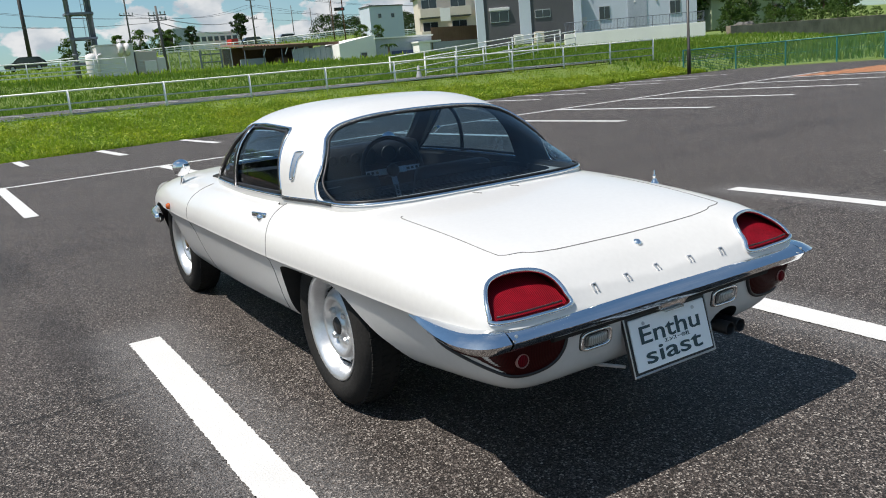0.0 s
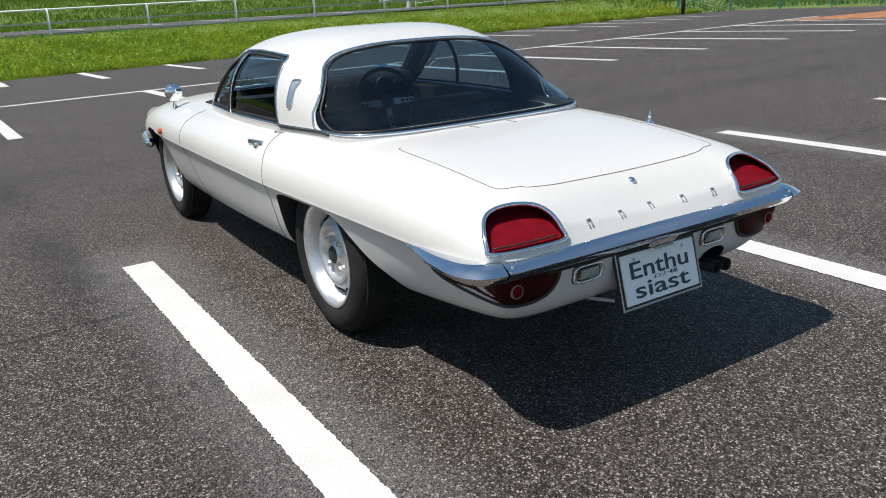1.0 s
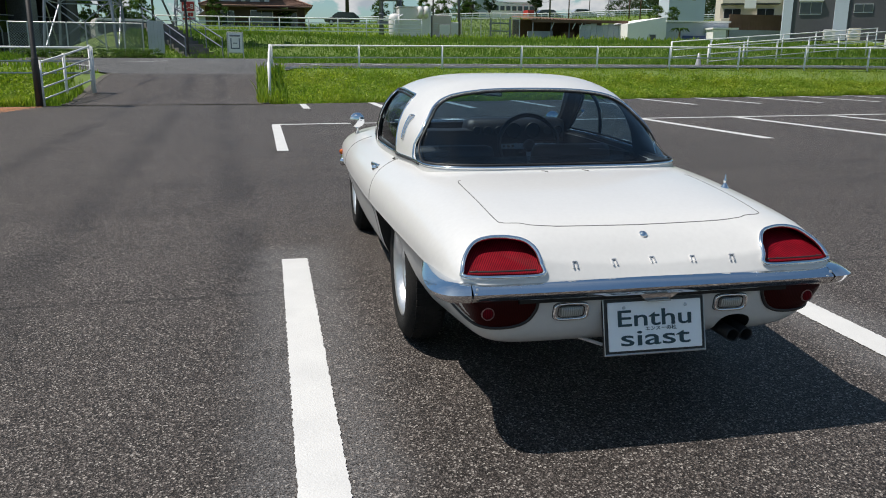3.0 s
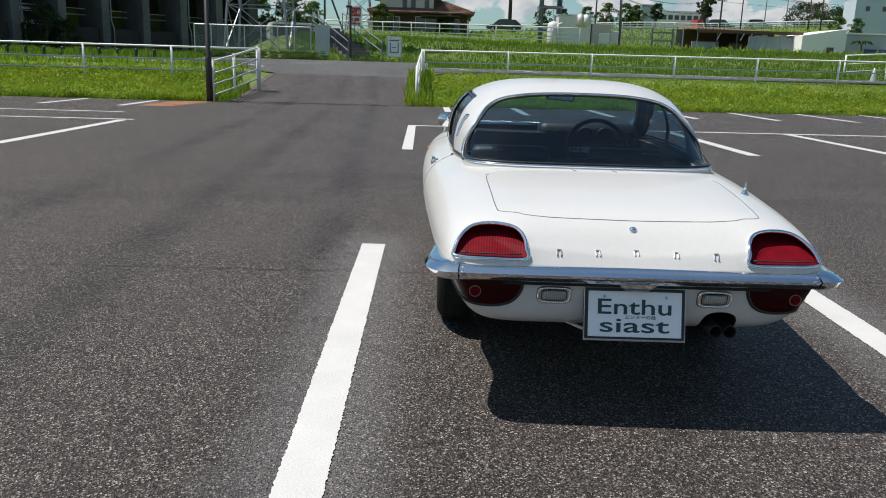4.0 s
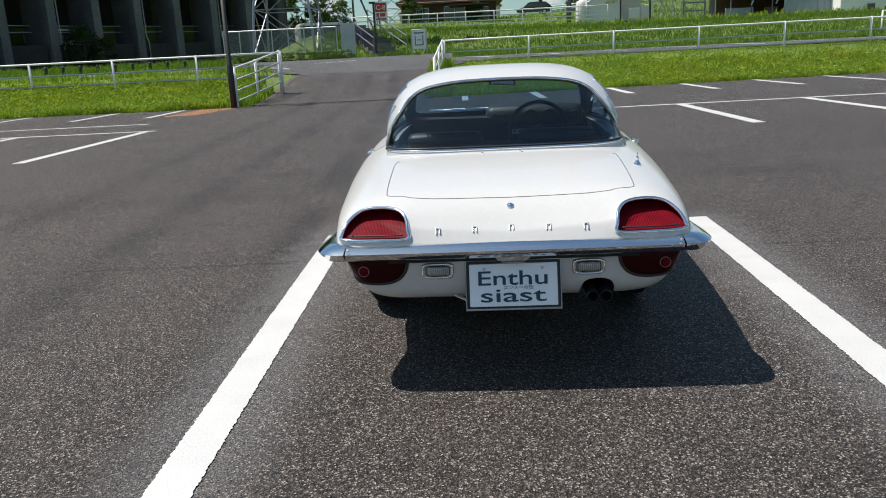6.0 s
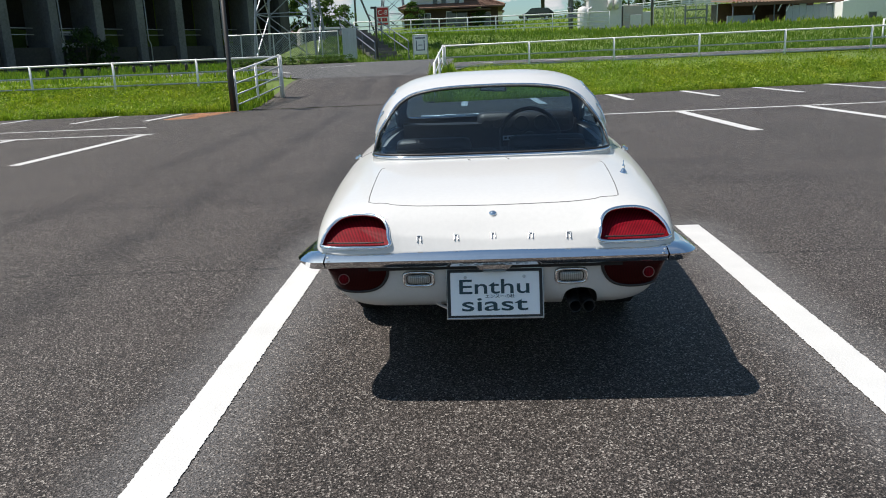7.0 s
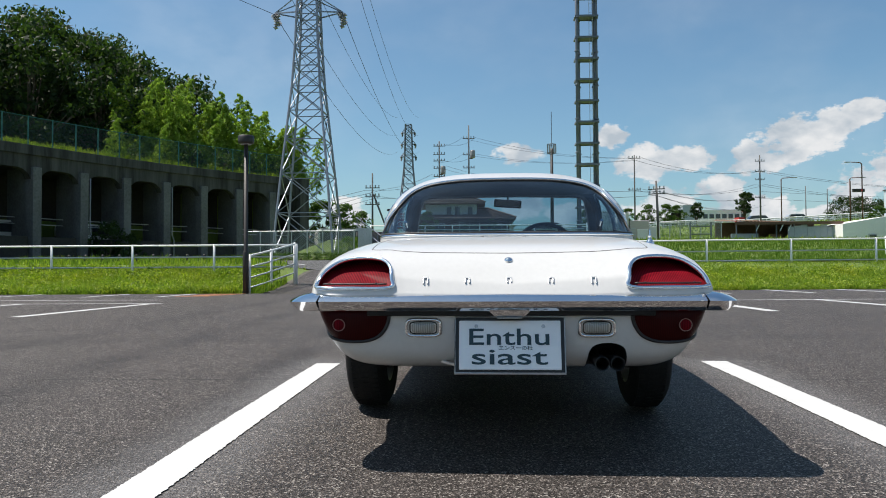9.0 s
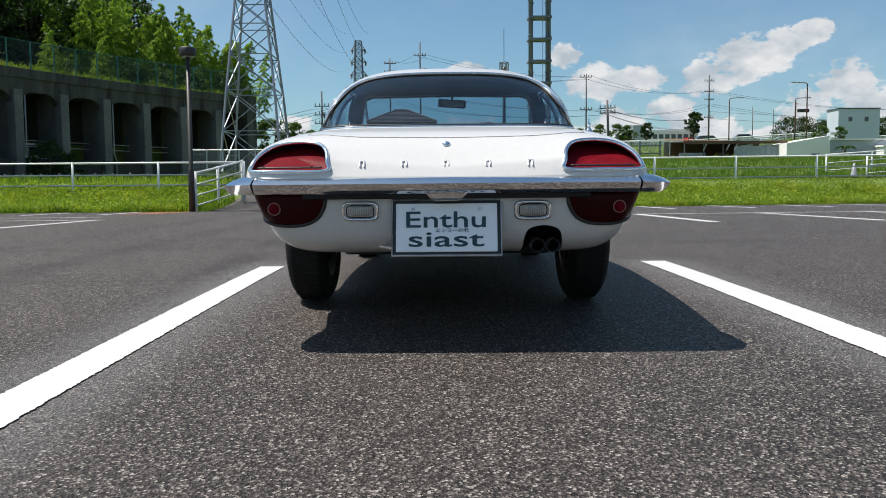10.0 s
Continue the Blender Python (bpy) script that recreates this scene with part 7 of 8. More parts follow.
    part("crate", box(-1.0, -0.1, 0.2, 0.9, 0.0, 0.7, bevel=0.02), WOOD_FENCE, s, "plain brown crate")
    part("back_wall", box(-4.2, 4.3, 4.6, 4.7, 0.0, 1.9), RUST, s)
    for x, z in ((-2.2, 1.35), (-0.3, 1.3), (0.35, 1.45)):
        part("roof_strut", tube([(x, -0.5, 1.5), (x - 0.3, -0.5, 0.9)], 0.04, 5), WHITE_STEEL, s)
    w = thing("workshop", "low white workshop with a sloping gable and grey roof", "building", at=pose(33.3, 58, 2.45))
    o = [(-4.5, -0.2), (-1.0, -0.2), (-1.0, 2.35), (-4.5, 1.75)]
    part("front_wall", prism(o, "y", 0.0, 6.0), WALL_WHITE, w, "white rendered gable wall")
    part("main_wall", box(-0.98, 4.9, 0.1, 6.0, -0.2, 1.95), SHEET, w, "pale lilac-grey wall")
    part("roof", box(-1.05, 5.0, -0.1, 6.1, 1.96, 2.08), WALL_WHITE, w)
    add_window(w, -2.55, -1.9, -0.1, 0.95, 0.0, "dark doorway", bars=0)
    part("tarp", box(0.6, 3.1, -0.1, 0.08, 0.2, 0.85), surface("blue_tarp", (0.02, 0.04, 0.14), (0.03, 0.06, 0.2), rough=0.5, scale=1.0, fine=8, bump=0.2), w, "dark blue tarpaulin")
    part("porch", box(2.7, 3.9, -1.2, 0.0, 0.0, 1.35, bevel=0.02), WALL_WHITE, w, "white porch with a flat roof")
    part("porch_roof", box(2.6, 5.0, -1.3, 0.05, 1.36, 1.5), WALL_WHITE, w)


build_yard()


def build_houses():
    g = thing("office_block", "small blue-grey flat-roofed office block", "building", at=pose(57.9, 100, 7.6))
    part("wall", box(-2.8, 2.8, 0, 3, -3.0, 3.6), WALL_BLUE, g)
    part("roof", box(-2.9, 2.9, -0.1, 3.1, 3.6, 3.75), WALL_DARK, g)
    for x in (-1.2, 1.0):
        add_window(g, x - 0.3, x + 0.3, 1.9, 2.6, 0.0, bars=0)
    b = thing("apartment_house", "beige rendered apartment house with balconies", "building", at=pose(51.4, 72, 4.6, 0, 0, -24) @ Matrix.Diagonal((0.88, 1, 1, 1)))
    part("wall", box(-5.4, 5.6, 0, 4, 0, 4.8), WALL_BEIGE, b)
    part("roof", box(-5.7, 5.9, -0.4, 4.4, 4.8, 5.0), WALL_DARK, b)
    for z in (0.3, 2.75):
        for x in (-4.0, -0.2, 3.4):
            bal = part("balcony", box(x - 1.4, x + 1.4, -1.2, 0.0, z - 0.2, z + 0.75, bevel=0.02), WALL_BEIGE, b, "beige balcony parapet")
            part("balcony_floor", box(x - 1.35, x + 1.35, -1.15, 0.0, z - 0.32, z - 0.2), WALL_DARK, bal)
            add_window(b, x - 1.0, x + 1.0, z + 0.1, z + 1.8, 0.0)
    part("hung_cloth", box(-2.9, -1.6, -1.35, -1.3, 2.0, 3.4), WALL_WHITE, b, "white cloth hung at a balcony")
    f = thing("board_fence", "tall brown board fence", "fence", at=pose(38.5, 58.5, 3.1))
    for k in range(20):
        part("board", box(0.26 * k, 0.26 * k + 0.245, 0, 0.05, 0.0, 2.05), WOOD_FENCE, f)
    part("base_wall", box(0.0, 5.6, -0.15, -0.05, -0.4, 0.75), SHEET, f, "pale block base wall")
    d = thing("house", "modern charcoal house with pale vertical strips", "house", at=pose(44.3, 52, 2.9, 0, 0, -28) @ Matrix.Diagonal((0.87, 1, 1, 1)))
    part("wall", box(-4.4, 5.5, 0, 2.6, 0, 6.4), WALL_DARK, d, "charcoal clad wall")
    part("roof", box(-4.6, 5.7, -0.2, 2.8, 6.4, 6.6), WALL_DARK, d)
    for x0, x1 in ((-5.0, -4.2), (-0.6, 0.55), (5.0, 5.8)):
        part("pale_strip", box(x0, x1, -0.12, 0.3, 0, 6.35), WALL_BLUE, d, "pale grey vertical cladding strip")
    for x0, x1, z0, z1 in ((-3.6, -1.7, 2.0, 3.0), (1.0, 2.6, 2.1, 2.8), (-3.4, -1.8, 4.4, 5.3), (2.0, 3.4, 4.4, 5.3)):
        w = add_window(d, x0, x1, z0, z1, 0.0)
        if z0 < 2.05:
            part("shutter_box", box(x0 - 0.1, x1 + 0.1, -0.2, 0.0, z1, z1 + 0.25, bevel=0.03), CABINET, w)
    for x, s, m in ((-1.0, 0.85, CABINET), (1.1, 0.95, WALL_BEIGE)):
        a = thing("air_conditioner", "pale outdoor air conditioning unit by the house wall", "air conditioner", at=pose(44.3, 52, 2.85, 0, 0, -28) @ Matrix.Translation((x * 0.87, -0.8, 0)))
        part("case", box(-0.42, 0.42, -0.2, 0.2, 0, s, bevel=0.03), m, a)
        part("fan_guard", lathe([(0.0, 0.03), (0.26, 0.018), (0.3, 0.0)], 18, Matrix.Translation((-0.08, -0.2, s * 0.5)) @ Matrix.Rotation(math.pi / 2, 4, "X")), GALV, a)
    u = thing("house", "pale blue-grey clad house above a white retaining wall", "house", at=pose(55.0, 48.9, 2.9, 0, 0, -28) @ Matrix.Diagonal((0.87, 1, 1, 1)))
    part("wall", box(-6.9, 6.6, 0, 8, 0, 6.5), WALL_BLUE, u, "pale blue-grey siding")
    part("roof", box(-7.1, 6.8, -0.3, 8.2, 6.5, 6.7), WALL_DARK, u)
    part("panel_strip", box(-1.0, 1.1, -0.06, 0.0, 0, 6.5), SHEET, u, "slightly darker wall panel")
    part("door_recess", box(-8.2, -6.9, 0.8, 3, 0, 6.3), WALL_DARK, u, "dark entrance recess")
    add_window(u, -4.1, -2.9, 1.55, 2.75, 0.0)
    add_window(u, 3.6, 4.8, 1.55, 2.75, 0.0)
    part("meter_box", box(-6.1, -5.5, -0.2, 0.0, 1.2, 1.95, bevel=0.03), CABINET, u, "small white meter box")
    part("downpipe", tube([(-5.8, -0.08, 1.2), (-5.8, -0.08, -0.2)], 0.06, 6), GALV, u)
    for x in (-4.9, -0.2, 2.2):
        part("vent_cap", lathe([(0, 0.1), (0.1, 0.08), (0.12, 0.0)], 12, Matrix.Translation((x, 0, 3.6 if x < -1 else 2.9)) @ Matrix.Rotation(math.pi / 2, 4, "X")), CABINET, u)
    # long white retaining wall with a grey railing
    w = part("wall_terrace", box(-7.4, 7.2, 0, 0.3, -0.9, 0.35, bevel=0.02), WALL_WHITE, None)
    w.matrix_world = pose(52.0, 46.2, 3.0, 0, 0, -28) @ Matrix.Diagonal((0.87, 1, 1, 1))
    tagged(w, "white rendered terrace wall below the houses", "wall", kind="structure")
    r = thing("terrace_railing", "thin grey bar railing on the white terrace wall", "railing", at=pose(52.0, 46.2, 3.35, 0, 0, -28) @ Matrix.Diagonal((0.87, 1, 1, 1)) @ Matrix.Translation((-7.3, 0.1, 0)))
    for k in range(9):
        part("post", tube([(1.8 * k, 0, 0), (1.8 * k, 0, 0.95)], 0.035, 6), TOWER_GREY, r)
    for z in (0.15, 0.93):
        part("rail", tube([(0, 0, z), (14.4, 0, z)], 0.028, 6), TOWER_GREY, r)
    bm = bmesh.new()
    for k in range(96):
        add_tube(bm, [(0.15 * k, 0, 0.15), (0.15 * k, 0, 0.93)], 0.01, 4)
    tagged(part("bars", bm, TOWER_GREY, r), kind="stuff")
    # mossy retaining wall and garden at the far right
    w = part("wall_garden", box(0, 30, 0, 0.5, -1.6, 0.62, bevel=0.03), RETAIN, None)
    w.location = (60.0, 42.5, 2.2)
    tagged(w, "stained brown garden retaining wall", "wall", kind="structure")
    q = thing("garden_house", "low pale green house behind the garden", "house", at=pose(74, 50, 2.8))
    part("wall", box(-7, 9, 0, 6, 0, 3.0), surface("pale_green_render", (0.40, 0.47, 0.30), (0.48, 0.55, 0.37), rough=0.85, scale=0.5, fine=8, bump=0.1), q, "pale green rendered wall")
    part("roof", box(-7.5, 9.5, -0.6, 6.4, 3.0, 3.3), ROOF_TILE, q)
    add_window(q, -3, -1, 0.9, 2.2, 0.0)
    add_window(q, 3, 5.4, 0.9, 2.2, 0.0)
    for k in range(3):
        st = thing("garden_rock", "rough grey garden rock", "rock", group="garden rocks", at=pose(62.3 + 1.1 * k, 43.3 + 0.3 * k, 2.7))
        bm = bmesh.new()
        bmesh.ops.create_icosphere(bm, subdivisions=2, radius=0.55)
        rr = random.Random(k)
        for v in bm.verts:
            v.co *= 0.8 + 0.4 * rr.random()
            v.co.z *= 0.8
        part("stone", bm, CONCRETE, st)
    # far factory and row of distant houses
    fct = thing("factory", "long low white factory far away", "building", at=pose(49.5, 160, 9.5))
    part("wall", box(-6.5, 7.5, 0, 10, -3, 3.7), WALL_WHITE, fct)
    part("tall_block", box(-6.5, -3.8, -1, 9, -3, 4.7), SHEET, fct)
    for k in range(8):
        add_window(fct, -3.4 + 1.3 * k, -2.4 + 1.3 * k, 1.9, 2.9, 0.0, bars=0)
    part("red_shed", box(4.0, 5.4, -4, -1, -2.5, 1.9), SIGN_RED, fct)
    for k in (0, 1, 2, 3, 4, 5, 6, 7):
        rr = random.Random(40 + k)
        x, y = -34 + 5.4 * k + rr.uniform(-1.5, 1.5), 128 + rr.uniform(-14, 26)
        z = ground_height(x, y) - 0.4
        s = thing("house", "small distant house with a dark roof", "house", group="distant houses", at=pose(x, y, z))
        w, h = rr.uniform(2.6, 4.0), rr.uniform(2.6, 4.6)
        part("wall", box(-w, w, 0, 6, 0, h), (WALL_WHITE, WALL_BEIGE, WALL_BLUE)[k % 3], s)
        part("roof", prism([(-w - 0.4, h), (w + 0.4, h), (w * 0.3, h + 1.5), (-w * 0.3, h + 1.5)], "y", -0.5, 6.5), ROOF_TILE if k % 2 else WALL_DARK, s)
        for x0 in (-w * 0.6, w * 0.15):
            add_window(s, x0, x0 + 1.1, h - 1.7, h - 0.7, 0.0, bars=0)


build_houses()


# ---- stairs, signs, fences by the road ----
def build_roadside():
    s = thing("stairs", "dark concrete stairs up the bank with metal handrails", "stairs", at=pose(0, 0, 0))
    n = 10
    for k in range(n):
        a = k / (n - 1)
        x, y, z = -3.75 - 2.6 * a, 35.9 + 6.0 * a, 1.15 + 1.7 * a
        part("step", box(-0.75, 0.75, 0.0, 0.75, -0.25, 0.0, bevel=0.01, m=Matrix.Translation((x, y, z + 0.17)) @ Matrix.Rotation(radians(22), 4, "Z")), CONCRETE, s)
    for dx in (-0.85, 0.85):
        pts = [(-3.75 - 2.6 * a + dx, 35.9 + 6.0 * a, 1.2 + 1.7 * a) for a in (0, 0.33, 0.66, 1.0)]
        for h in (0.5, 0.95):
            part("handrail", tube([(x, y, z + h) for x, y, z in pts], 0.03, 6), TOWER_GREY, s)
        for x, y, z in pts:
            part("handrail_post", tube([(x, y, z - 0.2), (x, y, z + 0.95)], 0.028, 6), TOWER_GREY, s)
    b = thing("notice_board", "grey framed white notice board beside the stairs", "sign", at=pose(-2.3, 36.0, 1.2))
    part("panel", box(-0.33, 0.33, -0.02, 0.02, 0.28, 1.2, bevel=0.01), WALL_WHITE, b)
    part("board_frame", tube([(-0.36, 0, 0.26), (0.36, 0, 0.26), (0.36, 0, 1.23), (-0.36, 0, 1.23)], 0.03, 6, closed=True), GALV, b)
    for x in (-0.36, 0.36):
        part("post", tube([(x, 0, -0.2), (x, 0, 1.2)], 0.03, 6), GALV, b)
    for x0, x1, z0, z1 in ((-0.25, 0.25, 1.03, 1.10), (-0.22, -0.17, 0.45, 0.95), (0.17, 0.22, 0.45, 0.95), (-0.22, 0.22, 0.45, 0.50), (-0.1, 0.1, 0.7, 0.74)):
        part("print_bar", box(x0, x1, -0.03, -0.019, z0, z1), TOWER_GREY, b, "grey printed bar")
    r = thing("parking_sign", "white and red sign on posts above the bank", "sign", at=pose(-5.3, 48.0, 2.9))
    part("panel", box(-0.42, 0.42, -0.03, 0.03, 0.55, 1.75), WALL_WHITE, r)
    part("red_field", box(-0.36, 0.36, -0.045, -0.031, 1.12, 1.68), SIGN_RED, r)
    part("red_bar", box(-0.34, 0.34, -0.045, -0.031, 0.62, 0.72), SIGN_RED, r)
    for x in (-0.2, 0.05, 0.22):
        part("print_bar", box(x - 0.1, x + 0.06, -0.042, -0.031, 0.82, 1.04), SIGN_RED, r)
    cu = bpy.data.curves.new("lettering", "FONT")
    cu.body, cu.size, cu.align_x, cu.extrude = "C-8", 0.42, "CENTER", 0.003
    to = new("text", cu)
    dg = bpy.context.evaluated_depsgraph_get()
    dg.update()
    me = bpy.data.meshes.new_from_object(to.evaluated_get(dg))
    bpy.data.objects.remove(to)
    me.transform(Matrix.Translation((0, -0.05, 1.25)) @ Matrix.Rotation(math.pi / 2, 4, "X"))
    part_mesh("lettering", me, WALL_WHITE, r, "white lettering")
    for x in (-0.36, 0.36):
        part("post", tube([(x, 0.05, -0.5), (x, 0.05, 1.7)], 0.035, 6), GALV, r)
    p = thing("metal_hoarding", "upright galvanised sheet hoarding by the pylon", "fence", at=pose(-6.4, 37.0, 1.15))
    for k in range(5):
        part("sheet", box(0.15 * k, 0.15 * k + 0.14, 0, 0.04, 0, 1.8), GALV, p)
    e = thing("pylon_fence", "grey mesh fence round the foot of the pylon", "fence", at=pose(-12.6, 37.2, 1.1))
    for k in range(8):
        part("post", tube([(0.85 * k, 0, -0.3), (0.85 * k, 0, 1.75)], 0.035, 6), GALV, e)
    part("top_rail", tube([(0, 0, 1.72), (5.95, 0, 1.72)], 0.028, 6), GALV, e)
    bm = bmesh.new()
    bm.faces.new([bm.verts.new(q) for q in ((0, 0, 0), (5.95, 0, 0), (5.95, 0, 1.7), (0, 0, 1.7))])
    part("netting", bm, NET_GREY, e)
    k_ = thing("sign_post", "thin black post with a small board beside the stairs", "sign post", at=pose(-4.5, 36.0, 1.1))
    part("pole", tube([(0, 0, -0.3), (0, 0, 2.75)], 0.055, 8), DARK_STEEL, k_)
    part("cap", box(-0.22, 0.08, -0.06, 0.06, 2.68, 2.78, bevel=0.01), DARK_STEEL, k_)
    # upper railing along the bank's crest, and railing of the sloping road
    up = [(-7.4 + 1.9 * k, 49.5 + 0.05 * k, 2.9) for k in range(10)]
    rail_run("bank_railing", up, 0.95, (0.03, 0.33, 0.62, 0.85), label="white railing along the crest of the bank", radius=0.04, low=WHITE_STEEL)
    up = [(12.0 + 1.1 * k, 115.0, ground_height(12.0 + 1.1 * k, 115.0) - 0.05) for k in range(61)]
    rail_run("slope_railing", up, 0.95, (0.03, 0.33, 0.62, 0.85), label="white railing beside the sloping road", radius=0.085, r_post=0.07, low=WHITE_STEEL)
    # green netting fence at the lot's far end
    g = thing("netting_fence", "low green netting fence at the edge of the car park", "fence", at=pose(0, 0, 0))
    line = [(29.5, 22.4), (31.2, 20.7), (32.6, 19.0), (33.45, 17.0), (33.8, 15.0), (34.0, 12.5), (34.1, 10.0), (34.1, 7.5), (34.1, 5.0)]
    for x, y in line:
        part("post", tube([(x, y, -0.2), (x, y, 1.12)], 0.04, 8), GREEN_STEEL, g)
    for a, b_ in zip(line, line[1:]):
        part("top_rail", tube([(*a, 1.1), (*b_, 1.1)], 0.03, 6), GREEN_STEEL, g)
        part("wire", tube([(*a, 0.55), (*b_, 0.55)], 0.012, 4), GREEN_STEEL, g)
        bm = bmesh.new()
        bm.faces.new([bm.verts.new(q) for q in ((*a, 0.04), (*b_, 0.04), (*b_, 1.08), (*a, 1.08))])
        part("netting", bm, NET_GREEN, g, "green wire netting")
    for k in range(9):
        x = -18.6 + 0.78 * k
        bo = thing("bollard", "short dark post beside the service road", "bollard", group="dark bollards", at=pose(x, 30.2, ground_height(x, 30.2)))
        part("shaft", lathe([(0.0, -0.2), (0.07, -0.2), (0.07, 0.36), (0.055, 0.40), (0.0, 0.41)], 10), DARK_STEEL, bo, smooth=True)
    c = thing("traffic_cone", "faded grey and white traffic cone on the service road", "traffic cone", at=pose(17.6, 27.6, 0.86))
    part("cone", lathe([(0.16, 0.04), (0.15, 0.06), (0.04, 0.66), (0.0, 0.68)], 14), PORCELAIN, c, smooth=True)
    part("base", box(-0.2, 0.2, -0.2, 0.2, 0.0, 0.045, bevel=0.01), DARK_STEEL, c)


build_roadside()


def small_car(x, y, z, yaw, paint, length, height, label, van=False):
    """A plain modern car or van, seen from far."""
    t = thing("van" if van else "car", label, "van" if van else "car", group="parked vehicles", at=pose(x, y, z, 0, 0, yaw))
    L, H = length / 2, height
    if van:
        o = [(-L, 0.28), (L - 0.15, 0.28), (L, 0.5), (L - 0.05, 0.85), (L - 0.45, H * 0.93), (L - 0.7, H), (-L + 0.15, H), (-L, H * 0.85)]
        cab = [(-L + 0.15, 0.95), (L - 0.12, 0.92), (L - 0.52, H * 0.92), (-L + 0.15, H * 0.92)]
    else:
        o = [(-L, 0.3), (L - 0.1, 0.3), (L, 0.45), (L - 0.06, 0.72), (L - 0.9, 0.9), (L - 1.6, H - 0.03), (L - 2.4, H), (-L + 0.7, H - 0.05), (-L + 0.1, 0.95), (-L, 0.75)]
        cab = [(-L + 0.35, 0.92), (L - 1.0, 0.9), (L - 1.62, H - 0.1), (-L + 0.75, H - 0.12)]
    bm = prism(o, "y", -0.8, 0.8)
    bmesh.ops.bevel(bm, geom=list(bm.edges), offset=0.06, segments=2, affect="EDGES")
    part("body", bm, paint, t, smooth=False)
    part("side_glass", prism(cab, "y", -0.815, 0.815), PANE, t, "dark side windows")
    part("windscreen", box(-0.02, 0.02, -0.66, 0.66, -0.35, 0.3, m=Matrix.Translation((L - (0.3 if van else 1.25), 0, (H + 0.9) / 2)) @ Matrix.Rotation(radians(-20 if van else -50), 4, "Y")), PANE, t)
    for wx in (-L * 0.6, L * 0.62):
        for wy in (-0.78, 0.78):
            w = part("wheel", lathe([(0.0, -0.09), (0.28, -0.09), (0.31, -0.06), (0.31, 0.06), (0.28, 0.09), (0.0, 0.09)], 16, Matrix.Translation((wx, wy, 0.31)) @ Matrix.Rotation(math.pi / 2, 4, "X")), RUBBER, t)
            part("rim", lathe([(0.0, -0.1), (0.18, -0.1), (0.18, 0.1), (0.0, 0.1)], 14, Matrix.Translation((wx, wy, 0.31)) @ Matrix.Rotation(math.pi / 2, 4, "X")), SATIN, w)
    for wy in (-0.6, 0.6):
        part("headlight", box(L - 0.1, L + 0.02, wy - 0.16, wy + 0.16, 0.55, 0.72, bevel=0.02), CLEAR_LENS, t)
        part("tail_light", box(-L - 0.02, -L + 0.1, wy - 0.1, wy + 0.1, 0.6, 0.85, bevel=0.02), DARK_RED, t)


SILVER = surface("silver_car_paint", (0.50, 0.51, 0.52), (0.58, 0.59, 0.60), rough=0.3, metal=0.4, scale=2, fine=30, bump=0.0, coat=0.8)
BLACK_CAR = surface("black_car_paint", (0.012, 0.012, 0.014), (0.02, 0.02, 0.018), rough=0.25, scale=2, fine=30, bump=0.0, coat=0.8)
small_car(44.4, 119, ground_height(44.4, 119), 0, BLACK_CAR, 4.4, 1.6, "dark car waiting on the sloping road")
small_car(50.2, 119, ground_height(50.2, 119), 0, SILVER, 4.2, 1.5, "silver car waiting on the sloping road")
small_car(9.0, 96.0, 5.35, 175, BLACK_CAR, 4.3, 1.5, "black car parked on the upper land behind the white railing")
small_car(-9.0, 47.0, 1.6, 20, PAINT, 3.4, 1.85, "white delivery van beside the stairs", van=True)
small_car(-27.3, 48.6, 2.3, 57, PAINT, 3.4, 1.7, "small white truck parked inside a viaduct bay", van=True)
small_car(-30.2, 43.6, 2.3, 57, SILVER, 3.4, 1.7, "grey van parked inside a viaduct bay", van=True)


# ---- grass, shrubs and trees ----
def blades(name, places, height, width, material, label, lean=0.35, seed=3):
    """Upright bent blades as one sheet of stuff; places is an array of x, y, z."""
    rg = np.random.default_rng(seed)
    n = len(places)
    p = np.asarray(places)
    clump = 0.82 + 0.2 * np.sin(1.9 * p[:, 0] + 1.3 * p[:, 1]) + 0.16 * np.sin(4.1 * p[:, 0] - 2.7 * p[:, 1] + 1.0) + 0.14 * np.sin(9.3 * p[:, 0] + 6.1 * p[:, 1])
    h = height * rg.uniform(0.45, 1.25, n) * clump
    a = rg.uniform(0, 2 * np.pi, n)
    w = width * rg.uniform(0.6, 1.4, n)
    side = np.stack([np.cos(a), np.sin(a), np.zeros(n)], 1) * (w / 2)[:, None]
    b = rg.uniform(0, 2 * np.pi, n)
    off = np.stack([np.cos(b), np.sin(b), np.zeros(n)], 1) * (h * lean * rg.uniform(0.2, 1.3, n))[:, None]
    up = np.zeros((n, 3))
    up[:, 2] = h
    v = np.stack([p - side, p + side, p + off * 0.35 + up * 0.6 + side * 0.8, p + off * 0.35 + up * 0.6 - side * 0.8, p + off + up], 1).reshape(-1, 3)
    base = np.arange(n) * 5
    quads = np.stack([base, base + 1, base + 2, base + 3], 1).tolist()
    tris = np.stack([base + 3, base + 2, base + 4], 1).tolist()
    me = bpy.data.meshes.new(name)
    me.from_pydata(v.tolist(), [], quads + tris)
    ob = part_mesh(name, me, material, None)
    return tagged(ob, label, "grass", kind="stuff")


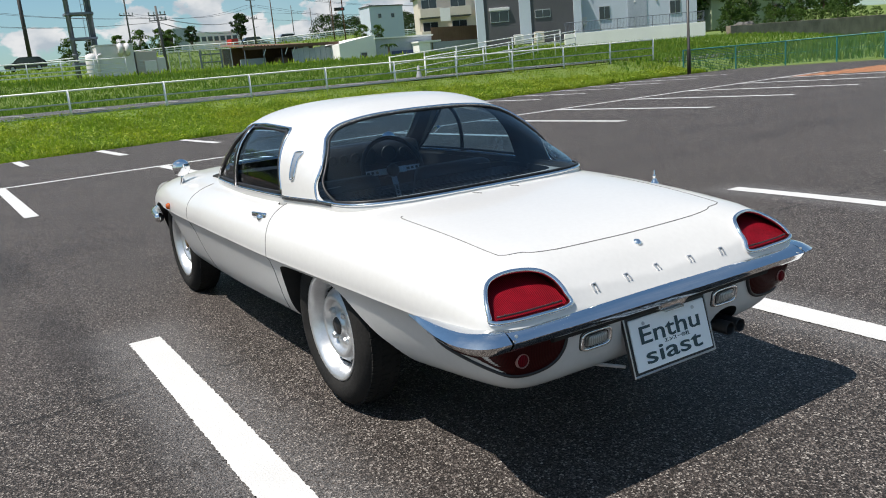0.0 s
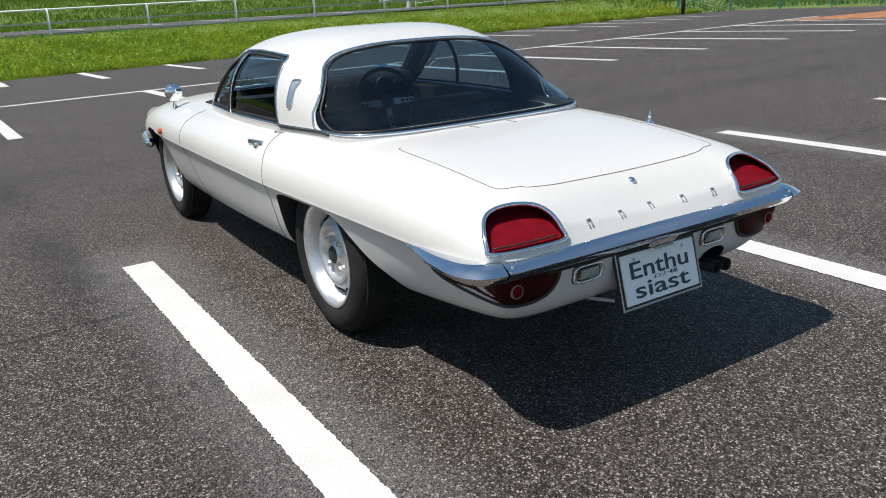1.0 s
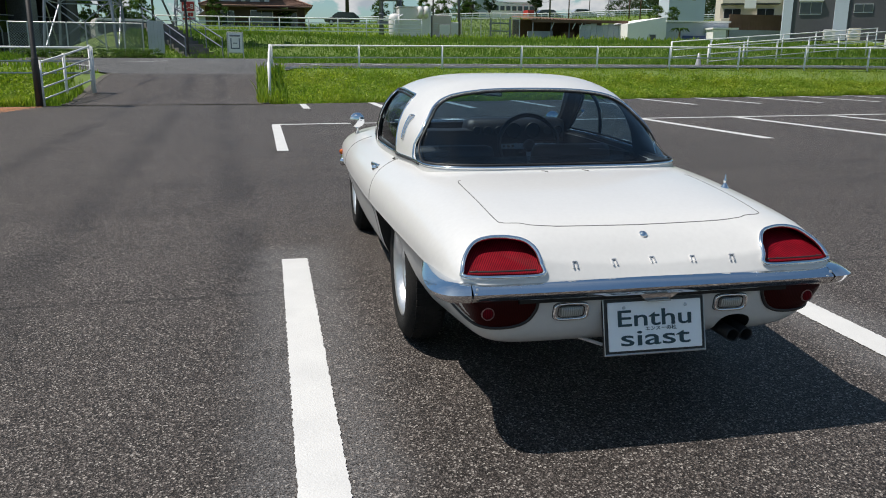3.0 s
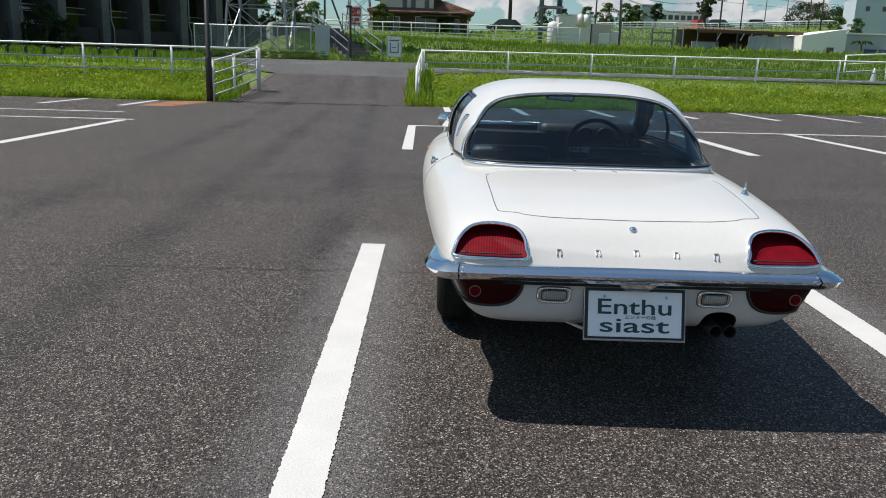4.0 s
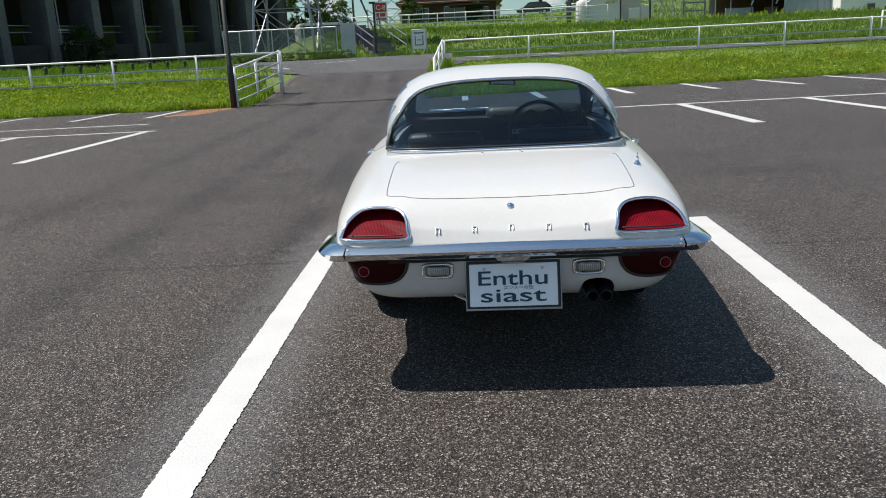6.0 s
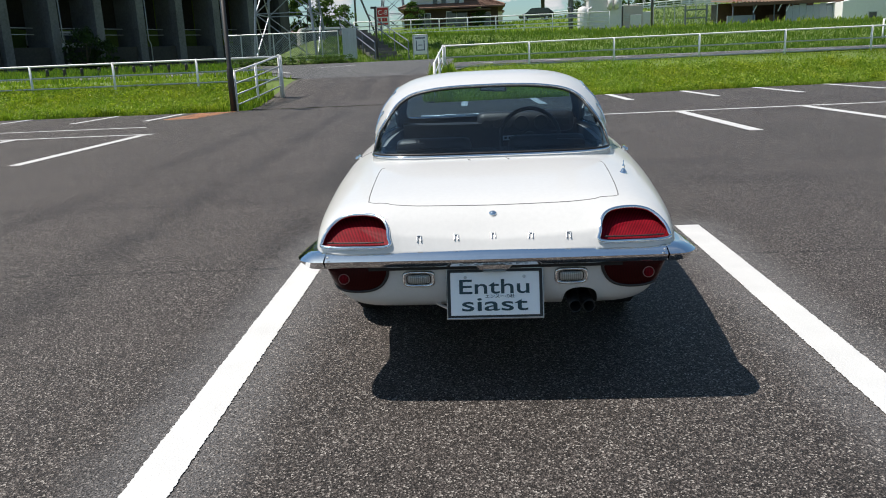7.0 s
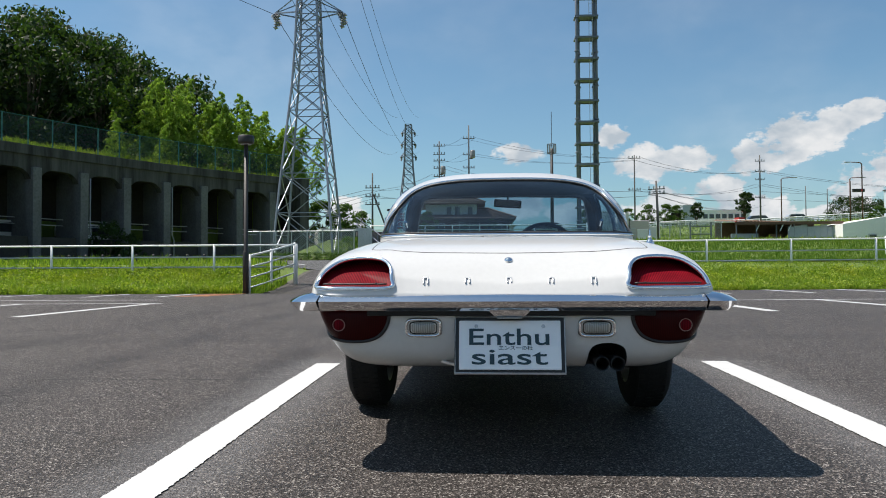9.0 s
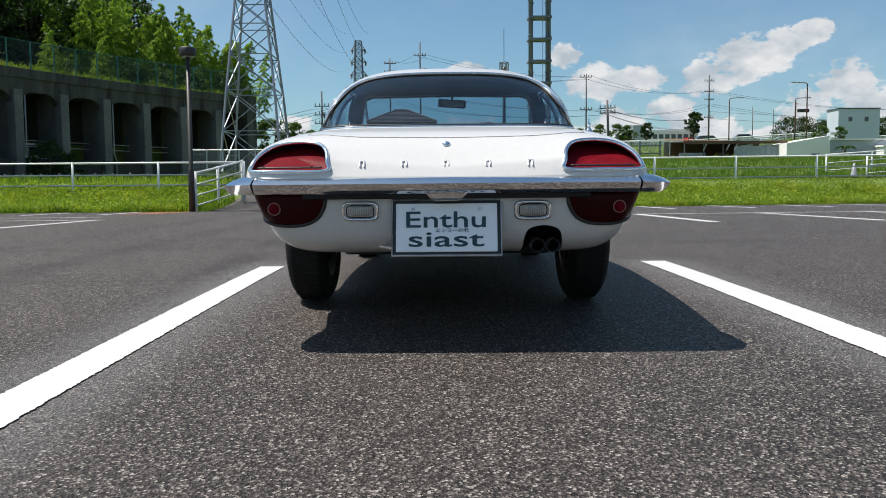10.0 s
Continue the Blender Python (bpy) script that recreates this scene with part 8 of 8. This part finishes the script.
def scatter(n, x0, x1, y_lo, y_hi, seed, bias=1.0):
    rg = np.random.default_rng(seed)
    xs = rg.uniform(x0, x1, n)
    out = []
    for x, s in zip(xs, rg.uniform(0, 1, n) ** bias):
        lo, hi = y_lo(x), y_hi(x)
        if hi <= lo:
            continue
        y = lo + (hi - lo) * s
        out.append((x, y, ground_height(x, y) - 0.05))
    return out


def leaf_cloud(centres, radii, per, size, seed, droop=0.0, long=1.0):
    """Leaf quads gathered in clumps round the given centres."""
    rg = np.random.default_rng(seed)
    c = np.repeat(np.asarray(centres, float), per, 0)
    r = np.repeat(np.asarray(radii, float), per, 0)
    n = len(c)
    d = rg.normal(size=(n, 3))
    d /= np.linalg.norm(d, axis=1)[:, None]
    p = c + d * (r * rg.uniform(0.25, 1.0, n) ** 0.5)[:, None] * np.array([1, 1, 0.75])
    u = rg.normal(size=(n, 3))
    u[:, 2] -= droop
    u /= np.linalg.norm(u, axis=1)[:, None]
    w = np.cross(u, d + rg.normal(size=(n, 3)) * 0.5)
    w /= np.linalg.norm(w, axis=1)[:, None] + 1e-9
    s = size * rg.uniform(0.6, 1.35, n)[:, None]
    a, b = u * s * long, w * s * 0.45
    v = np.stack([p - a, p + b, p + a, p - b], 1).reshape(-1, 3)
    base = np.arange(n) * 4
    return v.tolist(), np.stack([base, base + 1, base + 2, base + 3], 1).tolist()


def build_grass():
    front = lambda x: verge_front(x) + 0.02
    blades("verge_grass", scatter(74000, -1.05, 30.0, front, lambda x: 22.4, 5), 0.23, 0.016, GRASS, "tall unmown green grass on the verge", lean=0.75)
    blades("verge_back_grass", scatter(21000, -1.05, 30.0, lambda x: 22.4, lambda x: 24.2, 19), 0.12, 0.016, GRASS, "short grass beside the service road", lean=0.8)
    blades("verge_edge_grass", scatter(19000, -1.05, 30.0, front, lambda x: verge_front(x) + 0.7, 6), 0.20, 0.015, GRASS, "ragged grass along the asphalt edge", lean=0.8)
    blades("verge_grass", scatter(60000, -24.0, -6.75, front, lambda x: 20.6, 7), 0.25, 0.016, GRASS, "tall unmown green grass on the verge", lean=0.75)
    blades("verge_edge_grass", scatter(6000, -24.0, -6.6, front, lambda x: verge_front(x) + 0.5, 8), 0.24, 0.026, GRASS, "ragged grass along the asphalt edge")
    blades("ramp_weeds", scatter(1500, -1.3, -0.5, lambda x: 17.4, lambda x: 24.4, 9), 0.45, 0.035, GRASS, "weeds beside the ramp")
    blades("ramp_weeds", scatter(900, -6.75, -6.1, lambda x: 17.2, lambda x: 20.0, 10), 0.35, 0.03, GRASS, "weeds beside the ramp")
    blades("road_verge_grass", scatter(7000, -40, -6.4, lambda x: 20.2, lambda x: 24.4, 11), 0.3, 0.035, GRASS, "rough grass beside the service road")
    blades("bank_grass", scatter(115000, -8.0, 48.0, lambda x: 35.3 if x < -0.6 else 29.3, lambda x: 47.0, 12), 0.24, 0.026, BANK_GRASS, "deep green grass on the bank")
    blades("road_foot_grass", scatter(24000, -34.0, -11.0, lambda x: 29.3, lambda x: 40.0, 13), 0.30, 0.035, BANK_GRASS, "grass at the foot of the viaduct")
    blades("far_bank_grass", scatter(38000, 26.0, 75.0, lambda x: verge_front(x) + 0.15, lambda x: 45.8, 14), 0.28, 0.05, BANK_GRASS, "deep grass behind the netting fence")
    blades("side_bank_grass", scatter(16000, 34.3, 52.0, lambda x: 3.0, lambda x: 24.0, 15), 0.5, 0.05, BANK_GRASS, "deep grass behind the netting fence")
    blades("field_grass", scatter(18000, -6.0, 75.0, lambda x: 47.0, lambda x: 118.0, 16), 0.4, 0.12, GRASS, "grass on the upper land")
    for x0, x1, n, seed, hi in ((-1.0, 29.0, 3000, 41, 22.4), (-22.0, -6.8, 2600, 42, 20.4)):
        cents = [(x, y, z + 0.17 + 0.05 * math.sin(3.1 * x + 2.3 * y)) for x, y, z in scatter(n, x0, x1, front, lambda x: hi, seed)]
        v, f = leaf_cloud(cents, [0.15] * len(cents), 16, 0.030, seed, long=1.5)
        me = bpy.data.meshes.new("verge_weeds")
        me.from_pydata(v, [], f)
        tagged(part_mesh("verge_weeds", me, LEAF_WEED, None), "low leafy weeds among the verge grass", "weeds", kind="stuff")
    pl = []
    rg = np.random.default_rng(17)
    for a, b in zip(VIADUCT, VIADUCT[1:]):
        m = frame_of(a, b, 8.5)
        L = (Vector(b) - Vector(a)).length
        for _ in range(900):
            dd = rg.uniform(0.62, 3.2)
            q = m @ Vector((rg.uniform(0, L), dd, -0.02 + 0.28 * (dd - 0.6)))
            pl.append(tuple(q))
    blades("viaduct_top_grass", pl, 0.34, 0.045, GRASS, "strip of sunlit grass on top of the viaduct", seed=18)


build_grass()


def tree_meshes(seed, height, spread_r, clumps, per, leaf, material, crown_from=0.3, shape=1.0):
    """Trunk with limbs, and a crown of many leaves with gaps."""
    rr = random.Random(seed)
    bm = bmesh.new()
    top = height * 0.62
    pts = [Vector((0.12 * math.sin(k * 1.3 + seed), 0.12 * math.cos(k * 1.7 + seed), top * k / 5)) for k in range(6)]
    add_tube(bm, pts, [height * 0.022 * (1 - 0.13 * k) for k in range(6)], 8)
    cents, rads = [], []
    for k in range(clumps):
        a = rr.uniform(0, 2 * math.pi)
        t = rr.uniform(0, 1)
        z = height * (crown_from + (0.97 - crown_from) * t)
        env = spread_r * math.sin(math.pi * min(1.0, 0.16 + 0.80 * t)) ** 0.7 * shape
        rad = env * math.sqrt(rr.uniform(0.12, 1.0)) * rr.uniform(0.8, 1.15)
        c = Vector((rad * math.cos(a), rad * math.sin(a), z))
        cents.append(tuple(c))
        rads.append(spread_r * rr.uniform(0.14, 0.30))
        if k % 4 == 0:
            s = pts[min(5, 2 + k % 4)]
            mid = s.lerp(c, 0.5) + Vector((0, 0, -0.05 * height))
            add_tube(bm, [s, mid, c], [height * 0.010, height * 0.006, height * 0.002], 5)
    trunk = bpy.data.meshes.new("trunk")
    bm.to_mesh(trunk)
    bm.free()
    v, f = leaf_cloud(cents, rads, per, leaf, seed)
    crown = bpy.data.meshes.new("crown")
    crown.from_pydata(v, [], f)
    trunk.materials.append(BARK)
    crown.materials.append(material)
    return trunk, crown


def plant(name, label, category, meshes, m, group=""):
    t = thing(name, label, category, group=group, at=m)
    part_mesh("trunk", meshes[0], None, t, smooth=True)
    part_mesh("crown", meshes[1], None, t)
    return t


def bamboo_meshes(seed, height):
    """One bending culm with drooping feathery sprays."""
    rr = random.Random(seed)
    bx, by = rr.uniform(-2.6, 2.6), rr.uniform(-1.6, 0.6)
    path = [Vector((bx * (t ** 2.4), by * (t ** 2.4), height * (t - 0.06 * t**4))) for t in spread(0, 1, 12)]
    bm = bmesh.new()
    add_tube(bm, path, [0.055 * (1 - 0.85 * k / 11) for k in range(12)], 6)
    cents, rads = [], []
    for k in range(58):
        t = 0.20 + 0.80 * k / 58
        i = min(int(t * 11), 10)
        p = path[i].lerp(path[i + 1], t * 11 - i)
        a = rr.uniform(0, 2 * math.pi)
        L = (0.16 + 1.55 * (1 - t) ** 0.55) * rr.uniform(0.55, 1.15)
        for q in (0.3, 0.55, 0.8, 1.0):
            cents.append((p.x + math.cos(a) * L * q, p.y + math.sin(a) * L * q, p.z + 0.55 * L * q - 0.75 * L * q * q))
            rads.append(0.10 + 0.12 * (1 - q) + 0.06 * rr.random())
    culm = bpy.data.meshes.new("culm")
    bm.to_mesh(culm)
    bm.free()
    v, f = leaf_cloud(cents, rads, 22, 0.062, seed, droop=1.2, long=2.6)
    crown = bpy.data.meshes.new("sprays")
    crown.from_pydata(v, [], f)
    culm.materials.append(LEAF_BAMBOO)
    crown.materials.append(LEAF_BAMBOO)
    return culm, crown


def build_trees():
    kinds = [tree_meshes(11, 11.5, 5.0, 120, 46, 0.22, LEAF_DARK, 0.12), tree_meshes(12, 10.5, 4.6, 115, 46, 0.21, LEAF_DARK, 0.10), tree_meshes(13, 9.0, 4.0, 100, 46, 0.20, LEAF_DARK, 0.10)]
    rr = random.Random(5)
    spots = [(-38, 50, 2.0), (-35.2, 55, 2.6), (-41, 57, 4.5), (-37.8, 61, 5.0), (-33.0, 60, 3.4), (-43.5, 51, 3.0), (-35.0, 67, 5.0), (-46, 60, 5.5), (-40.5, 66, 6.0), (-31.5, 66, 1.0), (-33.0, 71, 2.0), (-36.6, 48.0, 0.6), (-33.6, 52.5, 0.8), (-30.6, 57.5, 1.2), (-28.4, 61.5, 0.6), (-26.6, 65.5, -1.0), (-24.0, 68.0, -2.4), (-20.5, 70.5, -3.6)]
    for i, (x, y, dz) in enumerate(spots):
        m = pose(x, y, 6.9 + dz, 0, 0, rr.uniform(0, 360)) @ Matrix.Scale(rr.uniform(0.9, 1.12), 4)
        plant("tree", "dense dark green broadleaf tree on the hill", "tree", kinds[i % 3], m, "hill trees")
    cul = [bamboo_meshes(20 + k, 9.5 + 0.6 * k) for k in range(5)]
    for i in range(64):
        s = 0.20 + 0.80 * i / 63
        u = rr.uniform(0, 1)
        x = -29.6 + 15.4 * s - 2.2 * u + rr.uniform(-0.6, 0.6)
        y = 52.5 + 15.0 * s + 1.6 * u
        k = 0.90 - 0.36 * s + rr.uniform(-0.16, 0.12)
        m = pose(x, y, 8.0 + 0.9 * u - 1.2 * s, 0, 0, rr.uniform(0, 360)) @ Matrix.Scale(k, 4)
        t = thing("bamboo", "tall yellow-green bamboo with drooping feathery tips", "bamboo", group="bamboo grove", at=m)
        c = cul[i % 5]
        part_mesh("culm", c[0], None, t)
        part_mesh("sprays", c[1], None, t)
    shrub = tree_meshes(31, 2.4, 1.15, 46, 40, 0.085, LEAF_MID, 0.05)
    big = tree_meshes(32, 4.4, 1.7, 70, 46, 0.13, LEAF_MID, 0.18)
    lone = tree_meshes(33, 4.8, 1.25, 60, 46, 0.15, LEAF_DARK, 0.42)
    # young conifers and shrubs behind the fence on the viaduct
    for i, (a, k) in enumerate(((5.12, 1.5), (5.42, 1.7), (6.35, 1.5), (6.7, 1.25), (7.3, 1.0), (7.2, 1.1), (8.1, 1.0), (8.9, 1.1), (9.8, 1.2), (5.8, 0.9))):
        j = int(a)
        p = Vector(VIADUCT[j]).lerp(Vector(VIADUCT[j + 1]), a - j)
        d = (Vector(VIADUCT[j + 1]) - Vector(VIADUCT[j])).normalized()
        q = p + Vector((-d.y, d.x)) * 2.6
        c = cul[i % 5]
        if i < 4:
            t = thing("bamboo", "young light green bamboo shoot behind the fence", "bamboo", group="bamboo grove", at=pose(q.x, q.y, 8.4, 0, 0, 50 * i) @ Matrix.Scale(0.21 * k + 0.06, 4))
            part_mesh("culm", c[0], None, t)
            part_mesh("sprays", c[1], None, t)
        else:
            plant("shrub", "mid green shrub behind the viaduct fence", "shrub", shrub, pose(q.x, q.y, 8.3, 0, 0, 40 * i) @ Matrix.Scale(k * 0.9, 4), "shrubs")
    # bushes and trees round the yard, the houses and the road
    for x, y, z, k in ((-5.0, 77.5, 4.2, 0.62), (1.6, 79.0, 4.0, 0.5), (-11.6, 63.5, 2.6, 0.9), (-10.6, 66.0, 2.6, 0.8), (-13.5, 64.0, 1.6, 1.2), (17.5, 121, 6.5, 0.9), (24.5, 121, 6.8, 0.85), (28.0, 124, 7.0, 1.0), (30.6, 122, 7.1, 0.95),
                       (33.0, 124, 7.3, 0.9), (63.5, 45.0, 2.8, 0.8), (67.0, 46.0, 2.8, 0.9), (71.0, 45.5, 2.8, 0.75), (76.0, 46.0, 2.8, 1.0), (81.0, 46.5, 2.8, 1.1), (86.0, 47.0, 2.8, 1.2), (40.5, 72.0, 4.4, 0.5), (66.0, 52.0, 2.9, 1.5), (39.4, 73.5, 4.4, 0.55)):
        plant("bush", "rounded mid green leafy bush", "bush", big, pose(x, y, z, 0, 0, 37 * x) @ Matrix.Scale(k, 4), "bushes")
    for i in range(13):
        x = 61.2 + 2.1 * i + rr.uniform(-0.5, 0.5)
        plant("shrub", "leafy garden shrub behind the retaining wall", "shrub", shrub, pose(x, 43.9 + rr.uniform(0, 0.9), 2.3, 0, 0, 71 * i) @ Matrix.Scale(rr.uniform(0.5, 0.85), 4), "shrubs")
    for x, y, z, k in ((37.0, 104, 6.6, 1.0), (35.2, 121, 7.4, 0.85), (20.6, 121, 6.6, 0.75)):
        plant("tree", "small roadside tree with a clipped crown", "tree", lone, pose(x, y, z, 0, 0, 50 * x) @ Matrix.Scale(k, 4), "roadside trees")
    for i in range(14):
        x = 66 + 5.0 * i
        plant("tree", "dark tree in a far wood", "tree", kinds[i % 3], pose(x, 138 + 4 * (i % 3), 6.5, 0, 0, 60 * i) @ Matrix.Scale(0.62 + 0.1 * (i % 3), 4), "far wood")
    # same shrub in dark leaves, which put the viaduct's shade into their colour
    shaded_shrub = tree_meshes(34, 2.4, 1.15, 46, 40, 0.085, LEAF_DARK, 0.05)
    for x, y, z, k in ((-24.3, 46.2, 1.0, 1.25), (-23.5, 47.3, 1.0, 0.95)):
        plant("shrub", "shrub at the foot of the viaduct, leaves darkened for its shade", "shrub", shaded_shrub, pose(x, y, z) @ Matrix.Scale(k, 4), "shrubs")
    for k in range(10):
        plant("hedge", "low clipped hedge along the road", "hedge", shrub, pose(-11.5 + 0.62 * k, 34.9, 1.1, 0, 0, 47 * k) @ Matrix.Diagonal((0.5, 0.5, 0.22, 1)), "hedge plants")
    p = thing("palm", "small palm beside the workshop", "palm", at=pose(32.9, 56.8, 2.7))
    part("trunk", lathe([(0.0, -0.1), (0.10, -0.1), (0.08, 0.9), (0.0, 0.95)], 8), BARK, p)
    for k in range(9):
        a = 2 * math.pi * k / 9
        bm = bmesh.new()
        c, s = math.cos(a), math.sin(a)
        pts = [(0, 0, 0.9), (0.3 * c, 0.3 * s, 1.15), (0.6 * c, 0.6 * s, 1.1), (0.85 * c, 0.85 * s, 0.85)]
        add_tube(bm, pts, [0.03, 0.07, 0.06, 0.01], 4)
        part("frond", bm, LEAF_MID, p)


build_trees()
